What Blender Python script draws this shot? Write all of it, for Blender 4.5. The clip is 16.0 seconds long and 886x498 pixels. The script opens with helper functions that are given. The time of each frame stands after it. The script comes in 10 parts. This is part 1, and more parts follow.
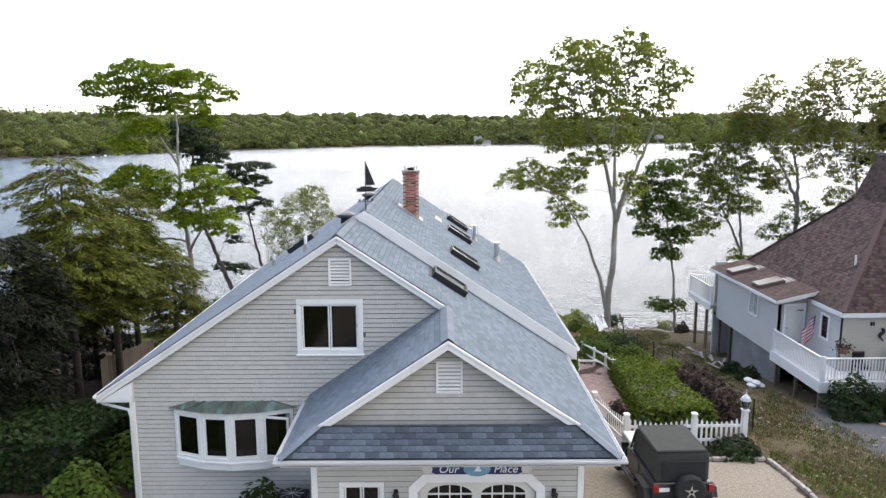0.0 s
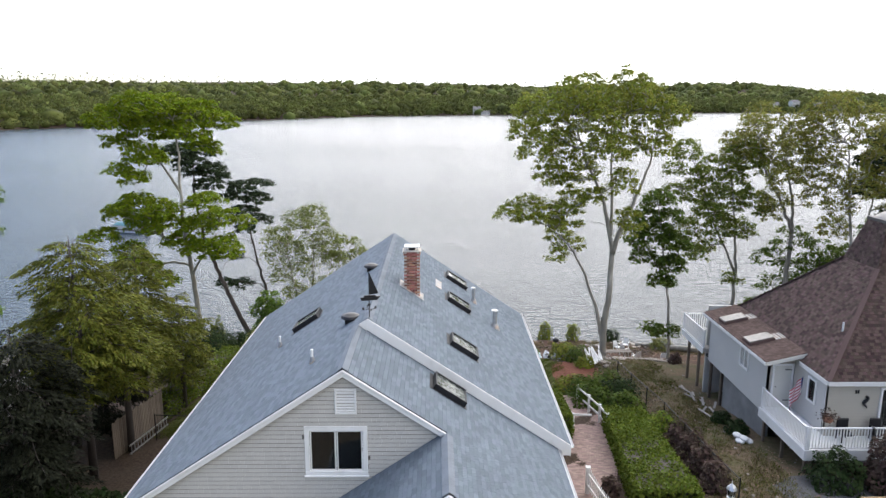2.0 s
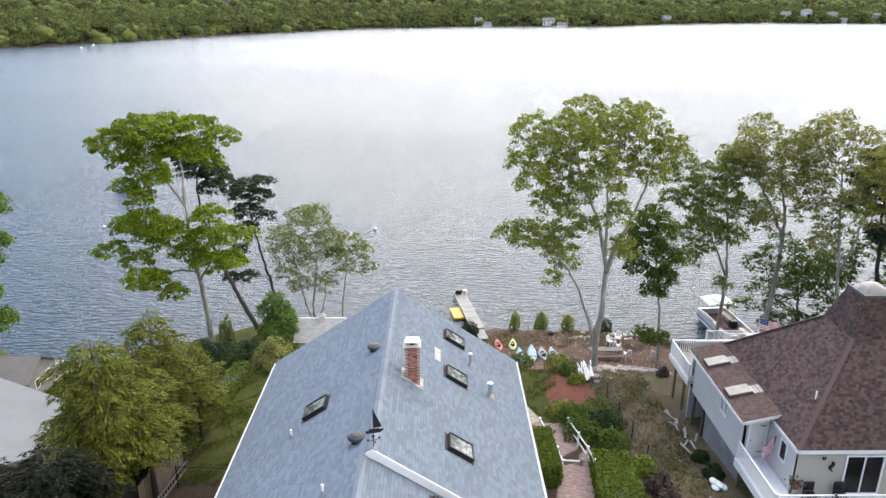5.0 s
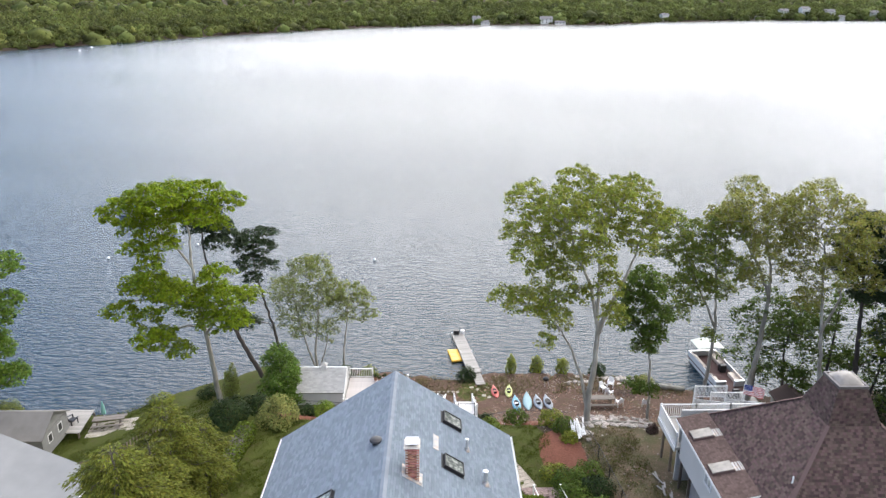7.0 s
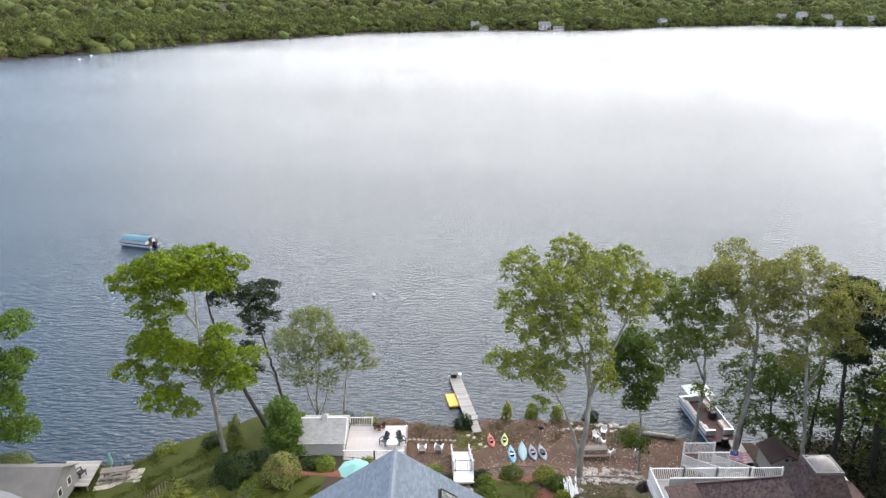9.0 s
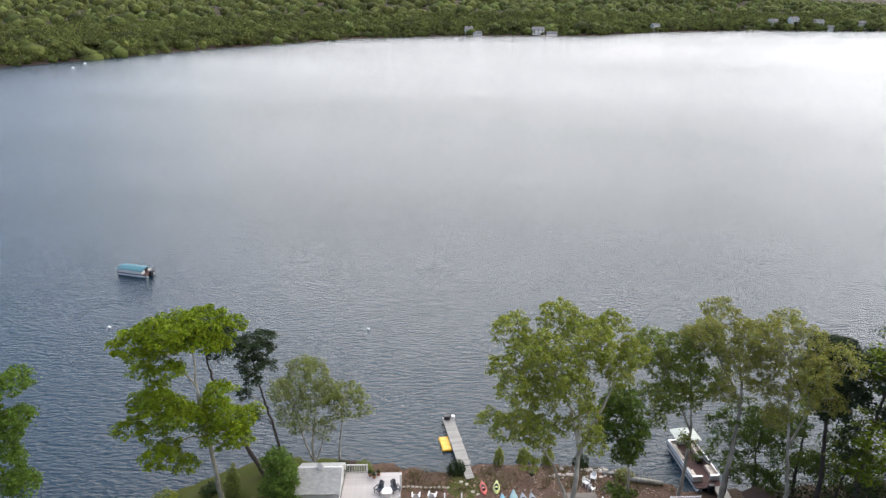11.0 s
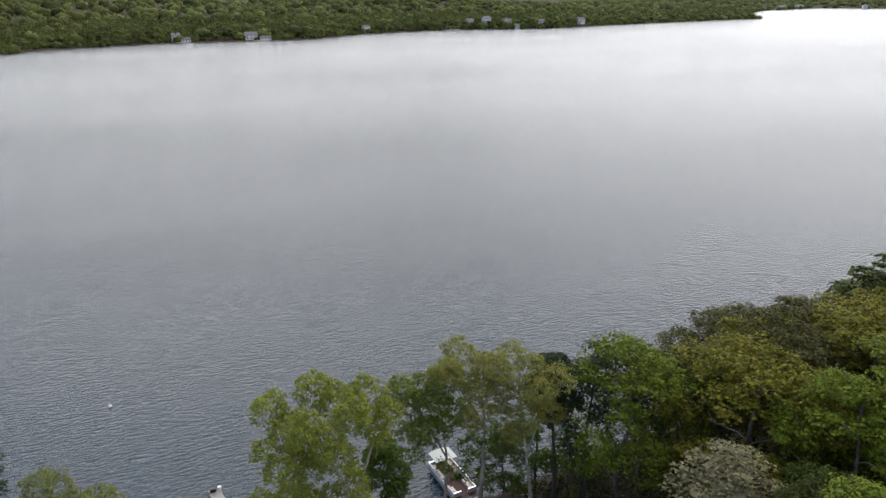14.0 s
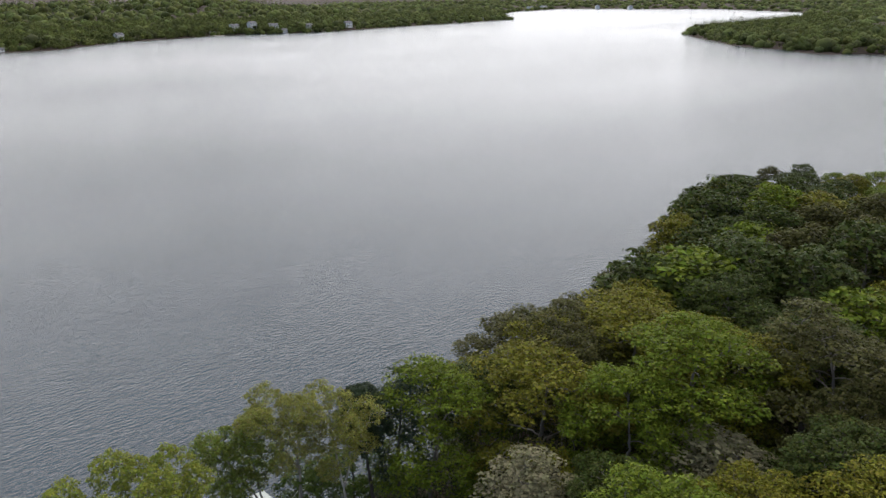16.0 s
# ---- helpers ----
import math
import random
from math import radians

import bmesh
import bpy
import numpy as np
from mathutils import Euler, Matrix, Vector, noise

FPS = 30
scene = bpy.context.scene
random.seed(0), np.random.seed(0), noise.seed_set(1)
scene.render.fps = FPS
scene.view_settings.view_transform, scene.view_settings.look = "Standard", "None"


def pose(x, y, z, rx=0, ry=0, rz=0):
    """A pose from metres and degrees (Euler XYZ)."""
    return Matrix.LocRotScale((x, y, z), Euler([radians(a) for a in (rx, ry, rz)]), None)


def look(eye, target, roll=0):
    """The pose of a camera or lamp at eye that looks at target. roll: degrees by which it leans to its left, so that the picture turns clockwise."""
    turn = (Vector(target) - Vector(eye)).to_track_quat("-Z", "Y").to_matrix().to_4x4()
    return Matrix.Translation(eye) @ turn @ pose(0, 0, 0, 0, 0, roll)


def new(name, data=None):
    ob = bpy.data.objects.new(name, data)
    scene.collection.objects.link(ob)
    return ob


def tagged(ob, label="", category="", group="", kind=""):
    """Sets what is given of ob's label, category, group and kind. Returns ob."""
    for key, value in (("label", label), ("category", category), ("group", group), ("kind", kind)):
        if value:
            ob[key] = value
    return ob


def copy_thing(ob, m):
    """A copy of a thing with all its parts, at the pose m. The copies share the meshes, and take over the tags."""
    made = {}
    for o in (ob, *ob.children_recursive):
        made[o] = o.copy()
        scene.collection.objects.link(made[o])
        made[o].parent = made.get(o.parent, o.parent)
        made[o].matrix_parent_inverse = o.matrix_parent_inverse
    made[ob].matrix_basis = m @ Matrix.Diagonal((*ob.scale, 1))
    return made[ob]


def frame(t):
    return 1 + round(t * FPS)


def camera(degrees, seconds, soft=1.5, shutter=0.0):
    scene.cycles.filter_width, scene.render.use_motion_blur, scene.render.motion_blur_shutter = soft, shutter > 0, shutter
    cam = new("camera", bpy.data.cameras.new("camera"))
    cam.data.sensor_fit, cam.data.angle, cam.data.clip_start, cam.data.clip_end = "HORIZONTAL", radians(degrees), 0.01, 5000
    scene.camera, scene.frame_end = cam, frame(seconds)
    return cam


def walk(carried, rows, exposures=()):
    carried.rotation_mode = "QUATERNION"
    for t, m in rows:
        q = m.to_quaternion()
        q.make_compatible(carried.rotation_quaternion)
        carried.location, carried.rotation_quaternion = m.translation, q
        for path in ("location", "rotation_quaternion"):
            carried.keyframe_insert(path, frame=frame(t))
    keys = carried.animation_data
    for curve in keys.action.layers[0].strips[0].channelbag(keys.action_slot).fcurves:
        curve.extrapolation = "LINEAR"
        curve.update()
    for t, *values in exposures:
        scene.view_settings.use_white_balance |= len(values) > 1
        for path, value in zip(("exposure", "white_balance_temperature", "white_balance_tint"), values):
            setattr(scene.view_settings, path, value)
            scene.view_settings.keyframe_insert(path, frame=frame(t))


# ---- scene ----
cam = camera(63.86, 16.0, soft=1.4)
PATH = [
    (0.0, (-0.129, -0.116, 9.832), (-0.070, 9.748, 8.191), -0.13),
    (0.5, (-0.154, -0.093, 10.858), (-0.084, 9.757, 9.136), -0.07),
    (1.0, (-0.166, -0.077, 11.912), (-0.094, 9.759, 10.110), -0.00),
    (1.5, (-0.176, -0.076, 13.012), (-0.094, 9.739, 11.100), 0.05),
    (2.0, (-0.208, -0.099, 14.175), (-0.123, 9.679, 12.086), 0.08),
    (2.5, (-0.244, -0.129, 15.377), (-0.161, 9.616, 13.133), 0.11),
    (3.0, (-0.249, -0.168, 16.584), (-0.173, 9.545, 14.207), 0.13),
    (5.5, (-0.110, 0.533, 23.126), (-0.030, 9.943, 19.744), 0.02),
    (6.0, (-0.121, 0.476, 24.462), (-0.026, 9.885, 21.078), -0.00),
    (6.5, (-0.108, 0.395, 25.777), (-0.010, 9.805, 22.394), -0.00),
    (7.0, (-0.089, 0.309, 27.069), (0.007, 9.722, 23.694), 0.00),
    (7.5, (-0.074, 0.235, 28.344), (0.034, 9.649, 24.972), 0.00),
    (8.0, (-0.056, 0.185, 29.614), (0.052, 9.600, 26.244), 0.02),
    (8.5, (-0.038, 0.177, 30.908), (0.075, 9.594, 27.545), 0.04),
    (9.0, (-0.010, 0.188, 32.201), (0.106, 9.604, 28.837), 0.07),
    (11.5, (0.104, 0.411, 38.383), (0.381, 9.827, 35.027), 0.30),
    (12.0, (0.140, 0.387, 39.452), (1.065, 9.760, 36.092), 0.26),
    (12.5, (0.160, 0.350, 40.507), (1.821, 9.621, 37.146), 0.18),
    (13.0, (0.178, 0.300, 41.541), (2.354, 9.463, 38.180), 0.07),
    (13.5, (0.196, 0.245, 42.542), (3.095, 9.204, 39.174), -0.01),
    (14.0, (0.167, 0.200, 43.496), (3.837, 8.868, 40.119), -0.09),
    (14.5, (0.118, 0.163, 44.400), (4.462, 8.512, 41.018), -0.14),
    (15.0, (0.072, 0.125, 45.272), (5.048, 8.115, 41.894), -0.16),
    (15.5, (0.011, 0.106, 46.145), (5.585, 7.694, 42.777), -0.19),
    (16.0, (-0.062, 0.101, 47.022), (6.069, 7.249, 43.657), -0.24),
]
walk(cam, [(t, look(eye, target, roll)) for t, eye, target, roll in PATH],
     [(0.0, -0.1), (1.0, -0.18), (2.5, -0.3), (3.2, -0.25), (5.5, 0.1), (9.0, 0.02), (11.5, -0.4), (13.0, -0.62), (16.0, -0.76)])

# ---- sky and sun ----
SUN_ELEVATION, SUN_TURN = radians(50), radians(3)
world = bpy.data.worlds.new("sky")
scene.world = world
world.use_nodes = True
wn, wl = world.node_tree.nodes, world.node_tree.links
wn.clear()
sky = wn.new("ShaderNodeTexSky")
sky.sky_type, sky.sun_disc = "NISHITA", False
sky.sun_elevation, sky.sun_rotation = SUN_ELEVATION, SUN_TURN
sky.air_density, sky.dust_density, sky.ozone_density = 1.0, 1.6, 1.5
coord = wn.new("ShaderNodeTexCoord")
stretch = wn.new("ShaderNodeMapping")
stretch.inputs["Scale"].default_value = (1.0, 1.0, 3.0)
clouds = wn.new("ShaderNodeTexNoise")
clouds.inputs["Scale"].default_value, clouds.inputs["Detail"].default_value = 1.6, 6
cover = wn.new("ShaderNodeMapRange")
cover.inputs[1].default_value, cover.inputs[2].default_value = 0.32, 0.62
cover.inputs[3].default_value, cover.inputs[4].default_value = 0.14, 0.97
veil = wn.new("ShaderNodeMix")
veil.data_type = "RGBA"
# the cloud sheet is brightest round the veiled sun
toward = wn.new("ShaderNodeVectorMath")
toward.operation = "DOT_PRODUCT"
toward.inputs[1].default_value = (math.sin(SUN_TURN) * math.cos(SUN_ELEVATION), math.cos(SUN_TURN) * math.cos(SUN_ELEVATION), math.sin(SUN_ELEVATION))
glow = wn.new("ShaderNodeMapRange")
glow.interpolation_type = "SMOOTHSTEP"
glow.inputs[1].default_value, glow.inputs[2].default_value, glow.inputs[3].default_value, glow.inputs[4].default_value = -0.35, 0.98, 13.0, 29.5
sheet = wn.new("ShaderNodeMix")
sheet.data_type, sheet.blend_type = "RGBA", "MULTIPLY"
sheet.inputs["Factor"].default_value = 1.0
sheet.inputs["A"].default_value = (1.0, 0.99, 1.01, 1)
back = wn.new("ShaderNodeBackground")
back.inputs["Strength"].default_value = 0.15
wout = wn.new("ShaderNodeOutputWorld")
wl.new(coord.outputs["Generated"], stretch.inputs["Vector"])
wl.new(stretch.outputs["Vector"], clouds.inputs["Vector"])
# the sheet thins out towards one side
bank = wn.new("ShaderNodeVectorMath")
bank.operation = "DOT_PRODUCT"
bank.inputs[1].default_value = (0.60, 0.15, -0.08)
thin = wn.new("ShaderNodeMath")
thin.operation = "ADD"
wl.new(coord.outputs["Generated"], bank.inputs[0])
wl.new(bank.outputs["Value"], thin.inputs[0])
wl.new(clouds.outputs["Fac"], thin.inputs[1])
wl.new(thin.outputs[0], cover.inputs[0])
wl.new(cover.outputs[0], veil.inputs["Factor"])
wl.new(coord.outputs["Generated"], toward.inputs[0])
wl.new(toward.outputs["Value"], glow.inputs[0])
# the overcast sheet is brightest at mid height, dimmer at the horizon and overhead
rise = wn.new("ShaderNodeSeparateXYZ")
climb = wn.new("ShaderNodeMapRange")
climb.inputs[1].default_value, climb.inputs[2].default_value, climb.inputs[3].default_value, climb.inputs[4].default_value = 0.0, 0.3, 0.84, 1.3
level = wn.new("ShaderNodeMath")
level.operation = "MULTIPLY"
wl.new(coord.outputs["Generated"], rise.inputs[0])
wl.new(rise.outputs["Z"], climb.inputs[0])
fall = wn.new("ShaderNodeMapRange")
fall.interpolation_type = "SMOOTHSTEP"
fall.inputs[1].default_value, fall.inputs[2].default_value, fall.inputs[3].default_value, fall.inputs[4].default_value = 0.3, 0.85, 1.0, 0.64
band = wn.new("ShaderNodeMath")
band.operation = "MULTIPLY"
wl.new(rise.outputs["Z"], fall.inputs[0])
wl.new(climb.outputs[0], band.inputs[0])
wl.new(fall.outputs[0], band.inputs[1])
wl.new(band.outputs[0], level.inputs[0])
wl.new(glow.outputs[0], level.inputs[1])
wl.new(level.outputs[0], sheet.inputs["B"])
clear = wn.new("ShaderNodeMix")
clear.data_type, clear.blend_type = "RGBA", "MULTIPLY"
clear.inputs["Factor"].default_value = 1.0
clear.inputs["B"].default_value = (1.75, 1.95, 2.3, 1)
wl.new(sky.outputs["Color"], clear.inputs["A"])
wl.new(clear.outputs["Result"], veil.inputs["A"])
wl.new(sheet.outputs["Result"], veil.inputs["B"])
wl.new(veil.outputs["Result"], back.inputs["Color"])
wl.new(back.outputs["Background"], wout.inputs["Surface"])

sun = new("sun", bpy.data.lights.new("sun", "SUN"))
sun.data.energy, sun.data.angle, sun.data.color = 0.9, radians(40), (1.0, 0.96, 0.9)
sun.matrix_world = look((0, 0, 60), (0 - math.sin(SUN_TURN) * math.cos(SUN_ELEVATION), 0 - math.cos(SUN_TURN) * math.cos(SUN_ELEVATION), 60 - math.sin(SUN_ELEVATION)))

# ---- small builders ----
rng = np.random.default_rng(7)


def mesh_of(name, verts, faces, smooth=False):
    me = bpy.data.meshes.new(name)
    verts = np.asarray(verts, dtype=np.float32).reshape(-1, 3)
    if isinstance(faces, np.ndarray):
        n, k = faces.shape
        me.vertices.add(len(verts))
        me.vertices.foreach_set("co", verts.ravel())
        me.loops.add(n * k)
        me.loops.foreach_set("vertex_index", faces.astype(np.int32).ravel())
        me.polygons.add(n)
        me.polygons.foreach_set("loop_start", np.arange(n, dtype=np.int32) * k)
        me.update(calc_edges=True)
    else:
        me.from_pydata([tuple(map(float, v)) for v in verts], [], faces)
    if smooth:
        me.polygons.foreach_set("use_smooth", np.ones(len(me.polygons), dtype=bool))
    return me


def put(name, me, material, parent=None, label="", m=None):
    if material is not None and not me.materials:
        me.materials.append(material)
    ob = new(name, me)
    if parent is not None:
        ob.parent = parent
    if m is not None:
        ob.matrix_basis = m
    if label:
        ob["label"] = label
    return ob


def part(name, bm, material, parent, label="", smooth=False):
    me = bpy.data.meshes.new(name)
    bm.normal_update()
    bm.to_mesh(me)
    bm.free()
    if smooth:
        me.polygons.foreach_set("use_smooth", np.ones(len(me.polygons), dtype=bool))
    return put(name, me, material, parent, label)


def thing(name, m, label, category, group="", kind=""):
    ob = new(name)
    ob.matrix_basis = m
    ob.empty_display_size = 0.2
    return tagged(ob, label, category, group, kind)


class Geo:
    """Collects solids, and makes one mesh of them."""

    def __init__(self):
        self.v, self.f = [], []

    def add(self, verts, faces):
        n = len(self.v)
        self.v += [tuple(map(float, p)) for p in verts]
        self.f += [tuple(i + n for i in face) for face in faces]
        return self

    def box(self, a, b, m=None):
        p = [Vector((x, y, z)) for x in (a[0], b[0]) for y in (a[1], b[1]) for z in (a[2], b[2])]
        if m is not None:
            p = [m @ q for q in p]
        return self.add(p, [(0, 1, 3, 2), (4, 6, 7, 5), (0, 4, 5, 1), (2, 3, 7, 6), (0, 2, 6, 4), (1, 5, 7, 3)])

    def beam(self, p, q, w, h, up=(0, 0, 1)):
        """A bar of section w x h from p to q."""
        p, q = Vector(p), Vector(q)
        d = q - p
        x = d.normalized()
        y = Vector(up).cross(x)
        y = y.normalized() if y.length > 1e-5 else Vector((0, 1, 0)).cross(x).normalized()
        z = x.cross(y)
        m = Matrix((x, y, z)).transposed().to_4x4()
        m.translation = p
        return self.box((0, -w / 2, -h / 2), (d.length, w / 2, h / 2), m)

    def prism(self, ring, shift):
        """A flat ring of points pushed along shift."""
        n = len(ring)
        top = [Vector(p) + Vector(shift) for p in ring]
        faces = [tuple(range(n))[::-1], tuple(range(n, 2 * n))]
        faces += [(i, (i + 1) % n, n + (i + 1) % n, n + i) for i in range(n)]
        return self.add([*ring, *top], faces)

    def tube(self, path, radii, sides=10, caps=True):
        path = [Vector(p) for p in path]
        verts, faces = [], []
        u = None
        for i, p in enumerate(path):
            d = (path[min(i + 1, len(path) - 1)] - path[max(i - 1, 0)]).normalized()
            if u is None:
                u = d.orthogonal().normalized()
            u = (u - d * u.dot(d)).normalized()
            w = d.cross(u)
            for k in range(sides):
                a = 2 * math.pi * k / sides
                verts.append(p + (u * math.cos(a) + w * math.sin(a)) * radii[i])
        for i in range(len(path) - 1):
            for k in range(sides):
                a, b = i * sides + k, i * sides + (k + 1) % sides
                faces.append((a, b, b + sides, a + sides))
        if caps:
            faces.append(tuple(range(sides))[::-1])
            faces.append(tuple(range((len(path) - 1) * sides, len(path) * sides)))
        return self.add(verts, faces)

    def lathe(self, profile, centre=(0, 0, 0), sides=16):
        """Turned solid from (radius, height) pairs."""
        c = Vector(centre)
        return self.tube([c + Vector((0, 0, z + 1e-5 * i)) for i, (r, z) in enumerate(profile)], [max(r, 1e-4) for r, z in profile], sides)

    def dome(self, centre, radii, rings=6, sides=12, cut=-1.0):
        prof = []
        for i in range(rings + 1):
            s = cut + (1 - cut) * i / rings
            prof.append((max(1e-3, math.sqrt(max(0, 1 - s * s))), s))
        verts, faces = [], []
        for r, s in prof:
            for k in range(sides):
                a = 2 * math.pi * k / sides
                verts.append((centre[0] + radii[0] * r * math.cos(a), centre[1] + radii[1] * r * math.sin(a), centre[2] + radii[2] * s))
        for i in range(rings):
            for k in range(sides):
                a, b = i * sides + k, i * sides + (k + 1) % sides
                faces.append((a, b, b + sides, a + sides))
        faces.append(tuple(range(sides))[::-1])
        return self.add(verts, faces)

    def ob(self, name, material, parent=None, label="", bevel=0.0, smooth=False, m=None):
        bm = bmesh.new()
        vs = [bm.verts.new(p) for p in self.v]
        for f in self.f:
            if len(set(f)) > 2:
                try:
                    bm.faces.new([vs[i] for i in f])
                except ValueError:
                    pass
        bmesh.ops.recalc_face_normals(bm, faces=bm.faces)
        if bevel:
            edges = [e for e in bm.edges if len(e.link_faces) == 2 and e.calc_face_angle(0) > 0.5]
            bmesh.ops.bevel(bm, geom=edges, offset=bevel, segments=1, affect="EDGES", clamp_overlap=True)
        ob = part(name, bm, material, parent, label, smooth)
        if m is not None:
            ob.matrix_basis = m
        return ob


def slab(ring, holes, shift):
    """A bmesh of a flat ring with openings that go through it, of a thickness."""
    bm = bmesh.new()
    edges = []
    for loop in (ring, *holes):
        vs = [bm.verts.new(p) for p in loop]
        edges += [bm.edges.new((vs[i], vs[(i + 1) % len(vs)])) for i in range(len(vs))]
    bmesh.ops.triangle_fill(bm, edges=edges, use_beauty=True)
    got = bmesh.ops.extrude_face_region(bm, geom=list(bm.faces))
    bmesh.ops.translate(bm, verts=[g for g in got["geom"] if isinstance(g, bmesh.types.BMVert)], vec=shift)
    bmesh.ops.recalc_face_normals(bm, faces=bm.faces)
    return bm


def spans(ring, w):
    """The stretches of u inside a ring of (u, w) points at height w."""
    cuts = []
    for (u0, w0), (u1, w1) in zip(ring, [*ring[1:], ring[0]]):
        if (w0 <= w < w1) or (w1 <= w < w0):
            cuts.append(u0 + (u1 - u0) * (w - w0) / (w1 - w0))
    cuts.sort()
    return list(zip(cuts[::2], cuts[1::2]))


def courses(ring, exposure, width, spread, seed, thick, holes=()):
    """Overlapping pieces in courses that fill a ring: each as (u at the foot, u at the head, w, full)."""
    r = random.Random(seed)
    lo, hi = min(w for u, w in ring), max(w for u, w in ring)
    u_lo = min(u for u, w in ring)
    w, row, made = lo, 0, []
    while w < hi - 1e-4:
        top = min(w + exposure, hi)
        foot, head = spans(ring, w + 1e-4), spans(ring, top - 1e-4)
        if len(foot) == len(head):
            for (a0, a1), (b0, b1) in zip(foot, head):
                u = u_lo - (0.5 * width if row % 2 else 0) - r.random() * spread * width
                end = max(a1, b1)
                while u < end:
                    step = width * (1 + spread * (r.random() * 2 - 1))
                    p0, p1 = max(a0, min(a1, u)), max(a0, min(a1, u + step))
                    q0, q1 = max(b0, min(b1, u)), max(b0, min(b1, u + step))
                    u += step
                    if p1 - p0 < 0.004 and q1 - q0 < 0.004:
                        continue
                    mid = (p0 + p1 + q0 + q1) / 4
                    if any(h[0] < mid < h[1] and h[2] < (w + top) / 2 < h[3] for h in holes):
                        continue
                    full = abs(p1 - p0 - step) < 1e-6 and abs(q1 - q0 - step) < 1e-6 and spread == 0
                    made.append((p0, p1, q0, q1, w, top, full))
        w, row = w + exposure, row + 1
    return made


def piece_mesh(p0, p1, q0, q1, w0, w1, thick):
    gap = 0.0022 if thick < 0.0125 else 0.0008
    p0, p1, q0, q1 = p0 + gap, p1 - gap, q0 + gap, q1 - gap
    # foot lifted: the bared underlay stands in for the shadow line under each course
    w0 += 0.011 if thick < 0.0125 else min(0.024, 0.17 * (w1 - w0))
    v = [(p0, w0, -0.004), (p1, w0, -0.004), (p0, w0, thick), (p1, w0, thick), (q0, w1, 0.002), (q1, w1, 0.002)]
    return v, [(2, 3, 5, 4), (0, 1, 3, 2), (0, 2, 4), (1, 5, 3)]


def clad(parent, origin, along, up, ring, exposure, width, spread, seed, thick, material, name, pick=None, holes=(), rest_material=None):
    """Covers a plane with shingles; those for which pick(u, w) holds are objects, the rest is one mesh."""
    along, up = Vector(along).normalized(), Vector(up).normalized()
    out = along.cross(up)
    m = Matrix((along, up, out)).transposed().to_4x4()
    m.translation = Vector(origin)
    rest, shared, count = Geo(), None, 0
    for p0, p1, q0, q1, w0, w1, full in courses(ring, exposure, width, spread, seed, thick, holes):
        if full and pick and pick((p0 + p1) / 2, w0) and w1 - w0 > exposure * 0.98:
            if shared is None:
                v, f = piece_mesh(0, width, 0, width, 0, exposure, thick)
                shared = mesh_of(name, v, f)
                shared.materials.append(material)
            put(name, shared, None, parent, m=m @ Matrix.Translation((p0, w0, 0)))
            count += 1
        else:
            rest.add(*piece_mesh(p0, p1, q0, q1, w0, w1, thick))
    if rest.f:
        ob = put(name + "_courses", mesh_of(name + "_courses", rest.v, rest.f), rest_material or material, parent, m=m)
        tagged(ob, kind="stuff")
    return count


def rail_run(parent, material, p, q, height, spacing, picket=(0.035, 0.035), posts=True, top=(0.09, 0.05), foot=0.08, cap=None):
    """A railing from p to q: two rails, pickets, end posts. Each an object."""
    p, q = Vector(p), Vector(q)
    up = Vector((0, 0, 1))
    put_beam = lambda n, a, b, w, h: Geo().beam(a, b, w, h).ob(n, material, parent, bevel=0.006)
    put_beam("top_rail", p + up * height, q + up * height, top[0], top[1])
    put_beam("bottom_rail", p + up * foot, q + up * foot, 0.05, 0.05)
    n = max(1, int((q - p).length / spacing))
    g = Geo().box((-picket[0] / 2, -picket[1] / 2, 0), (picket[0] / 2, picket[1] / 2, height - foot))
    me = mesh_of("picket", g.v, g.f)
    me.materials.append(material)
    for i in range(n):
        s = (i + 0.5) / n
        put("picket", me, None, parent, m=Matrix.Translation(p.lerp(q, s) + up * foot))
    if posts:
        for s in (p, q):
            Geo().box((s.x - 0.055, s.y - 0.055, s.z - 0.05), (s.x + 0.055, s.y + 0.055, s.z + height + 0.08)).ob("post", material, parent, bevel=0.01)

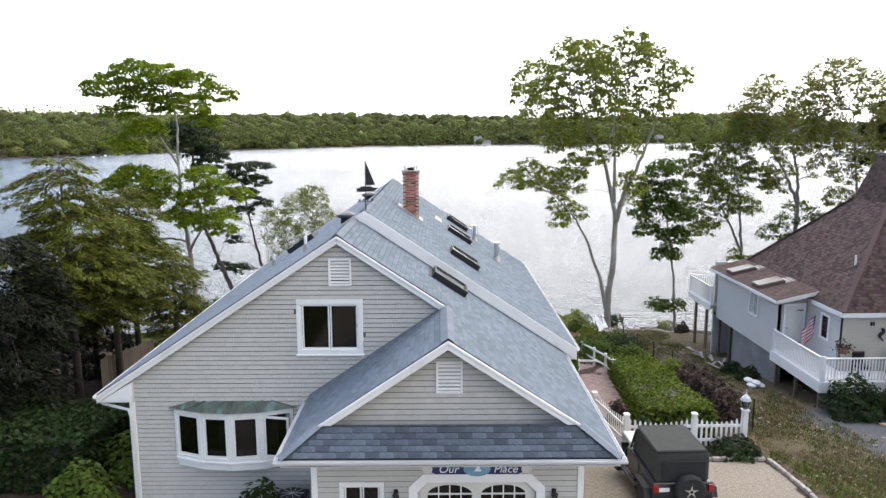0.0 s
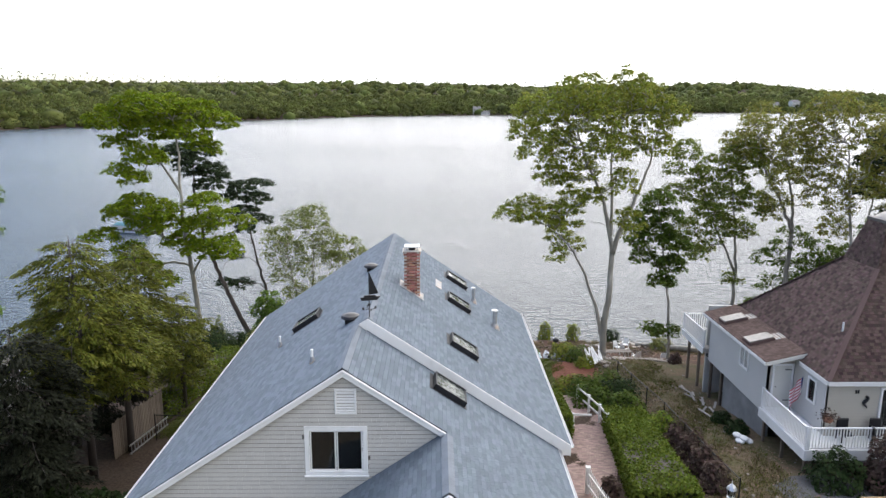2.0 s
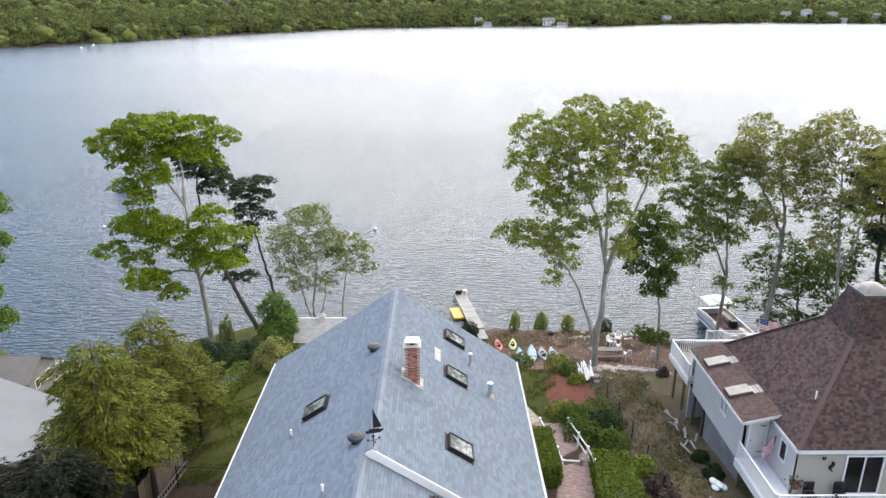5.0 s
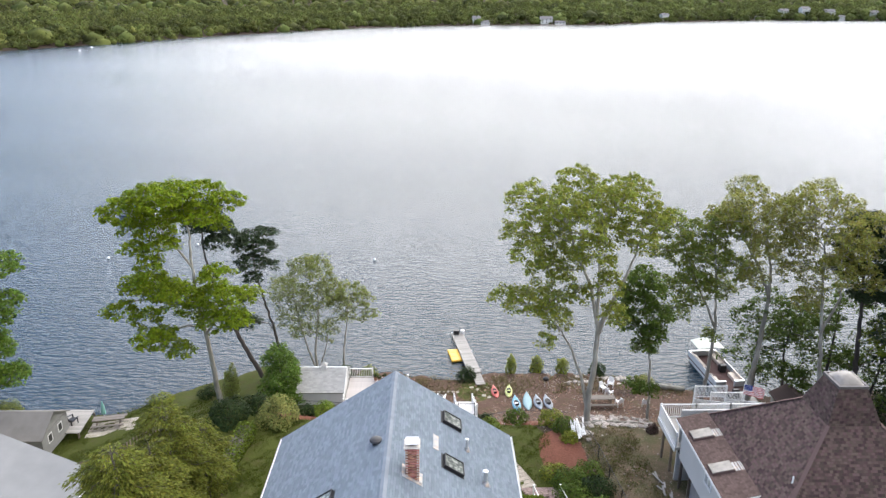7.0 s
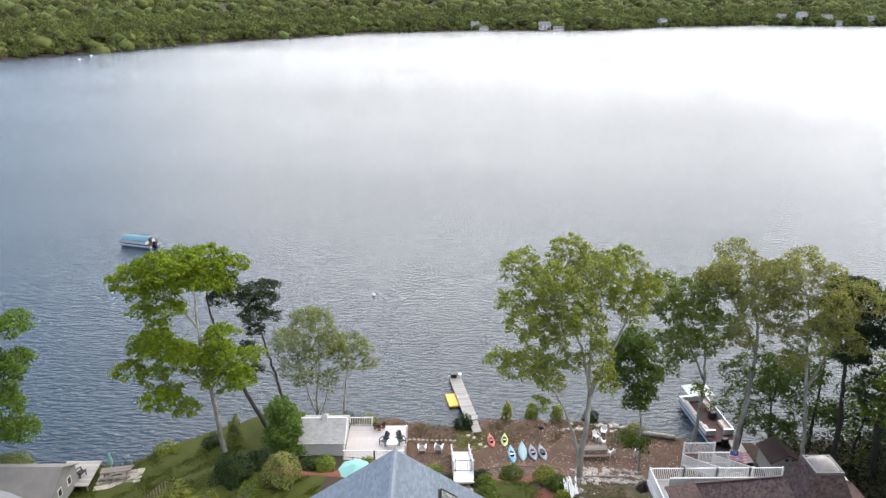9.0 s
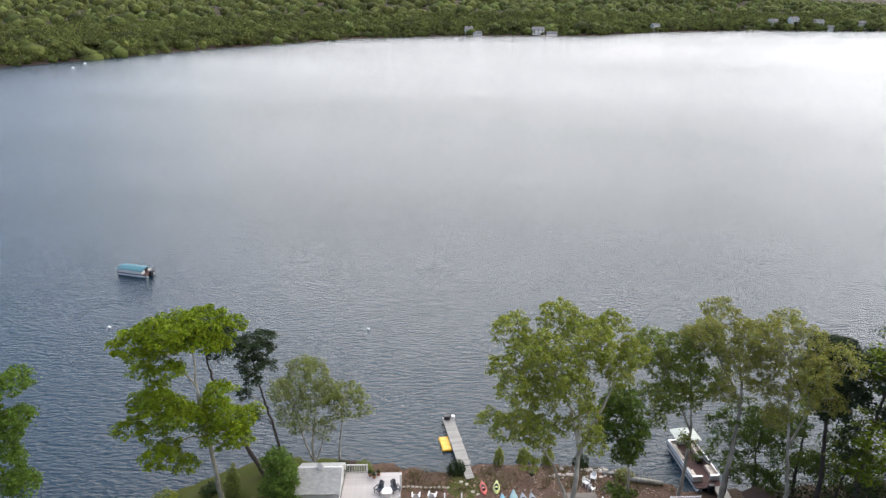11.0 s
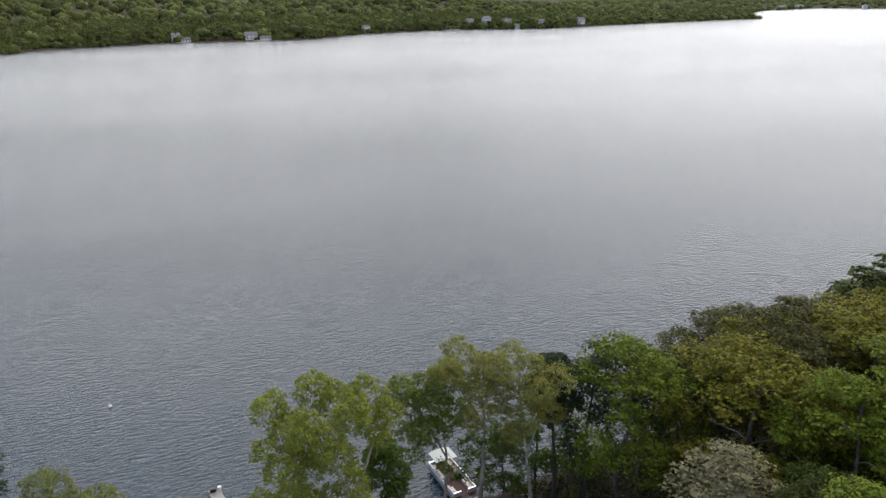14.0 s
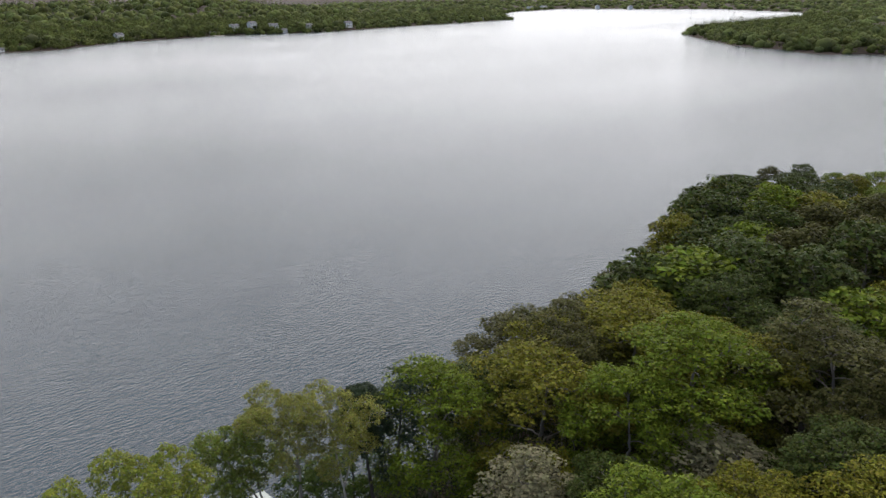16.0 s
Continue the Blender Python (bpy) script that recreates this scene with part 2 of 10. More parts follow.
# ---- materials ----
def material(name, colour, rough=0.6, metal=0.0, vary=0.0, scale=3.0, bump=0.0, bump_scale=30.0, second=None, second_at=(0.45, 0.6), second_scale=2.0,
             random_hue=0.0, random_value=0.0, island=False, spec=0.5, detail=6, stretch=(1, 1, 1), through_light=0.0):
    m = bpy.data.materials.new(name)
    m.use_nodes = True
    n, l = m.node_tree.nodes, m.node_tree.links
    b = n["Principled BSDF"]
    b.inputs["Roughness"].default_value, b.inputs["Metallic"].default_value = rough, metal
    b.inputs["Specular IOR Level"].default_value = spec
    tc = n.new("ShaderNodeTexCoord")
    mp = n.new("ShaderNodeMapping")
    mp.inputs["Scale"].default_value = stretch
    l.new(tc.outputs["Object"], mp.inputs["Vector"])
    base = n.new("ShaderNodeRGB")
    base.outputs[0].default_value = (*colour, 1)
    out = base.outputs[0]
    if second:
        t = n.new("ShaderNodeTexNoise")
        t.inputs["Scale"].default_value, t.inputs["Detail"].default_value = second_scale, 8
        l.new(mp.outputs["Vector"], t.inputs["Vector"])
        r = n.new("ShaderNodeMapRange")
        r.inputs[1].default_value, r.inputs[2].default_value = second_at
        l.new(t.outputs["Fac"], r.inputs[0])
        x = n.new("ShaderNodeMix")
        x.data_type = "RGBA"
        x.inputs["B"].default_value = (*second, 1)
        l.new(r.outputs[0], x.inputs["Factor"])
        l.new(out, x.inputs["A"])
        out = x.outputs["Result"]
    if vary:
        t = n.new("ShaderNodeTexNoise")
        t.inputs["Scale"].default_value, t.inputs["Detail"].default_value = scale, detail
        l.new(mp.outputs["Vector"], t.inputs["Vector"])
        r = n.new("ShaderNodeMapRange")
        r.inputs[1].default_value, r.inputs[2].default_value = 0.25, 0.75
        r.inputs[3].default_value, r.inputs[4].default_value = 1 - vary, 1 + vary
        l.new(t.outputs["Fac"], r.inputs[0])
        h = n.new("ShaderNodeHueSaturation")
        l.new(r.outputs[0], h.inputs["Value"])
        l.new(out, h.inputs["Color"])
        out = h.outputs["Color"]
    if random_hue or random_value:
        h = n.new("ShaderNodeHueSaturation")
        src = n.new("ShaderNodeNewGeometry").outputs["Random Per Island"] if island else n.new("ShaderNodeObjectInfo").outputs["Random"]
        for which, amount in (("Hue", random_hue), ("Value", random_value)):
            if amount:
                r = n.new("ShaderNodeMapRange")
                mid = 0.5 if which == "Hue" else 1.0
                r.inputs[3].default_value, r.inputs[4].default_value = mid - amount, mid + amount
                if which == "Hue":
                    w = n.new("ShaderNodeMath")
                    w.operation = "FRACT"
                    k = n.new("ShaderNodeMath")
                    k.operation = "MULTIPLY"
                    k.inputs[1].default_value = 7.31
                    l.new(src, k.inputs[0])
                    l.new(k.outputs[0], w.inputs[0])
                    l.new(w.outputs[0], r.inputs[0])
                else:
                    l.new(src, r.inputs[0])
                l.new(r.outputs[0], h.inputs[which])
        l.new(out, h.inputs["Color"])
        out = h.outputs["Color"]
    l.new(out, b.inputs["Base Color"])
    if bump:
        t = n.new("ShaderNodeTexNoise")
        t.inputs["Scale"].default_value, t.inputs["Detail"].default_value = bump_scale, 4
        l.new(mp.outputs["Vector"], t.inputs["Vector"])
        p = n.new("ShaderNodeBump")
        p.inputs["Strength"].default_value, p.inputs["Distance"].default_value = bump, 0.02
        l.new(t.outputs["Fac"], p.inputs["Height"])
        l.new(p.outputs["Normal"], b.inputs["Normal"])
    if through_light:
        tr = n.new("ShaderNodeBsdfTranslucent")
        l.new(out, tr.inputs["Color"])
        mx = n.new("ShaderNodeMixShader")
        mx.inputs[0].default_value = through_light
        l.new(b.outputs[0], mx.inputs[1])
        l.new(tr.outputs[0], mx.inputs[2])
        l.new(mx.outputs[0], n["Material Output"].inputs["Surface"])
    return m


def leaf(name, colour, hue=0.02, value=0.35, light=0.35):
    return material(name, colour, rough=0.55, vary=0.25, scale=0.35, detail=3, random_hue=hue, random_value=value, island=True, through_light=light, spec=0.06)


M_SHINGLE = material("blue_grey_asphalt_shingle", (0.15, 0.178, 0.206), 0.9, vary=0.05, scale=0.5, bump=0.5, bump_scale=160, random_value=0.15, random_hue=0.015, island=True, spec=0.2,
                     second=(0.14, 0.166, 0.194), second_at=(0.5, 0.75), second_scale=0.9)
# darker copy of the shingle: the skirt's side away from the light is painted
M_SHINGLE_SHADE = material("blue_grey_asphalt_tab", (0.10, 0.118, 0.142), 0.9, vary=0.35, scale=5.0, bump=0.5, bump_scale=160, random_value=0.35, random_hue=0.015, spec=0.2)
# dark so that its bared strips imitate the shade below each roof course
M_FELT = material("dark_roof_felt", (0.045, 0.048, 0.052), 0.95, vary=0.2, scale=2)
M_RIDGE = material("ridge_cap_shingle", (0.19, 0.212, 0.238), 0.9, vary=0.15, scale=2, bump=0.4, bump_scale=150, spec=0.2)
M_SIDING = material("grey_cedar_siding", (0.48, 0.46, 0.42), 0.8, vary=0.05, scale=0.5, bump=0.1, bump_scale=90, random_value=0.035, island=True, spec=0.25, stretch=(1, 1, 1))
M_SIDING_PIECE = material("grey_cedar_shingle", (0.48, 0.46, 0.415), 0.8, vary=0.07, scale=0.8, bump=0.25, bump_scale=60, random_value=0.05, spec=0.25)
# dark tone paints the shadow lines seen between the siding courses
M_WALL = material("siding_underlay", (0.10, 0.095, 0.085), 0.9, vary=0.1)
M_WHITE = material("white_painted_trim", (0.78, 0.77, 0.745), 0.45, vary=0.05, scale=1.2, bump=0.06, bump_scale=20, second=(0.62, 0.61, 0.58), second_at=(0.6, 0.8), second_scale=1.5)
M_ALU = material("white_aluminium", (0.6, 0.6, 0.6), 0.35, vary=0.04, scale=2)
# near-black colour that stands in for the shade in rooms and hollows
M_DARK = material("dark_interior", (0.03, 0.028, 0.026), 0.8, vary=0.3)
M_BRICK = material("red_chimney_brick", (0.29, 0.13, 0.095), 0.85, vary=0.2, scale=12, bump=0.4, bump_scale=70, random_value=0.65, random_hue=0.025, spec=0.2)
M_MORTAR = material("pale_mortar", (0.48, 0.44, 0.39), 0.9, vary=0.15, scale=10, bump=0.3, bump_scale=80)
M_LEAD = material("weathered_lead_flashing", (0.33, 0.33, 0.33), 0.5, 0.3, vary=0.2, scale=5, second=(0.5, 0.38, 0.28), second_at=(0.5, 0.7), second_scale=4)
M_STEEL = material("galvanised_steel", (0.55, 0.56, 0.57), 0.35, 0.8, vary=0.15, scale=6)
M_BLACK = material("black_iron", (0.02, 0.02, 0.022), 0.45, 0.4, vary=0.2, scale=6)
M_COPPER = material("green_copper_roof", (0.105, 0.125, 0.105), 0.6, 0.2, vary=0.3, scale=2, second=(0.16, 0.27, 0.23), second_at=(0.52, 0.68), second_scale=1.6, stretch=(3, 1, 0.4))
M_BROWN_ROOF = material("brown_asphalt_shingle", (0.098, 0.066, 0.057), 0.92, vary=0.1, scale=0.5, bump=0.5, bump_scale=160, random_value=0.42, random_hue=0.03, island=True, spec=0.2)
M_BROWN_PIECE = material("brown_asphalt_tab", (0.098, 0.066, 0.057), 0.92, vary=0.1, scale=1.5, bump=0.5, bump_scale=160, random_value=0.42, random_hue=0.03, spec=0.2)
M_PALE_SIDING = material("pale_vinyl_siding", (0.50, 0.49, 0.465), 0.6, vary=0.05, scale=0.6, bump=0.1, bump_scale=30)
M_CREAM_SIDING = material("cream_wood_siding", (0.42, 0.39, 0.33), 0.65, vary=0.06, scale=0.7, bump=0.1, bump_scale=30)
M_CONCRETE = material("grey_concrete", (0.2, 0.2, 0.2), 0.9, vary=0.2, scale=1.5, bump=0.3, bump_scale=30)
M_GREY_ROOF = material("pale_grey_roof", (0.235, 0.232, 0.222), 0.9, vary=0.08, scale=0.8, bump=0.4, bump_scale=130, spec=0.2, random_value=0.05, island=True)
M_SHED_ROOF = material("weathered_grey_roof", (0.42, 0.41, 0.385), 0.9, vary=0.12, scale=1.2, bump=0.4, bump_scale=100, spec=0.2, random_value=0.12, island=True)
M_WOOD = material("weathered_grey_wood", (0.30, 0.28, 0.25), 0.8, vary=0.2, scale=3, bump=0.3, bump_scale=40, random_value=0.18, stretch=(1, 8, 1))
M_LUMBER = material("fresh_lumber", (0.55, 0.38, 0.2), 0.6, vary=0.12, scale=4, stretch=(8, 1, 1))
M_TABLE_WOOD = material("weathered_table_board", (0.17, 0.145, 0.12), 0.85, vary=0.2, scale=3, bump=0.3, bump_scale=40, random_value=0.2, stretch=(1, 8, 1))
M_FENCE_WOOD = material("weathered_cedar_board", (0.14, 0.108, 0.08), 0.85, vary=0.25, scale=3, bump=0.3, bump_scale=40, random_value=0.25, stretch=(6, 6, 1))
M_BARK = material("grey_bark", (0.27, 0.25, 0.21), 0.9, vary=0.3, scale=3, bump=0.8, bump_scale=14, second=(0.40, 0.38, 0.33), second_at=(0.5, 0.65), second_scale=1.2, stretch=(1, 1, 0.3))
# darker copy of the grey bark, with the canopy's shade put into its colour
M_WOOD_BARK = material("grey_brown_bark", (0.12, 0.105, 0.085), 0.9, vary=0.3, scale=3, bump=0.8, bump_scale=14, second=(0.2, 0.18, 0.15), second_at=(0.52, 0.66), second_scale=1.2, stretch=(1, 1, 0.3))
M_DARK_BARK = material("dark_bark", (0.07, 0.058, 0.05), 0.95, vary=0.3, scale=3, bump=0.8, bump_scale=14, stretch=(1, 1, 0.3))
M_STONE = material("field_stone", (0.33, 0.29, 0.25), 0.9, vary=0.25, scale=3, bump=0.4, bump_scale=20, random_value=0.35, random_hue=0.02)
M_BRICK_PATH = material("brick_paver", (0.27, 0.19, 0.165), 0.9, vary=0.15, scale=5, bump=0.3, bump_scale=60, random_value=0.25, random_hue=0.015, island=True)

L_MAPLE = leaf("bright_maple_leaf", (0.15, 0.205, 0.012))
L_OAK = leaf("spring_oak_leaf", (0.2, 0.225, 0.036), 0.03)
L_OAK_DARK = leaf("dark_oak_leaf", (0.085, 0.125, 0.022))
L_OAK_MID = leaf("green_oak_leaf", (0.155, 0.19, 0.036), 0.03)
L_SAPLING = leaf("sapling_leaf", (0.12, 0.19, 0.035), 0.02)
L_OLIVE = leaf("olive_oak_leaf", (0.235, 0.235, 0.052), 0.035)
L_BLOOM = leaf("pale_blossom_leaf", (0.165, 0.152, 0.08), 0.02, 0.45, 0.2)
L_DEEP_MAPLE = leaf("deep_green_maple_leaf", (0.095, 0.155, 0.022))
L_LIME = leaf("yellow_green_leaf", (0.16, 0.215, 0.03), 0.025)
L_WILLOW = leaf("pale_willow_leaf", (0.165, 0.19, 0.05), 0.02)
L_PINE = leaf("dark_pine_needle", (0.03, 0.045, 0.02), 0.02, 0.3, 0.15)
L_HEMLOCK = leaf("hemlock_needle", (0.105, 0.115, 0.018), 0.025, 0.55, 0.2)
L_WOOD_GREEN = leaf("wood_oak_leaf", (0.044, 0.058, 0.011), 0.03, 0.5, 0.2)
L_WOOD_LIME = leaf("wood_lime_leaf", (0.125, 0.12, 0.012), 0.025, 0.5, 0.2)
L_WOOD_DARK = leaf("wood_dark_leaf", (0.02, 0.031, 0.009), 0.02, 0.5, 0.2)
L_WOOD_OLIVE = leaf("wood_olive_leaf", (0.062, 0.06, 0.016), 0.02, 0.5, 0.2)
L_WOOD_MAPLE = leaf("wood_maple_leaf", (0.10, 0.13, 0.011), 0.02, 0.5, 0.2)
# the hemlock needle again, with deep shade put into its colour
L_PAINTED_SHADE = leaf("shaded_hemlock_needle", (0.014, 0.016, 0.009), 0.02, 0.6, 0.1)
L_HEDGE = leaf("clipped_hedge_leaf", (0.105, 0.14, 0.02), 0.02, 0.4, 0.25)
L_SHRUB = leaf("dark_shrub_leaf", (0.026, 0.043, 0.014), 0.02, 0.4, 0.25)
L_YELLOW = leaf("yellow_shrub_leaf", (0.20, 0.21, 0.06), 0.03, 0.35, 0.3)
L_RED = leaf("purple_barberry_leaf", (0.075, 0.05, 0.04), 0.03, 0.5, 0.2)
M_FAR_WOOD = material("far_woodland", (0.112, 0.13, 0.036), 0.85, vary=0.45, scale=0.03, detail=4, random_hue=0.02, random_value=0.35, island=True, spec=0.1, second=(0.06, 0.066, 0.025), second_at=(0.47, 0.62), second_scale=0.07, through_light=0.25)


def glass(name, tint=(0.9, 0.95, 0.95), rough=0.02):
    m = bpy.data.materials.new(name)
    m.use_nodes = True
    n, l = m.node_tree.nodes, m.node_tree.links
    n.remove(n["Principled BSDF"])
    clear, gloss = n.new("ShaderNodeBsdfTransparent"), n.new("ShaderNodeBsdfGlossy")
    clear.inputs["Color"].default_value, gloss.inputs["Roughness"].default_value = (*tint, 1), rough
    fr, mx = n.new("ShaderNodeFresnel"), n.new("ShaderNodeMixShader")
    fr.inputs["IOR"].default_value = 1.5
    l.new(fr.outputs[0], mx.inputs[0])
    l.new(clear.outputs[0], mx.inputs[1])
    l.new(gloss.outputs[0], mx.inputs[2])
    l.new(mx.outputs[0], n["Material Output"].inputs["Surface"])
    return m


M_GLASS = glass("window_glass", (0.42, 0.44, 0.44))


def water_material():
    m = bpy.data.materials.new("lake_water")
    m.use_nodes = True
    n, l = m.node_tree.nodes, m.node_tree.links
    b = n["Principled BSDF"]
    b.inputs["Base Color"].default_value = (0.004, 0.018, 0.03, 1)
    b.inputs["Roughness"].default_value, b.inputs["IOR"].default_value = 0.15, 1.33
    tc = n.new("ShaderNodeTexCoord")
    heights = []
    for turn, scale, stretch, weight in ((18, 2.3, (0.34, 1, 1), 0.62), (38, 4.6, (0.5, 1, 1), 0.2), (2, 0.5, (0.4, 1, 1), 0.3)):
        mp = n.new("ShaderNodeMapping")
        mp.inputs["Rotation"].default_value = (0, 0, radians(turn))
        mp.inputs["Scale"].default_value = stretch
        l.new(tc.outputs["Object"], mp.inputs["Vector"])
        t = n.new("ShaderNodeTexNoise")
        t.inputs["Scale"].default_value, t.inputs["Detail"].default_value, t.inputs["Roughness"].default_value = scale, 3, 0.5
        l.new(mp.outputs["Vector"], t.inputs["Vector"])
        k = n.new("ShaderNodeMath")
        k.operation, k.inputs[1].default_value = "MULTIPLY", weight
        l.new(t.outputs["Fac"], k.inputs[0])
        heights.append(k.outputs[0])
    total = heights[0]
    for h in heights[1:]:
        a = n.new("ShaderNodeMath")
        l.new(total, a.inputs[0])
        l.new(h, a.inputs[1])
        total = a.outputs[0]
    gust = n.new("ShaderNodeTexNoise")
    gust.inputs["Scale"].default_value, gust.inputs["Detail"].default_value = 0.006, 4
    mp = n.new("ShaderNodeMapping")
    mp.inputs["Scale"].default_value = (0.4, 1, 1)
    l.new(tc.outputs["Object"], mp.inputs["Vector"])
    l.new(mp.outputs["Vector"], gust.inputs["Vector"])
    r = n.new("ShaderNodeMapRange")
    r.inputs[1].default_value, r.inputs[2].default_value, r.inputs[3].default_value, r.inputs[4].default_value = 0.35, 0.65, 0.55, 1.0
    l.new(gust.outputs["Fac"], r.inputs[0])
    p = n.new("ShaderNodeBump")
    p.inputs["Distance"].default_value = 0.62
    l.new(r.outputs[0], p.inputs["Strength"])
    l.new(total, p.inputs["Height"])
    l.new(p.outputs["Normal"], b.inputs["Normal"])
    return m


M_WATER = water_material()


def ground_material():
    """Soil, with grass, mulch, gravel and beach where the sheet's attributes say."""
    m = bpy.data.materials.new("ground_cover")
    m.use_nodes = True
    n, l = m.node_tree.nodes, m.node_tree.links
    b = n["Principled BSDF"]
    b.inputs["Roughness"].default_value, b.inputs["Specular IOR Level"].default_value = 0.95, 0.15
    tc = n.new("ShaderNodeTexCoord")

    def noise_of(scale, detail=8):
        t = n.new("ShaderNodeTexNoise")
        t.inputs["Scale"].default_value, t.inputs["Detail"].default_value, t.inputs["Roughness"].default_value = scale, detail, 0.65
        l.new(tc.outputs["Object"], t.inputs["Vector"])
        return t.outputs["Fac"]

    def two(a, c, fac, lo=0.4, hi=0.6):
        r = n.new("ShaderNodeMapRange")
        r.inputs[1].default_value, r.inputs[2].default_value = lo, hi
        l.new(fac, r.inputs[0])
        x = n.new("ShaderNodeMix")
        x.data_type = "RGBA"
        for socket, colour in (("A", a), ("B", c)):
            if isinstance(colour, tuple):
                x.inputs[socket].default_value = (*colour, 1)
            else:
                l.new(colour, x.inputs[socket])
        l.new(r.outputs[0], x.inputs["Factor"])
        return x.outputs["Result"]

    fine, mid, broad = noise_of(9), noise_of(1.3), noise_of(0.25)
    soil = two((0.035, 0.024, 0.017), (0.07, 0.05, 0.036), fine)
    grass = two(two((0.04, 0.052, 0.007), (0.062, 0.07, 0.013), fine), (0.062, 0.05, 0.02), mid, 0.5, 0.75)
    rough_grass = two(two((0.12, 0.088, 0.056), (0.072, 0.072, 0.03), noise_of(0.7), 0.42, 0.6), (0.155, 0.115, 0.08), fine, 0.48, 0.72)
    mulch = two((0.12, 0.045, 0.028), (0.18, 0.075, 0.05), fine)
    beach = two(two((0.07, 0.04, 0.028), (0.14, 0.092, 0.068), fine, 0.42, 0.68), (0.07, 0.06, 0.026), mid, 0.54, 0.7)
    gravel = two((0.33, 0.28, 0.22), (0.20, 0.165, 0.125), noise_of(22, 3), 0.4, 0.62)
    grey = two((0.115, 0.115, 0.12), (0.075, 0.075, 0.075), noise_of(18, 3), 0.4, 0.6)
    out = soil
    for name, colour in (("beach", beach), ("rough_grass", rough_grass), ("grass", grass), ("mulch", mulch), ("gravel", gravel), ("grey_gravel", grey)):
        at = n.new("ShaderNodeAttribute")
        at.attribute_name = name
        w = n.new("ShaderNodeMath")
        w.operation = "ADD"
        k = n.new("ShaderNodeMath")
        k.operation = "MULTIPLY_ADD"
        k.inputs[1].default_value, k.inputs[2].default_value = 1.1, -0.55
        l.new(mid, k.inputs[0])
        l.new(at.outputs["Fac"], w.inputs[0])
        l.new(k.outputs[0], w.inputs[1])
        out = two(out, colour, w.outputs[0], 0.42, 0.58)
    l.new(out, b.inputs["Base Color"])
    p = n.new("ShaderNodeBump")
    p.inputs["Strength"].default_value, p.inputs["Distance"].default_value = 0.6, 0.06
    l.new(fine, p.inputs["Height"])
    l.new(p.outputs["Normal"], b.inputs["Normal"])
    return m


M_GROUND = ground_material()

# ---- land and lake ----
WATER = -7.03
SHORE_X = [-420, -60, -38, -28, -22.7, -16, -3.7, 1.6, 5, 12.5, 16, 21.9, 25, 45, 70, 100, 127, 152, 176]
SHORE_Y = [40, 49, 52.8, 53.2, 57.6, 62.0, 60.4, 58.6, 60.2, 60, 59.5, 57.2, 55.6, 57, 62, 69, 77, 92, 96]
FAR_SHORE = [(196, 86), (212, 60), (222, 10), (240, -80), (300, -200), (560, -180), (700, 0), (758, 253), (731, 298), (787, 414), (963, 586), (1150, 600), (1500, 640), (2300, 1000), (2600, 1450), (2330, 1957), (1800, 1750),
             (1400, 1400), (1244, 1204), (1100, 1165), (882, 1103), (620, 1010), (450, 1028), (290, 965), (202, 877), (45, 872), (-77, 812), (-132, 732), (-195, 639), (-235, 546), (-285, 460), (-350, 330), (-420, 200)]
LAKE = np.array([*zip(SHORE_X, SHORE_Y), *FAR_SHORE], dtype=float)
BANK_D = [-60, -5, 0, 5, 8, 10, 12, 14, 16, 20, 26, 34, 38, 42, 300]
BANK_Z = [-9.5, -8.3, -7.02, -6.5, -6.1, -5.4, -4.4, -3.4, -3.0, -2.7, -2.0, -1.0, -0.35, 0, 0]


def shore_distance(x, y):
    """Metres from the lake's edge, positive on land."""
    p = np.stack([np.ravel(x), np.ravel(y)], 1)
    best = np.full(len(p), 1e9)
    inside = np.zeros(len(p), dtype=bool)
    for a, b in zip(LAKE, np.roll(LAKE, -1, 0)):
        d = b - a
        s = np.clip(((p - a) @ d) / (d @ d), 0, 1)
        best = np.minimum(best, np.hypot(*(p - a - s[:, None] * d).T))
        cross = (a[1] > p[:, 1]) != (b[1] > p[:, 1])
        with np.errstate(divide="ignore", invalid="ignore"):
            at = a[0] + (p[:, 1] - a[1]) * d[0] / (d[1] if d[1] else 1e-9)
        inside ^= cross & (p[:, 0] < at)
    return np.where(inside, -best, best).reshape(np.shape(x))


def wave(x, y, k, s):
    return np.sin(x * k + s) * np.cos(y * k * 0.83 + 1.7 * s) + 0.5 * np.sin(x * k * 2.1 - y * k * 1.7 + 3 * s)


def height(x, y):
    x, y = np.asarray(x, float), np.asarray(y, float)
    d = shore_distance(x, y)
    near = np.interp(d, BANK_D, BANK_Z)
    # the near bank falls along the yards, so its own line of the shore rules
    by_line = np.interp(np.interp(x, SHORE_X, SHORE_Y) - y, BANK_D, BANK_Z)
    near = np.where((np.abs(x) < 60) & (y < 75), by_line, near)
    hill = np.interp(d, [-60, 0, 8, 60, 160, 400, 900, 3000], [-9.5, -7.02, -6, -2, 10, 27, 42, 48]) + np.where(d > 40, 4 * wave(x, y, 0.006, 1.0) * np.clip((d - 40) / 200, 0, 1), 0)
    east = np.clip((x - 650) / 200, 0, 1)
    hill = hill * (1 - 0.45 * east * (hill > 0))
    return np.where((y < 135) & (x > -415) & (x < 260), near, hill)


def ground_at(x, y):
    return float(height(np.array([x]), np.array([y]))[0])


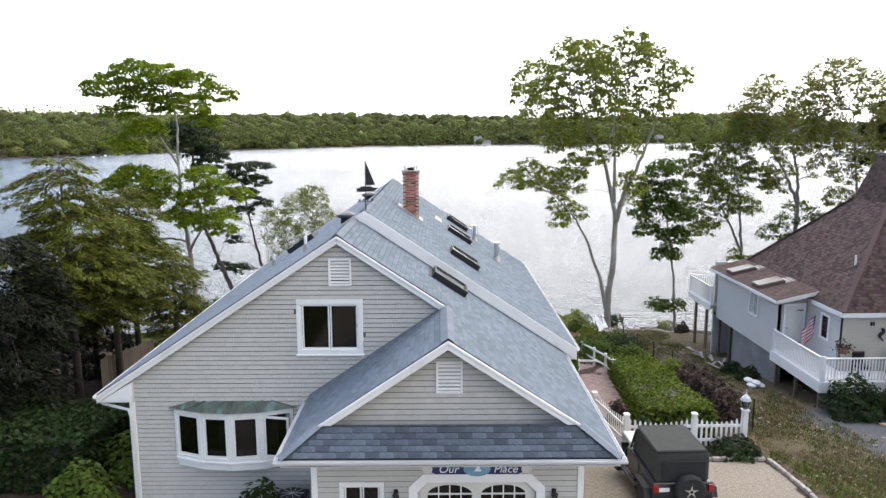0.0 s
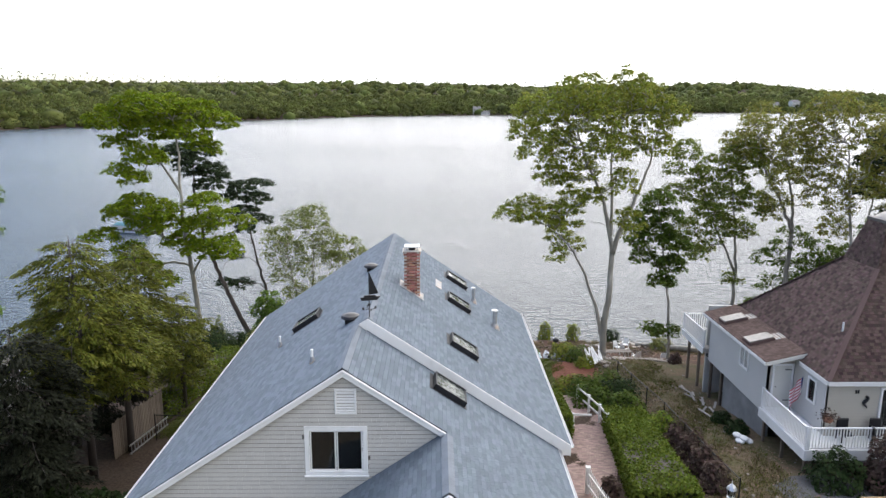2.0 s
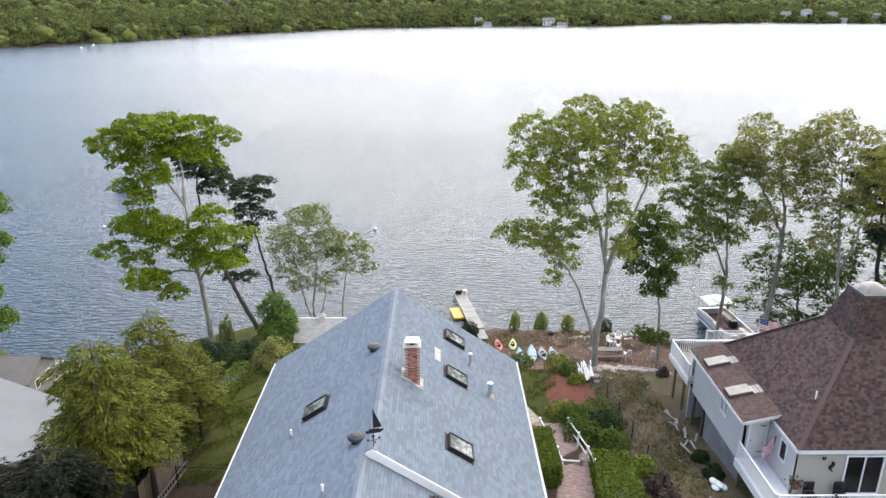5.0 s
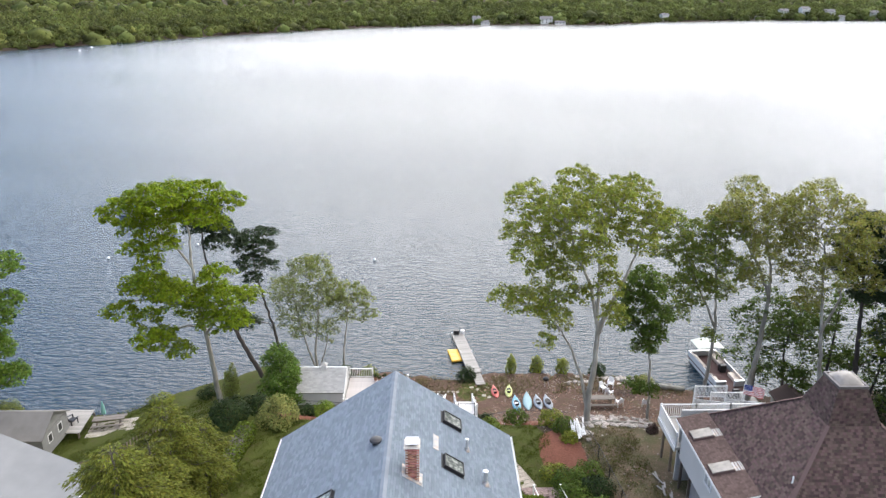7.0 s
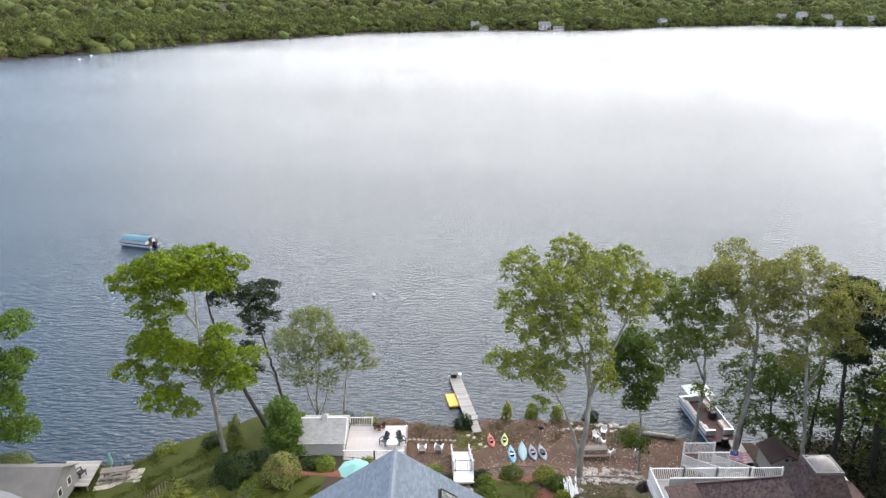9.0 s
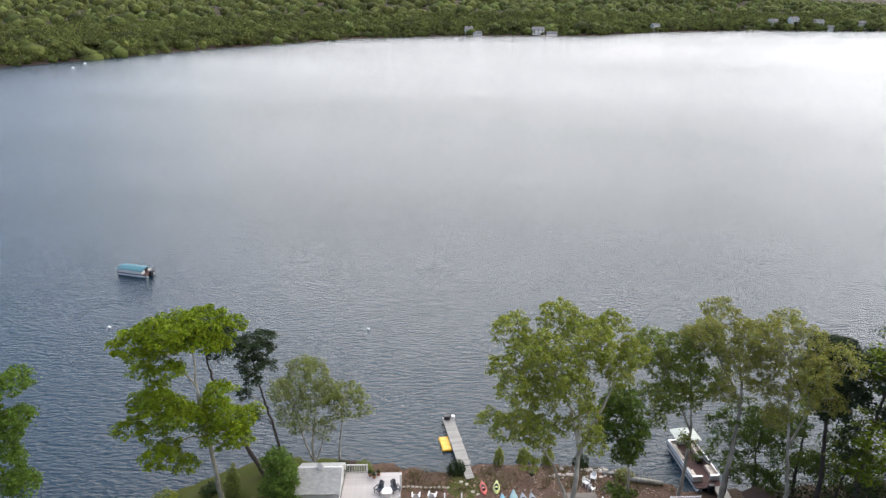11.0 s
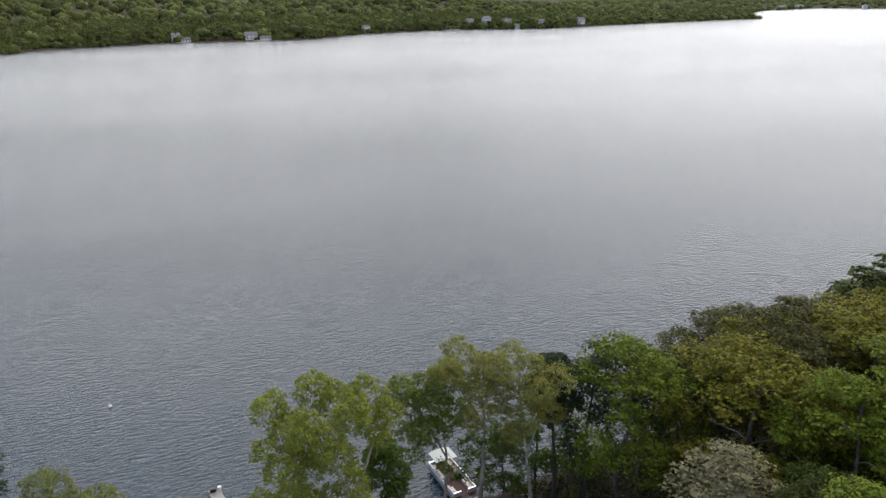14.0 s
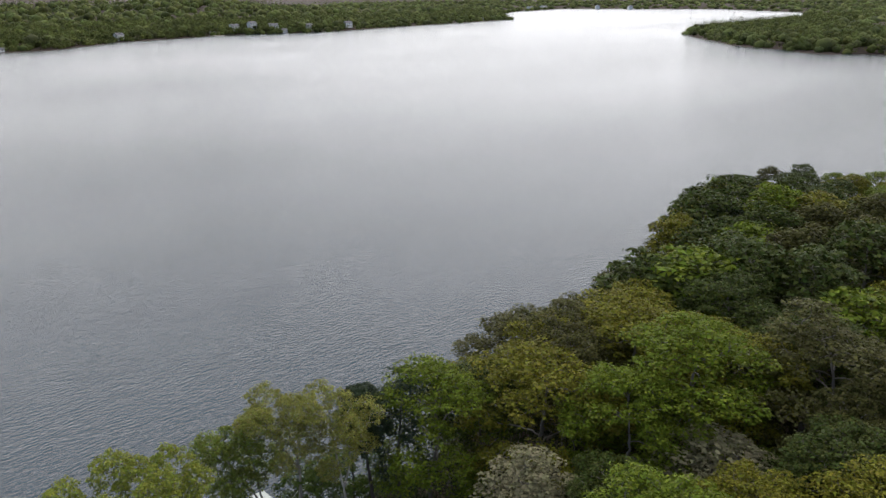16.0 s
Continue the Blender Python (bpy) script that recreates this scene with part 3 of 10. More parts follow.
def grade(lo, hi, fine_lo, fine_hi, fine, coarse):
    """Coordinates: even and fine in the middle, growing outwards."""
    mid = list(np.arange(fine_lo, fine_hi + 1e-6, fine))
    left, right, s, q = [], [], fine, fine_lo
    while q > lo:
        s = min(s * coarse, 60)
        q -= s
        left.append(q)
    s, q = fine, fine_hi
    while q < hi:
        s = min(s * coarse, 60)
        q += s
        right.append(q)
    return np.array([*left[::-1], *mid, *right])


xs, ys = grade(-4200, 4800, -34, 34, 0.4, 1.09), grade(-900, 4800, 10, 62, 0.4, 1.09)
GX, GY = np.meshgrid(xs, ys)
GZ = height(GX, GY)
close_by = (np.abs(GX) < 60) & (GY > -20) & (GY < 62)
GZ = GZ + np.where(close_by & (GY > 21), 0.05 * wave(GX, GY, 0.9, 0.4) + 0.03 * wave(GX, GY, 2.3, 1.4), 0)
GZ = np.where((GX > -13) & (GX < 4.3) & (GY > 13) & (GY < 36) & (GZ < -0.1), np.minimum(GZ, 0), GZ)
n_y, n_x = GX.shape
idx = np.arange(n_x * n_y).reshape(n_y, n_x)
quads = np.stack([idx[:-1, :-1], idx[:-1, 1:], idx[1:, 1:], idx[1:, :-1]], -1).reshape(-1, 4)
ground_mesh = mesh_of("ground", np.stack([GX, GY, GZ], -1), quads, smooth=True)
ground = tagged(put("ground", ground_mesh, M_GROUND), "sloping yards of soil, grass and gravel beside a lake", "ground", kind="structure")


def soft_box(x0, x1, y0, y1, soft=0.5):
    f = lambda v, a, b: np.clip((v - a) / soft + 0.5, 0, 1) * np.clip((b - v) / soft + 0.5, 0, 1)
    return f(GX, x0, x1) * f(GY, y0, y1)


def soft_round(x, y, rx, ry, soft=0.3):
    return np.clip((1 - np.hypot((GX - x) / rx, (GY - y) / ry)) / soft + 0.5, 0, 1)


zones = {
    "gravel": np.maximum(soft_box(3.2, 9.9, -20, 20.3, 0.3), soft_box(-6, 9.9, -8, 14.0, 0.5)),
    "grey_gravel": np.maximum(soft_box(13.6, 30, -4, 24.5, 1.2), soft_round(16, 25, 3.2, 1.6)),
    "grass": np.maximum.reduce([soft_box(-13.4, -8.6, 31, 47.5, 1.0), soft_box(-34, -9.0, 42, 62.0, 2.0), soft_round(5.6, 41.5, 2.6, 5.5, 0.2), soft_box(-7, 3, 37, 47, 1.5), soft_box(10.4, 13.4, 15, 20.5, 1.5), soft_box(-40, -6, -60, 16, 2), soft_box(10, 13.6, -60, 12, 1), soft_box(-6, 40, -60, -8, 2), soft_round(3.5, 56.5, 1.8, 2.2)]),
    "rough_grass": np.maximum(soft_box(10.2, 17, 12, 46, 1.5), soft_box(16, 25, 40, 50, 2)),
    "mulch": np.maximum.reduce([soft_round(8.6, 41.5, 1.6, 3.6), soft_box(-13, -6, 46.8, 49, 0.6), soft_box(4.5, 9.5, 46, 48.2, 0.8)]),
    "beach": soft_box(-6, 25, 47, 61, 1.2),
}
for zone, value in zones.items():
    a = ground_mesh.attributes.new(zone, "FLOAT", "POINT")
    a.data.foreach_set("value", value.astype(np.float32).ravel())

wx, wy = grade(-1200, 4800, -60, 140, 20, 1.3), grade(30, 4800, 40, 160, 20, 1.3)
WX, WY = np.meshgrid(wx, wy)
idx = np.arange(WX.size).reshape(WX.shape)
quads = np.stack([idx[:-1, :-1], idx[:-1, 1:], idx[1:, 1:], idx[1:, :-1]], -1).reshape(-1, 4)
lake = put("water", mesh_of("water", np.stack([WX, WY, np.full(WX.shape, WATER)], -1), quads, smooth=True), M_WATER)
tagged(lake, "wide grey-blue lake with small wind ripples", "lake", kind="structure")


# ---- woods beyond the lake ----
def lumpy_crowns(places, sizes, seed, squash=0.8):
    """Many small bumpy crowns in one mesh."""
    bm = bmesh.new()
    bmesh.ops.create_icosphere(bm, subdivisions=1, radius=1)
    sv = np.array([v.co for v in bm.verts])
    sf = np.array([[v.index for v in f.verts] for f in bm.faces])
    bm.free()
    r = np.random.default_rng(seed)
    n = len(places)
    v = np.repeat(sv[None], n, 0)
    swell = 1 + 0.30 * (r.random((n, len(sv))) - 0.5)
    lobes = r.normal(size=(n, 5, 3))
    lobes /= np.linalg.norm(lobes, axis=2, keepdims=True)
    swell += 0.28 * np.clip(np.einsum("nij,kj->nki", lobes, sv).max(2) - 0.55, 0, 1)
    v = v * swell[..., None] * sizes[:, None, None]
    v[..., 2] *= squash
    v += places[:, None, :]
    f = (sf[None] + (np.arange(n) * len(sv))[:, None, None]).reshape(-1, 3)
    return v.reshape(-1, 3), f


def far_wood(name, box, step, depth, seed, label, low=8.0, high=13.0, leaves=64, blade=2.0):
    r = np.random.default_rng(seed)
    x0, x1, y0, y1 = box
    gx, gy = np.meshgrid(np.arange(x0, x1, step), np.arange(y0, y1, step))
    gx = gx.ravel() + r.uniform(-0.5, 0.5, gx.size) * step
    gy = gy.ravel() + r.uniform(-0.5, 0.5, gy.size) * step
    d = shore_distance(gx, gy)
    keep = (d > -2.0) & (d < depth)
    gx, gy, d = gx[keep], gy[keep], d[keep]
    tall = r.uniform(low, high, len(gx)) * np.clip(0.45 + d / 25, 0.4, 1)
    size = r.uniform(0.55, 0.85, len(gx)) * step
    z = height(gx, gy) + tall - size * 0.6
    places = np.stack([gx, gy, z], 1)
    edge = d < 9
    low_down = np.stack([gx[edge], gy[edge], height(gx[edge], gy[edge]) + 2.0], 1)
    places, size = np.concatenate([places, low_down]), np.concatenate([size, size[edge] * 0.7])
    v, f = lumpy_crowns(places, size * 0.5, seed + 1)
    # loose foliage breaks up every crown
    n = len(places)
    u = r.normal(size=(n, leaves, 3))
    u[..., 2] = np.abs(u[..., 2]) * 0.9 + 0.05 * r.normal(size=(n, leaves))
    u /= np.linalg.norm(u, axis=2, keepdims=True)
    at = places[:, None, :] + u * (size[:, None] * r.uniform(0.5, 1.2, (n, leaves)))[..., None] * np.array([1, 1, 0.85])
    a, b = np.clip(r.normal(size=(n, leaves, 3)), -1.2, 1.2), np.clip(r.normal(size=(n, leaves, 3)), -1.2, 1.2)
    k = 0.30 * (size / size.mean())[:, None, None] * blade
    tri = np.stack([at - a * k, at + a * k * 0.5 - b * k, at + b * k], 2).reshape(-1, 3)
    f2 = np.arange(len(tri)).reshape(-1, 3) + len(v)
    v, f = np.concatenate([v, tri]), np.concatenate([f, f2])
    return tagged(put(name, mesh_of(name, v, f), M_FAR_WOOD), label, "woodland", kind="stuff")


far_wood("far_woods", (-560, 620, 230, 1160), 8.5, 120, 11, "dense green spring woods along the far shore", leaves=84, blade=1.9)
far_wood("far_woods", (430, 1500, 980, 1420), 13, 130, 12, "dense green spring woods along the far shore", leaves=24, blade=3.0)
far_wood("far_woods", (640, 1500, 130, 800), 13, 150, 13, "wooded point of land reaching into the lake", 11.0, 15.0, leaves=44, blade=2.2)
far_wood("hill_woods", (-900, 900, 300, 2000), 26, 520, 14, "green wooded hills behind the far shore", 9, 17, 16, 4.5)
far_wood("hill_woods", (900, 3100, 400, 2600), 40, 560, 15, "green wooded hills around the far bay", 10, 18, 22, 3.2)

# ---- trees ----
def any_way(n, r):
    """Facings for n leaves, mostly upwards."""
    d = r.normal(size=(n, 3))
    d[:, 2] = np.abs(d[:, 2]) + 0.6
    return d


def leaf_cloud(points, facing, size, r, single=False):
    """Small leaves at points that face roughly along facing, folded or as single blades: vertices and faces."""
    n = len(points)
    s = size * r.uniform(0.6, 1.35, n)
    nrm = facing + r.normal(size=(n, 3)) * 0.42
    nrm /= np.linalg.norm(nrm, axis=1, keepdims=True) + 1e-9
    a = np.cross(nrm, r.normal(size=(n, 3)))
    a /= np.linalg.norm(a, axis=1, keepdims=True) + 1e-9
    b = np.cross(nrm, a)
    fold = nrm * (s * 0.22)[:, None]
    a, b = a * s[:, None], b * (s * 0.62)[:, None]
    if single:
        v = np.stack([points - a, points + a * 0.6 - b, points + a * 0.7 + b], 1).reshape(-1, 3)
        return v, np.arange(n * 3).reshape(-1, 3)
    v = np.stack([points - a, points - b + fold, points + a, points + b + fold], 1).reshape(-1, 3)
    k = np.arange(n) * 4
    f = np.stack([np.stack([k, k + 1, k + 2], 1), np.stack([k, k + 2, k + 3], 1)], 1).reshape(-1, 3)
    return v, f


def spray_cloud(points, ways, length, r):
    """Narrow drooping sprays that point along ways."""
    n = len(points)
    L = length * r.uniform(0.6, 1.4, n)[:, None]
    d = ways + r.normal(size=(n, 3)) * 0.28
    d /= np.linalg.norm(d, axis=1, keepdims=True)
    side = np.cross(d, np.array([0, 0, 1.0]) + r.normal(size=(n, 3)) * 0.35)
    side /= np.linalg.norm(side, axis=1, keepdims=True) + 1e-9
    v = np.stack([points, points + d * L * 0.45 - side * L * 0.17, points + d * L - np.array([0, 0, 0.16]) * L, points + d * L * 0.45 + side * L * 0.17], 1).reshape(-1, 3)
    k = np.arange(n) * 4
    f = np.stack([np.stack([k, k + 1, k + 2], 1), np.stack([k, k + 2, k + 3], 1)], 1).reshape(-1, 3)
    return v, f


def bend(p, q, sag, r, n=5):
    """A slightly crooked way from p to q, bowed upwards by sag."""
    p, q = np.array(p, float), np.array(q, float)
    t = np.linspace(0, 1, n)[:, None]
    w = p + (q - p) * t
    w[:, 2] += sag * np.sin(np.pi * t[:, 0])
    w[1:-1] += r.normal(size=(n - 2, 3)) * np.linalg.norm(q - p) * 0.035
    return w


def bunches(lobes, spacing, r):
    """Places for bunches of leaves in the outer parts of lobes (x, y, z, rx, ry, rz), with the lobe of each."""
    spots, owner, cell = [], [], {}
    for i, (x, y, z, rx, ry, rz) in enumerate(lobes):
        for _ in range(int(30 * (rx * ry * rz) ** (2 / 3) / spacing ** 2) + 4):
            d = r.normal(size=3)
            d /= np.linalg.norm(d)
            if d[2] < -0.45:
                d[2] = -d[2]
            p = np.array((x, y, z)) + d * np.array((rx, ry, rz)) * r.uniform(0.5, 1.0) ** 0.6
            key = tuple(np.floor(p / spacing).astype(int))
            near = [q for a in (-1, 0, 1) for b in (-1, 0, 1) for c in (-1, 0, 1) for q in cell.get((key[0] + a, key[1] + b, key[2] + c), ())]
            if any((p[0] - q[0]) ** 2 + (p[1] - q[1]) ** 2 + (1.35 * (p[2] - q[2])) ** 2 < spacing * spacing for q in near):
                continue
            cell.setdefault(key, []).append(p)
            spots.append(p)
            owner.append(i)
    return np.array(spots), owner


def tree(name, label, group, stems, lobes, foliage, bark, leaf_size=0.13, per=60, bunch=0.5, spacing=0.8, seed=1, dead=0, single=False, flat=0.6, loose=0.25):
    """A tree that grows from stems (points and foot radius) to bunches of leaves in its lobes. Returns the thing, at the foot."""
    r = np.random.default_rng(seed)
    base = thing(name, Matrix(), label, "tree", group)
    nodes, heading, reach, chains = [], [], [], []
    for k, (pts, radius) in enumerate(stems):
        pts = np.array(pts, float)
        seg = np.linalg.norm(np.diff(pts, axis=0), axis=1)
        run = np.concatenate([[0], np.cumsum(seg)])
        at = np.linspace(0, run[-1], max(6, int(run[-1] / 0.45)))
        line = np.stack([np.interp(at, run, pts[:, i]) for i in range(3)], 1)
        line[1:-1] = (line[:-2] + 2 * line[1:-1] + line[2:]) / 4
        line[1:-1] += r.normal(size=(len(line) - 2, 3)) * 0.03
        rad = radius * (1 - 0.8 * np.linspace(0, 1, len(line)))
        rad[0] *= 1.25 if k == 0 else 1.0
        g = Geo().tube(line, rad, 9)
        put("trunk" if k == 0 else "stem", mesh_of("trunk", g.v, g.f, True), bark, base)
        low = 0.22 if k == 0 else 0.05
        for i in range(int(len(line) * low), len(line)):
            nodes.append(line[i])
            d = line[min(i + 1, len(line) - 1)] - line[i - 1]
            heading.append(d / (np.linalg.norm(d) + 1e-9))
            reach.append(0.0)
            chains.append((-1, rad[i]))
    spots, owner = bunches(lobes, spacing, r)
    n = len(spots)
    best, via, done = np.full(n, 1e9), np.zeros(n, int), np.zeros(n, bool)

    def offer(first):
        """Lets every free bunch reconsider its nearest branch after new ones grew."""
        q = np.array(nodes[first:])
        gap = spots[:, None, :] - q[None]
        dist = np.sqrt((gap ** 2).sum(2))
        rise = np.clip(-gap[..., 2] + 0.15 * dist, 0, None)
        cost = dist + 0.9 * rise + 0.16 * np.array(reach[first:])[None]
        j = cost.argmin(1)
        c = cost[np.arange(n), j]
        better = (c < best) & ~done
        best[better], via[better] = c[better], j[better] + first

    offer(0)
    links, root = [], {}
    for _ in range(n):
        i = int(np.where(done, 1e9, best).argmin())
        done[i] = True
        src, p = int(via[i]), spots[i]
        s, d = nodes[src], heading[src]
        span = np.linalg.norm(p - s)
        ctrl = s + d * span * 0.25 + (p - s) * 0.25 + np.array([0, 0, 0.08 * span])
        k = max(3, min(7, int(span / 0.45) + 2))
        t = np.linspace(0, 1, k)[:, None]
        way = (1 - t) ** 2 * s + 2 * t * (1 - t) * ctrl + t ** 2 * p
        way[1:-1] += r.normal(size=(k - 2, 3)) * 0.03 * span ** 0.5
        first, prev, ids = len(nodes), src, [src]
        for m in range(1, k):
            nodes.append(way[m])
            q = way[m] - way[m - 1]
            heading.append(q / (np.linalg.norm(q) + 1e-9))
            reach.append(reach[prev] + np.linalg.norm(q))
            chains.append((prev, 0.0))
            prev = len(nodes) - 1
            ids.append(prev)
        limb_id = root.get(src, first)
        for m in ids[1:]:
            root[m] = limb_id
        links.append((limb_id, ids))
        offer(first)
    # branches thicken with what they carry
    load = np.zeros(len(nodes))
    for _, ids in links:
        load[ids[-1]] += 1
    for i in range(len(nodes) - 1, -1, -1):
        if chains[i][0] >= 0:
            load[chains[i][0]] += load[i]
    limbs = {}
    for own, ids in links:
        g = limbs.setdefault(0 if single else own, Geo())
        rad = [0.013 * max(1.0, load[j]) ** 0.46 for j in ids]
        rad[0] = min(rad[1] * 1.1, chains[ids[0]][1] * 0.85) if chains[ids[0]][0] < 0 else min(rad[0], rad[1] * 1.15)
        g.tube([nodes[j] for j in ids], rad, 6 if rad[1] > 0.06 else 4, False)
    for g in limbs.values():
        ob = put("branchwork" if single else "limb", mesh_of("limb", g.v, g.f, True), bark, base)
        if single:
            tagged(ob, kind="stuff")
    first = np.array(stems[0][0], float)
    for k in range(dead):
        i = r.integers(0, len(first) - 1)
        p = first[i] + (first[i + 1] - first[i]) * r.random()
        a = r.random() * 6.28
        q = p + np.array([math.cos(a), math.sin(a), r.uniform(-0.1, 0.5)]) * r.uniform(0.8, 2.2)
        snag = Geo().tube(bend(p, q, 0.15, r, 5), np.linspace(0.035, 0.01, 5), 4, False)
        put("dead_branch", mesh_of("dead_branch", snag.v, snag.f, True), bark, base)
    # each bunch is a small dome of leaves, with a few loose ones about it
    big = bunch * r.uniform(0.7, 1.25, n)
    d = r.normal(size=(n, per, 3))
    d /= np.linalg.norm(d, axis=2, keepdims=True)
    d[..., 2] = np.where(d[..., 2] < -0.3, -d[..., 2], d[..., 2])
    k = r.uniform(0.35, 1.0, (n, per)) ** 0.6 * np.where(r.random((n, per)) < loose, r.uniform(1.0, 1.6, (n, per)), 1.0)
    at = spots[:, None, :] + d * (k * big[:, None])[..., None] * np.array([1, 1, flat])
    facing = d * 0.8 + np.array([0, 0, 0.55])
    v, f = leaf_cloud(at.reshape(-1, 3), facing.reshape(-1, 3), leaf_size, r, single)
    put("crown", mesh_of("crown", v, f), foliage, base)
    return base


def place(ob, x, y, turn=0, size=1.0, z=None, sink=0.15):
    ob.matrix_basis = Matrix.Translation((x, y, (ground_at(x, y) if z is None else z) - sink)) @ Matrix.Rotation(turn, 4, "Z") @ Matrix.Scale(size, 4)
    return ob


def spread(lobes, deep, seed, squash=0.72, swell=1.0, lean=0.0):
    """Lobes (x, z, radius) given in a tree's broad plane, set to and fro in depth so that the crown is round."""
    r = np.random.default_rng(seed)
    xs_ = [q[0] for q in lobes]
    mid, half = (max(xs_) + min(xs_)) / 2, (max(xs_) - min(xs_)) / 2 + 0.5
    made = []
    for i, (x, z, rad) in enumerate(lobes):
        room = deep * math.sqrt(max(0.0, 1 - ((x - mid) / half) ** 2))
        y = room * (1 if i % 2 else -1) * r.uniform(0.1, 1.0)
        made.append((x, y + lean, z, rad * swell, rad * swell * 1.15, rad * squash * swell))
    return made


# the tall oak behind the gate, forked low, with an open crown
place(tree("oak_tree", "tall open-crowned oak with forked grey trunk on the bank", "lakeside trees",
           [([(0, 0, 0), (0.05, 0, 3.2), (0.3, 0, 5.6), (0.35, 0, 8.4), (0.1, 0.1, 10.0), (-0.5, 0.2, 12.4), (-1.6, 0.3, 14.6), (-2.4, 0.2, 17.0)], 0.27),
            ([(0.0, 0, 1.6), (-0.5, 0.1, 4.2), (-1.4, 0.2, 6.6), (-2.4, 0.1, 8.6), (-4.0, 0, 10.2)], 0.16),
            ([(0.35, 0, 8.3), (0.8, -0.1, 10.0), (1.7, -0.2, 12.2), (2.5, -0.1, 14.2), (3.0, 0, 16.4)], 0.19),
            ([(0.2, 0, 9.6), (0.3, 0.3, 12.0), (0.1, 0.5, 14.6), (0.3, 0.4, 17.6)], 0.14)],
           spread([(-3.4, 18.6, 1.3), (-1.6, 19.1, 1.3), (0.3, 19.2, 1.3), (2.2, 18.7, 1.3), (3.5, 17.8, 1.0), (-5.0, 17.8, 1.3), (-6.1, 16.5, 0.9), (-4.1, 16.8, 1.4), (-1.9, 17.5, 1.3), (0.2, 17.5, 1.4), (2.5, 16.6, 1.2), (4.1, 17.1, 0.6), (-5.5, 15.5, 1.0),
                   (-3.3, 15.2, 1.2), (-1.1, 15.5, 1.2), (1.1, 15.5, 1.1), (2.8, 15.5, 0.8), (-1.8, 13.7, 0.9), (0.1, 13.4, 0.9), (-3.2, 13.4, 1.0), (-4.4, 13.9, 0.8), (-6.8, 10.9, 0.8), (-5.7, 11.3, 1.0), (-4.4, 10.8, 1.0), (-3.2, 10.8, 1.0), (-2.4, 11.7, 0.9),
                   (-1.7, 12.5, 0.7), (-3.1, 9.1, 0.8), (-3.8, 8.4, 0.6), (-2.3, 8.7, 0.6), (0.7, 10.8, 0.8), (1.7, 9.5, 0.6)], 3.2, 21, 1.0, 1.22),
           L_OAK, M_BARK, 0.10, 54, 0.42, 0.62, 21, 3, flat=0.8), 11.3, 46.8, 0, 0.965, sink=0.4)

# the slim dark oak beside it
place(tree("slim_oak", "slim young oak with dark green leaves on the bank", "lakeside trees",
           [([(0, 0, 0), (-0.2, 0, 4), (-0.7, 0, 8), (-1.5, 0, 12.6)], 0.13)],
           spread([(-1.7, 12.9, 0.9), (-2.2, 11.6, 0.8), (-0.8, 11.5, 0.9), (-1.5, 10.3, 1.2), (-0.3, 9.8, 0.9), (-2.1, 8.6, 0.8), (-0.6, 8.3, 0.9), (-2.9, 9.8, 0.6), (-1.0, 6.9, 0.7), (-1.1, 3.0, 0.6), (-0.1, 3.2, 0.5)], 1.0, 22, swell=1.15),
           L_OAK_DARK, M_BARK, 0.12, 66, 0.5, 0.56, 22, flat=0.75), 17.2, 50.3, sink=0.2)

# the group round the moored boat
place(tree("oak_tree", "tall leaning oak with a pale trunk near the boat", "lakeside trees",
           [([(0, 0, 0), (0.3, 0, 4), (0.3, 0, 8), (0.0, 0, 11), (-0.6, 0, 15)], 0.2), ([(0.3, 0, 7.6), (-0.8, 0.1, 10), (-2.2, 0.2, 12.6), (-3.2, 0.1, 15.6)], 0.11)],
           spread([(-4.6, 17.0, 1.0), (-4.9, 15.6, 0.7), (-3.3, 15.2, 0.9), (-2.1, 15.7, 1.2), (-0.3, 16.8, 1.4), (1.2, 16.0, 1.2), (-1.0, 14.7, 1.4), (-2.8, 13.8, 1.3), (-3.1, 12.5, 1.1), (-1.0, 13.0, 1.4), (0.8, 13.1, 1.3), (-3.6, 10.8, 1.0), (-1.3, 11.1, 1.4), (0.6, 10.8, 1.1), (-3.3, 9.2, 0.8), (-2.1, 9.5, 0.8), (-0.4, 7.2, 0.6), (-4.6, 13.9, 0.7)], 2.2, 23, 0.95, 1.12),
           L_OAK_MID, M_BARK, 0.105, 54, 0.44, 0.62, 23, 3, flat=0.8), 23.2, 54.6, sink=0.3)
place(tree("oak_tree", "broad olive-green oak in early leaf", "lakeside trees",
           [([(0, 0, 0), (0.2, 0, 4), (0.5, 0, 8), (0.6, 0, 12), (0.4, 0, 14.5), (-0.6, 0, 18)], 0.3), ([(0.6, 0, 12.0), (-0.4, 0.2, 14.4), (-2.0, 0.3, 17.0), (-2.6, 0.2, 19.4)], 0.15)],
           spread([(-3.4, 19.8, 1.2), (-1.8, 20.6, 1.3), (-0.1, 19.8, 1.3), (-2.6, 18.3, 1.3), (-0.8, 18.2, 1.4), (0.9, 18.6, 1.2), (-1.9, 16.6, 1.1), (-0.2, 16.3, 1.1), (1.5, 16.9, 1.2), (-3.6, 17.8, 1.0), (-2.1, 14.7, 0.9), (-4.6, 19.2, 0.6), (1.2, 14.7, 0.9), (-1.2, 13.3, 0.8)], 3.0, 24, 1.0, 1.2),
           L_OLIVE, M_BARK, 0.09, 50, 0.42, 0.62, 24, 4, flat=0.85), 25.9, 52.2, 0, 0.94, sink=0.3)
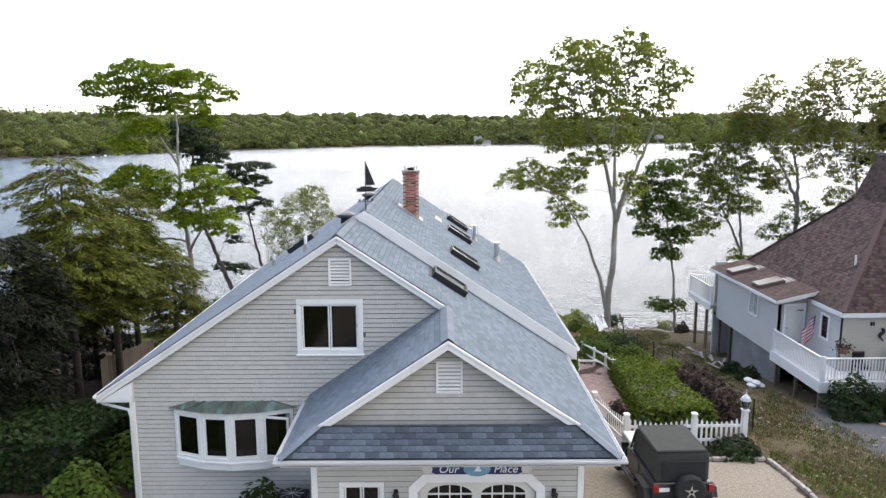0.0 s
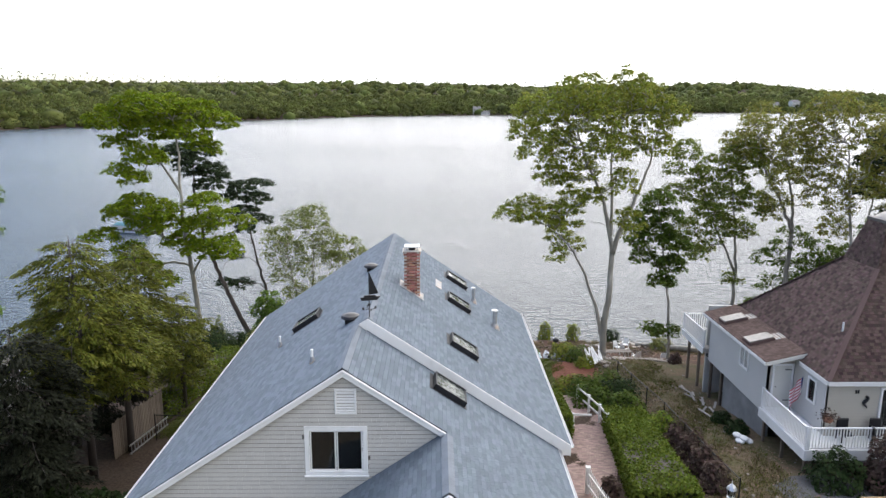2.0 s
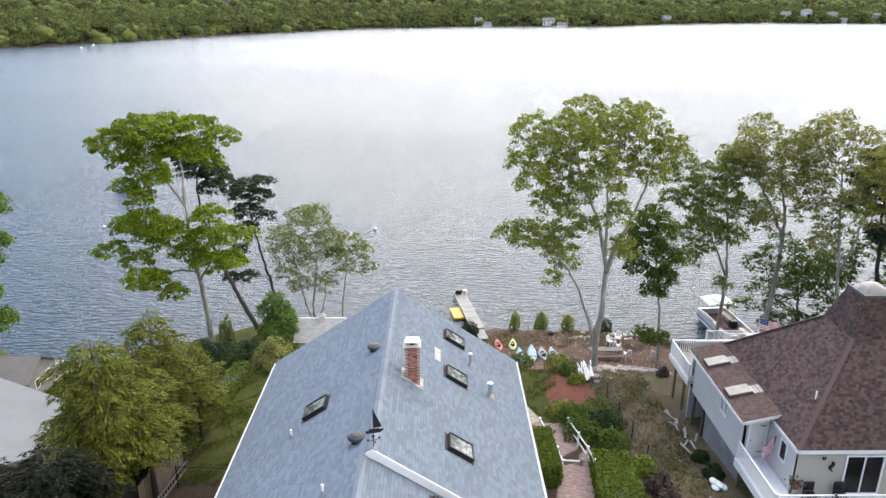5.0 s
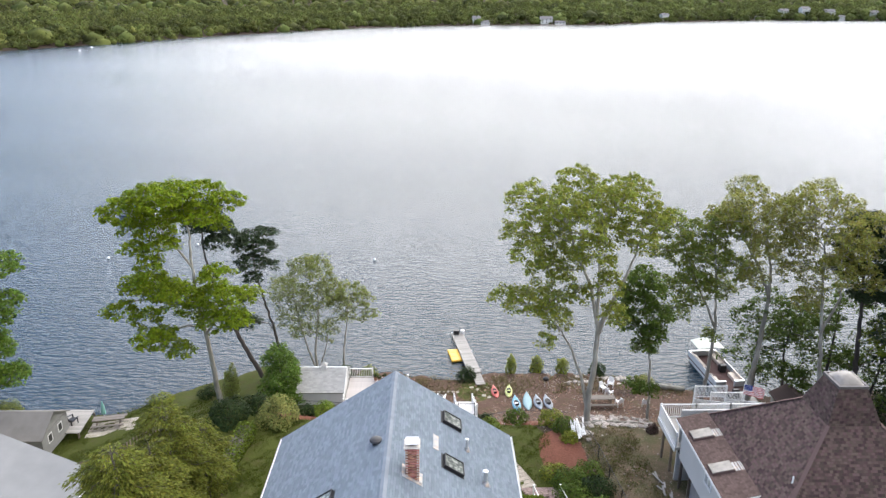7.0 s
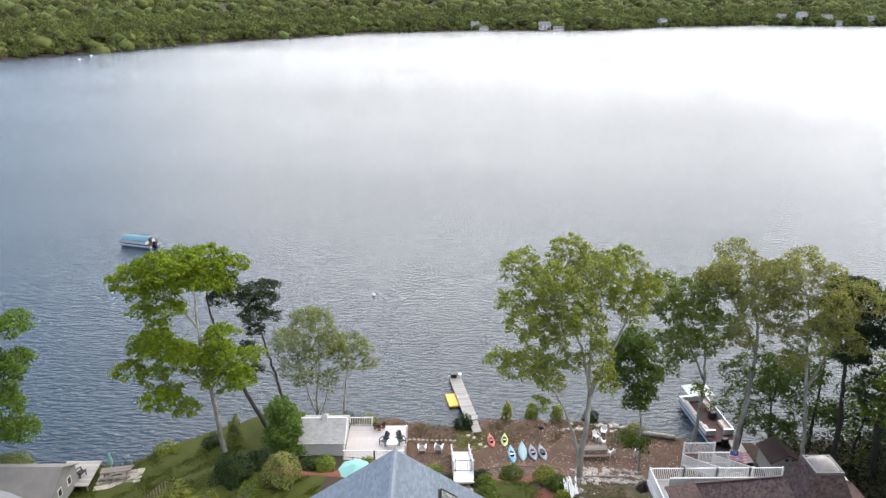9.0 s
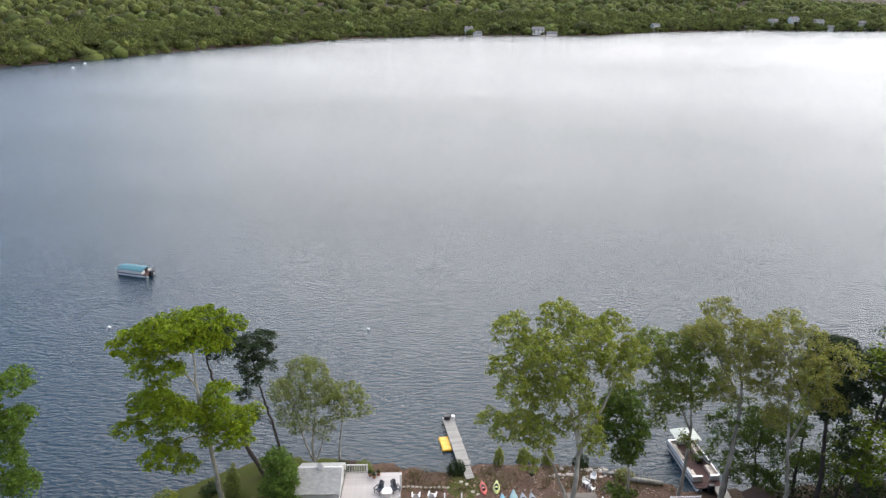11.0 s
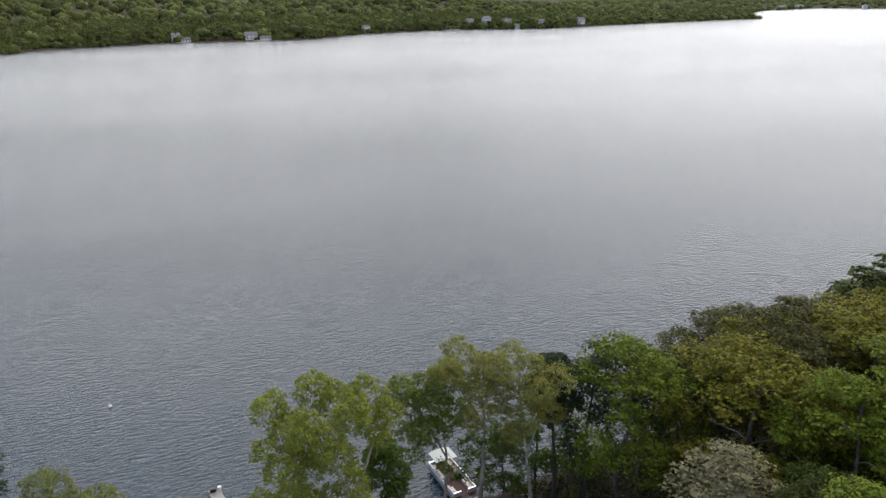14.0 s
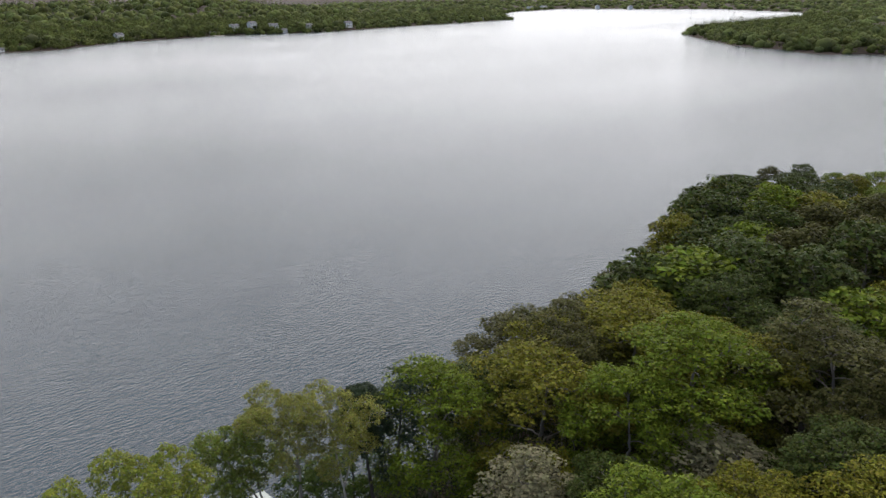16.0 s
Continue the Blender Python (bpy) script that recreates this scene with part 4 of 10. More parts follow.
place(tree("slim_oak", "dark leafy understorey tree at the water", "lakeside trees",
           [([(0, 0, 0), (0.3, 0, 3), (0.2, 0, 7), (0.6, 0, 10)], 0.2)],
           spread([(0.5, 10.4, 1.5), (-1.0, 9.0, 1.2), (2.2, 8.6, 1.4), (1.6, 6.4, 1.4), (3.4, 6.6, 1.2), (-0.4, 6.8, 1.1), (2.6, 4.4, 1.0), (-1.6, 5.2, 0.9), (0.8, 4.4, 1.0)], 1.4, 25),
           L_OAK_DARK, M_DARK_BARK, 0.11, 44, 0.5, 0.72, 25, flat=0.75), 26.6, 53.4, sink=0.3)
for i, (x, y, s_) in enumerate(((29.4, 53.6, 1.0), (33.6, 54.2, 1.15), (36.0, 51.4, 0.9))):
    place(tree("slim_oak", "dark leafy understorey tree at the water", "lakeside trees", [([(0, 0, 0), (0.2, 0, 2.5), (-0.2, 0, 6), (0.3, 0, 9)], 0.17)],
               spread([(0.2, 9.4, 1.4), (-1.6, 8.0, 1.3), (1.8, 7.8, 1.3), (0.2, 6.6, 1.4), (-2.2, 5.4, 1.2), (2.4, 5.2, 1.2), (0.0, 4.2, 1.2), (-1.2, 2.8, 1.1), (1.4, 2.6, 1.1)], 1.6, 60 + i),
               L_OAK_DARK, M_DARK_BARK, 0.11, 44, 0.5, 0.75, 60 + i, flat=0.75), x, y, 1.1 * i, s_, sink=0.3)
place(tree("oak_tree", "olive oak with a bare pale trunk beside the shed", "lakeside trees",
           [([(0, 0, 0), (-0.3, 0, 5), (-1.0, 0, 10), (-1.6, 0, 14), (-2.2, 0, 18.5)], 0.22), ([(-1.0, 0, 10.0), (0.0, 0.2, 12.6), (0.4, 0.3, 16.0)], 0.12)],
           spread([(-4.6, 20.6, 1.2), (-2.7, 20.8, 1.2), (-1.1, 19.7, 1.2), (-3.7, 19.2, 1.2), (-1.7, 18.6, 1.3), (-3.1, 17.3, 1.2), (-0.8, 17.1, 1.2), (-3.9, 15.4, 0.9), (-1.9, 15.4, 1.3), (-0.2, 15.0, 1.2), (-3.1, 13.8, 0.9), (-2.0, 11.9, 1.0), (0.8, 18.8, 1.3),
                   (1.2, 16.7, 1.3), (1.5, 14.2, 1.1)], 2.6, 26, 1.0, 1.2),
           L_OLIVE, M_BARK, 0.09, 50, 0.42, 0.62, 26, 4, flat=0.85), 30.0, 48.6, 0, 0.95, sink=0.3)

# the bright maple on the other bank, with its two tiers
place(tree("maple_tree", "tall maple with bright green layered crown", "lakeside trees",
           [([(0, 0, 0), (0.0, -0.8, 4), (0.0, -1.8, 8.5), (0.0, -2.8, 12), (0.2, -3.6, 15.5), (0.5, -4.0, 18), (0.2, -4.0, 20.4)], 0.26), ([(0.2, -3.5, 15.0), (-0.9, -3.8, 17.0), (-2.3, -4.0, 19.2)], 0.12), ([(0.0, -1.7, 8.0), (1.2, -2.6, 9.8), (2.9, -3.4, 12.0)], 0.11)],
           spread([(-1.3, 21.2, 1.9), (1.4, 21.0, 1.7), (0.0, 21.3, 1.5), (-0.4, 19.2, 1.4), (-3.5, 20.3, 1.7), (3.1, 20.0, 1.3), (-1.8, 19.7, 1.8), (0.9, 19.3, 1.8), (-3.5, 18.7, 1.2), (-3.0, 17.6, 1.4), (-1.1, 17.4, 1.2), (-4.2, 16.4, 1.1), (-2.1, 16.2, 1.0), (1.6, 18.1, 1.3), (-2.7, 13.8, 1.8), (-4.7, 13.2, 1.2), (-0.5, 13.9, 1.3), (1.9, 14.0, 1.4), (3.7, 13.2, 1.4), (5.0, 12.5, 0.8), (-5.5, 11.6, 1.2), (-3.4, 12.0, 1.5), (-1.2, 12.6, 1.5), (1.2, 12.1, 1.5), (3.9, 11.2, 1.2), (-0.5, 10.6, 1.5), (1.9, 10.5, 1.5), (3.0, 9.7, 1.0), (-2.6, 9.8, 1.4), (-2.9, 8.9, 1.2), (-0.8, 8.5, 1.0), (-4.2, 10.2, 1.2)], 2.6, 27, 0.62, 1.0, -4.0),
           L_MAPLE, M_BARK, 0.12, 64, 0.5, 0.62, 27, 2, flat=0.65), -18.9, 54.4, 0, 0.945, sink=0.3)
place(tree("maple_tree", "bright green maple at the lake's edge", "lakeside trees",
           [([(0, 0, 0), (0.2, 0, 5), (0.0, 0, 10), (0.3, 0, 14)], 0.26)],
           spread([(0.3, 15.4, 2.0), (2.4, 13.8, 1.8), (-2.2, 13.6, 1.8), (3.4, 11.4, 1.5), (0.5, 11.8, 1.8), (-2.4, 10.8, 1.7), (2.4, 7.8, 1.8), (0, 6.8, 1.8), (3.2, 5.4, 1.4), (1.0, 4.0, 1.4), (-2.0, 7.4, 1.4), (1.4, 9.6, 1.5)], 2.2, 28, 0.6),
           L_DEEP_MAPLE, M_BARK, 0.125, 66, 0.52, 0.64, 28, flat=0.65), -37.3, 51.4, sink=0.3)


def pine(name, label, trunk, radius, pads, seed, x, y):
    t = tree(name, label, "lakeside trees", [(trunk, radius)], spread(pads, 1.3, seed, 0.55, 1.2), L_PINE, M_DARK_BARK, 0.10, 80, 0.45, 0.52, seed, 5, flat=0.55)
    return place(t, x, y, sink=0.3)


pine("pine_tree", "leaning dark pitch pine with sparse pads", [(0, 0, 0), (-2.0, 0, 4.6), (-3.8, 0, 9.4), (-4.4, 0, 13.4), (-4.2, 0, 16.6)], 0.24,
     [(-5.0, 16.8, 1.0), (-3.8, 16.6, 1.1), (-4.1, 15.7, 1.1), (-3.1, 15.0, 1.1), (-2.8, 14.1, 0.9), (-5.3, 15.7, 0.7), (-1.9, 14.6, 0.6), (-4.2, 14.8, 0.7)], 31, -15.9, 58.5)
pine("pine_tree", "dark pitch pine with flat needle pads", [(0, 0, 0), (-0.6, 0, 4), (-1.5, 0, 8), (-2.1, 0, 11.5), (-1.8, 0, 14.0)], 0.17,
     [(-2.2, 13.8, 1.0), (-1.0, 13.9, 0.8), (-2.8, 13.0, 0.8), (-1.3, 12.7, 1.0), (-2.1, 11.7, 1.0), (-0.7, 10.8, 0.7), (-1.9, 10.3, 0.7), (-3.4, 7.6, 0.6), (-3.9, 5.5, 0.6), (-3.1, 4.9, 0.8)], 32, -14.6, 60.8)
pine("pine_tree", "tall dark pine with a leaning trunk at the wood's edge", [(0, 0, 0), (0.2, 0, 5), (-0.3, 0, 10), (-0.8, 0, 14), (-1.2, 0, 17.6)], 0.26,
     [(-1.6, 17.8, 1.3), (0.0, 17.2, 1.3), (-2.6, 16.4, 1.1), (1.0, 15.8, 1.2), (-1.2, 15.4, 1.3), (-2.4, 14.2, 1.0), (0.6, 13.8, 1.2), (1.8, 13.0, 1.1), (-1.0, 12.4, 1.0), (0.8, 11.2, 1.0)], 35, 33.2, 50.2)
place(tree("willow_tree", "pale airy multi-stemmed willow by the shed", "lakeside trees",
           [([(0, 0, 0), (-0.2, 0, 2.5), (0.3, 0, 6), (0.5, 0, 9.5)], 0.14), ([(0, 0, 0.3), (-0.8, 0.1, 2.6), (-1.4, 0.2, 5.2), (-1.9, 0.1, 8.4)], 0.1), ([(0, 0, 0.4), (0.9, 0.1, 3.0), (1.5, 0, 6.2)], 0.08)],
           spread([(0.6, 11.0, 1.3), (-0.9, 10.2, 1.3), (-2.4, 9.4, 1.1), (-3.0, 7.4, 1.0), (1.2, 5.0, 1.0), (-1.4, 4.2, 1.0), (1.6, 9.2, 1.2), (-1.9, 8.2, 1.1), (0.4, 8.2, 1.3), (2.4, 7.0, 1.0), (-2.4, 6.0, 1.0), (-0.6, 6.4, 1.1)], 1.8, 33, 0.95, 1.1),
           L_WILLOW, M_BARK, 0.085, 56, 0.52, 0.64, 33, 3, flat=0.85, loose=0.4), -11.3, 60.0, z=-6.9)
place(tree("willow_tree", "small airy waterside tree with spreading limbs", "lakeside trees",
           [([(0, 0, 0), (0.1, 0, 2.5), (0.5, 0, 5.5), (0.9, 0, 8)], 0.11)],
           spread([(0.9, 8.9, 1.0), (2.0, 7.6, 1.0), (-0.2, 7.6, 0.9), (2.6, 5.8, 0.8), (0.6, 6.2, 0.8), (1.8, 6.6, 0.8)], 1.2, 34),
           L_WILLOW, M_BARK, 0.10, 50, 0.5, 0.66, 34, 3), -8.9, 60.0, z=-6.9)
for i, (x, y, s) in enumerate(((-13.6, 54.6, 1.0), (-12.6, 52.6, 0.72))):
    place(tree("leafy_sapling", "dense green young tree beside the shed", "lakeside trees", [([(0, 0, 0), (0.1, 0, 2), (0, 0, 4.5)], 0.09)],
               spread([(0, 4.7, 0.8), (-0.6, 3.6, 1.0), (0.7, 3.4, 1.0), (0, 2.5, 1.1), (-0.9, 1.6, 0.9), (0.8, 1.4, 0.9), (-0.1, 1.0, 0.9), (0.1, 3.2, 1.0)], 0.9, 36 + i, 0.85, 1.05),
               L_SAPLING, M_BARK, 0.095, 60, 0.42, 0.52, 36 + i, flat=0.75), x, y, 1.3 * i, s)


# the hemlocks beside the house, bare-stemmed below
def conifer(name, label, tall, spread_, seed, foliage, bare=0.3, round_=0.72):
    """Tiers of drooping branches, each a frond of hanging sprays."""
    r = np.random.default_rng(seed)
    base = thing(name, Matrix(), label, "tree", "hemlocks")
    wood, limbs, spots, ways = Geo(), Geo(), [], []
    wood.tube([(0, 0, 0), (0.05, 0, tall * 0.5), (0, 0, tall)], [0.17, 0.11, 0.015], 8)
    z = tall * bare
    while z < tall * 0.985:
        k = (tall - z) / (tall * (1 - bare))
        n = int(4 + 4 * k)
        a0 = r.random() * 6.28
        for j in range(n):
            a = a0 + 6.283 * j / n + r.normal() * 0.25
            reach = spread_ * (0.05 + 0.95 * k ** round_) * r.uniform(0.55, 1.25)
            if k > 0.85:
                reach *= 0.75
            tip = np.array([math.cos(a) * reach, math.sin(a) * reach, z + 0.10 * reach + r.normal() * 0.25])
            way = bend((0, 0, z), tip, 0.2 * reach, r, 6)
            way[:, 2] -= 0.14 * reach * np.linspace(0, 1, 6) ** 3
            limbs.tube(way, np.linspace(0.03 * k + 0.012, 0.005, 6), 4, False)
            out, side = np.array([math.cos(a), math.sin(a), 0]), np.array([-math.sin(a), math.cos(a), 0])
            # side twigs in pairs, each with its own fan of sprays
            for s in np.arange(max(0.25, 1 - 2.2 / reach), 1.02, 0.20 / max(reach, 0.5)):
                p = np.array([np.interp(s, np.linspace(0, 1, 6), way[:, i]) for i in range(3)])
                for hand in (-1, 1):
                    length = (0.25 + 0.5 * reach * (1.12 - s)) * r.uniform(0.6, 1.2)
                    way2 = out * 0.75 + side * hand * 0.8 + np.array([0, 0, -0.18])
                    m = max(3, int(length / 0.085))
                    q = p + way2 * (np.linspace(0.15, 1, m) * length)[:, None]
                    q[:, 2] -= 0.12 * np.linspace(0, 1, m) ** 2 * length
                    q = np.repeat(q, 5, 0) + r.normal(size=(m * 5, 3)) * np.array([0.06, 0.06, 0.02])
                    fan = r.uniform(-1, 1, len(q))
                    ways.append(way2 + side * fan[:, None] * 0.7 + out * 0.2 + np.array([0, 0, -0.08]))
                    spots.append(q)
        z += 0.30 + 0.42 * k * r.uniform(0.7, 1.3)
    put("trunk", mesh_of("trunk", wood.v, wood.f, True), M_DARK_BARK, base)
    tagged(put("branchwork", mesh_of("branchwork", limbs.v, limbs.f, True), M_DARK_BARK, base), kind="stuff")
    v, f = spray_cloud(np.concatenate(spots), np.concatenate(ways), 0.17, r)
    put("crown", mesh_of("crown", v, f), foliage, base)
    return base


HEM = "yellow-green hemlock with drooping feathery sprays and bare lower trunk"
place(conifer("hemlock_tree", HEM, 10.0, 2.7, 41, L_HEMLOCK, 0.4, 0.55), -13.9, 25.9)
place(conifer("hemlock_tree", HEM, 9.0, 2.4, 42, L_HEMLOCK, 0.4, 0.55), -14.1, 31.8)
place(conifer("hemlock_tree", "low broad hemlock with drooping sprays beside the lawn", 6.2, 1.9, 43, L_HEMLOCK, 0.3, 0.55), -13.6, 35.2)
place(conifer("hemlock_tree", HEM, 8.4, 2.0, 44, L_HEMLOCK, 0.42, 0.55), -13.7, 28.9)
place(conifer("hemlock_tree", HEM, 7.8, 2.0, 45, L_HEMLOCK, 0.3, 0.55), -16.2, 29.2)
# these two have their shade painted into the needle colour
place(conifer("hemlock_tree", "hemlock with dense drooping twigs, shade put into its dark needle colour", 7.0, 2.6, 46, L_PAINTED_SHADE, 0.2, 0.45), -14.0, 21.8)
place(conifer("hemlock_tree", "hemlock with dense drooping twigs, shade put into its dark needle colour", 6.0, 2.6, 47, L_PAINTED_SHADE, 0.2, 0.45), -17.4, 22.4)


# added behind the fence to block light and darken the gaps between trunks
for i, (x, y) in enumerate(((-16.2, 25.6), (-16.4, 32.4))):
    place(conifer("hemlock_tree", "low added hemlock behind the board fence, shade put into its colour", 5.0, 1.9, 48 + i, L_PAINTED_SHADE, 0.06, 0.45), x, y)


# ---- the wood along the near shore ----
def forest_tree(name, label, foliage, bark, tall, wide, seed, leaf_size=0.14, per=60, bunch=0.74, spacing=0.86):
    """A domed wood tree: boughs rising to rounded lobes of foliage."""
    r = np.random.default_rng(seed)
    lobes = []
    n = 19
    for i in range(n):
        k = (i + 0.5) / n
        a, rr = 2.4 * i + r.normal() * 0.3, wide * math.sqrt(k) * 0.84 * r.uniform(0.85, 1.1)
        z = tall * (0.94 - 0.36 * k ** 1.5) + r.normal() * 0.5
        s = r.uniform(0.75, 1.25) * wide * 0.27
        lobes.append((math.cos(a) * rr, math.sin(a) * rr, z - s * 0.5, s, s, s * 0.85))
    for i in range(12):
        a = 0.524 * i + r.random() * 0.4
        s = wide * r.uniform(0.18, 0.27)
        lobes.append((math.cos(a) * wide * 0.72, math.sin(a) * wide * 0.72, tall * r.uniform(0.32, 0.54), s, s, s * 0.8))
    stem = [(0, 0, 0), (r.normal() * 0.3, r.normal() * 0.3, tall * 0.3), (r.normal() * 0.5, r.normal() * 0.5, tall * 0.55), (0, 0, tall * 0.8)]
    return tree(name, label, "shore wood", [(stem, 0.24)], lobes, foliage, bark, leaf_size, per, bunch, spacing, seed, 0, True, 0.62, 0.12)


recipes = [("forest_oak", "mid-green oak with a domed crown in the shore wood", L_WOOD_GREEN, M_WOOD_BARK, 18, 5.2, 51), ("forest_oak", "yellow-green oak with a domed crown in the shore wood", L_WOOD_LIME, M_WOOD_BARK, 18, 5.6, 52),
           ("forest_oak", "dark green oak with a dense crown in the shore wood", L_WOOD_DARK, M_WOOD_BARK, 17, 4.8, 53), ("forest_oak", "olive oak in early leaf in the shore wood", L_WOOD_OLIVE, M_WOOD_BARK, 17, 5.0, 54),
           ("forest_maple", "bright green maple in the shore wood", L_WOOD_MAPLE, M_WOOD_BARK, 17.5, 5.0, 55), ("blossom_tree", "pale cream blossoming tree in the shore wood", L_BLOOM, M_WOOD_BARK, 16.5, 2.5, 56),
           ("forest_pine", "dark pine standing among the oaks", L_PINE, M_DARK_BARK, 18.5, 2.6, 57)]
near_kinds = [forest_tree(*q) for q in recipes]
far_kinds = [forest_tree(*q[:6], q[6] + 20, 0.30, 24, 0.9, 1.05) for q in recipes]
TALL = [18, 18, 17, 17, 17.5, 16.5, 18.5]
# how high the wood stands along the shore: at the water, just behind it, and inland
WOOD_X = [20, 40, 55, 70, 80, 90, 100, 110, 120, 130, 140, 150, 160, 170]
WOOD_TOP = {4: [12.5, 13, 11, 8.7, 7.2, 6, 3.5, 3.5, 7, 8, 5, 2, 1, 0], 10: [16.5, 16, 14.7, 12.7, 11.5, 9, 12, 15, 16, 14.5, 12, 9.5, 7, 5], 18: [18, 18, 18, 17, 18, 18, 18, 18, 17.5, 16.5, 14, 11.5, 9, 7]}
spots = [(36.4, 49.0, 6), (38.6, 46.4, 4), (45.6, 47.4, 0), (59.9, 50.2, 1), (55.3, 43.5, 3), (61.0, 39.0, 1), (67.5, 36.2, 1), (86.2, 39.3, 0), (88.7, 32.4, 0), (103.4, 39.5, 3),
         (127.0, 55.3, 4), (37.0, 32.5, 5), (52.2, 24.3, 5), (41.1, 27.3, 0), (46.5, 18.0, 1), (55.5, 15.3, 0), (62.4, 17.0, 3), (76.0, 55.6, 6), (83.4, 56.0, 6), (51.2, 10.6, 1), (57.0, 30.1, 4)]
r = random.Random(5)
taken = [(a, b) for a, b, *_ in spots]
tx, ty = rng.uniform(30, 205, 9000), rng.uniform(0, 96, 9000)
for x, y, d in zip(tx, ty, shore_distance(tx, ty)):
    if len(spots) >= 175:
        break
    if d < 2.5 or (x < 35 and y > 20) or d > 75:
        continue
    gap = 5.8 if d < 14 else 7.4
    if any((x - a) ** 2 + (y - b) ** 2 < gap * gap for a, b in taken):
        continue
    taken.append((x, y))
    spots.append((x, y, r.choices(range(7), (5, 5, 4, 2.2, 3, 0.2, 0.7))[0]))
used = set()
for x, y, k in spots:
    kind = near_kinds[k] if math.hypot(x, y) < 88 else far_kinds[k]
    z, d = ground_at(x, y) - 0.2, float(shore_distance(np.array([x]), np.array([y]))[0])
    top = np.interp(d, [4, 10, 18], [np.interp(x, WOOD_X, WOOD_TOP[q]) for q in (4, 10, 18)])
    up = max(0.3, (top - z) / TALL[k] * r.uniform(0.74, 0.98))
    wide = min(1.15, max(0.55, up)) * r.uniform(1.0, 1.3)
    if k == 5:
        up, wide = up * 0.82, wide * 1.3
    m = Matrix.Translation((x, y, z)) @ Matrix.Rotation(r.random() * 6.28, 4, "Z") @ Matrix.Diagonal((wide, wide * r.uniform(0.9, 1.1), up, 1))
    if kind.name in used:
        copy_thing(kind, m)
    else:
        used.add(kind.name)
        kind.matrix_basis = m
for kind in (*near_kinds, *far_kinds):
    if kind.name not in used:
        kind.matrix_basis = Matrix.Translation((150 + 7 * r.random(), 40 + 9 * r.random(), ground_at(150, 40) - 0.2)) @ Matrix.Scale(0.7, 4)

# ---- the grey house ----
PITCH = 0.66
RIDGE_X, RIDGE_Z = -2.35, 7.5
LOW_X = -2.66
LOW_Z = RIDGE_Z - PITCH * (RIDGE_X - LOW_X)
EAVE_L, EAVE_R, EAVE_F = -8.9, 4.1, 3.68
FRONT, MID, BACK = 17.26, 20.9, 35.0
G_RIDGE_X = 0.06
G_RIDGE_Z = LOW_Z - PITCH * (G_RIDGE_X - LOW_X)
G_FRONT, G_EAVE, G_LEFT = 14.3, 13.74, -3.48
left_z = lambda x: RIDGE_Z - PITCH * (RIDGE_X - x)
right_z = lambda x: RIDGE_Z - PITCH * (x - RIDGE_X)
low_z = lambda x: LOW_Z - PITCH * (x - LOW_X)
EAVE_Z = low_z(EAVE_F)
G_PITCH_L = (G_RIDGE_Z - EAVE_Z) / (G_RIDGE_X - G_LEFT)
SKIRT_Y, SKIRT_Z = 14.5, 3.62
HIP_L = G_RIDGE_X - (G_RIDGE_Z - SKIRT_Z) / G_PITCH_L
HIP_R = LOW_X + (LOW_Z - SKIRT_Z) / PITCH

house = thing("house", Matrix(), "grey shingled house with blue-grey roof and white trim", "house")
UP = Vector((0, 0, 1))


def roof_plane(name, ring, thick=0.16):
    """A roof deck from a flat ring of points."""
    pts = [Vector(p) for p in ring]
    n = (pts[1] - pts[0]).cross(pts[2] - pts[0]).normalized()
    n = n if n.z > 0 else -n
    return Geo().prism(pts, -n * thick).ob(name, M_FELT, house, "blue-grey shingled roof slope"), n


def shingle_plane(deck, ring, foot, along, seed, pick=None):
    """Shingle courses on a deck: foot is a point on the eave, along the eave's way."""
    pts = [Vector(p) for p in ring]
    n = (pts[1] - pts[0]).cross(pts[2] - pts[0]).normalized()
    n = n if n.z > 0 else -n
    along = Vector(along).normalized()
    up = n.cross(along)
    if up.z < 0:
        along, up = -along, -up
    o = Vector(foot) + n * 0.006
    flat = [((p - o).dot(along), (p - o).dot(up)) for p in pts]
    return clad(deck, o, along, up, flat, 0.14, 0.30, 0.0 if pick else 0.18, seed, 0.011, M_SHINGLE_SHADE if pick else M_SHINGLE, "shingle", pick)


L_RING = [(EAVE_L, FRONT, left_z(EAVE_L)), (LOW_X, FRONT, LOW_Z), (LOW_X, MID, LOW_Z), (RIDGE_X, MID, RIDGE_Z), (RIDGE_X, BACK, RIDGE_Z), (EAVE_L, BACK, left_z(EAVE_L))]
R_RING = [(RIDGE_X, MID, RIDGE_Z), (EAVE_R, MID, right_z(EAVE_R)), (EAVE_R, BACK, right_z(EAVE_R)), (RIDGE_X, BACK, RIDGE_Z)]
F_RING = [(LOW_X, FRONT, LOW_Z), (G_RIDGE_X, FRONT, G_RIDGE_Z), (G_RIDGE_X, G_FRONT, G_RIDGE_Z), (HIP_R, G_FRONT, SKIRT_Z), (HIP_R, SKIRT_Y, SKIRT_Z), (EAVE_F, G_EAVE, EAVE_Z), (EAVE_F, MID + 0.05, EAVE_Z), (LOW_X, MID + 0.05, LOW_Z)]
F_RING[3:5] = [(HIP_R, G_FRONT, SKIRT_Z)]
GL_RING = [(G_RIDGE_X, G_FRONT, G_RIDGE_Z), (HIP_L, G_FRONT, SKIRT_Z), (G_LEFT, G_EAVE, EAVE_Z), (G_LEFT, 17.38, EAVE_Z), (G_RIDGE_X, 17.38, G_RIDGE_Z)]
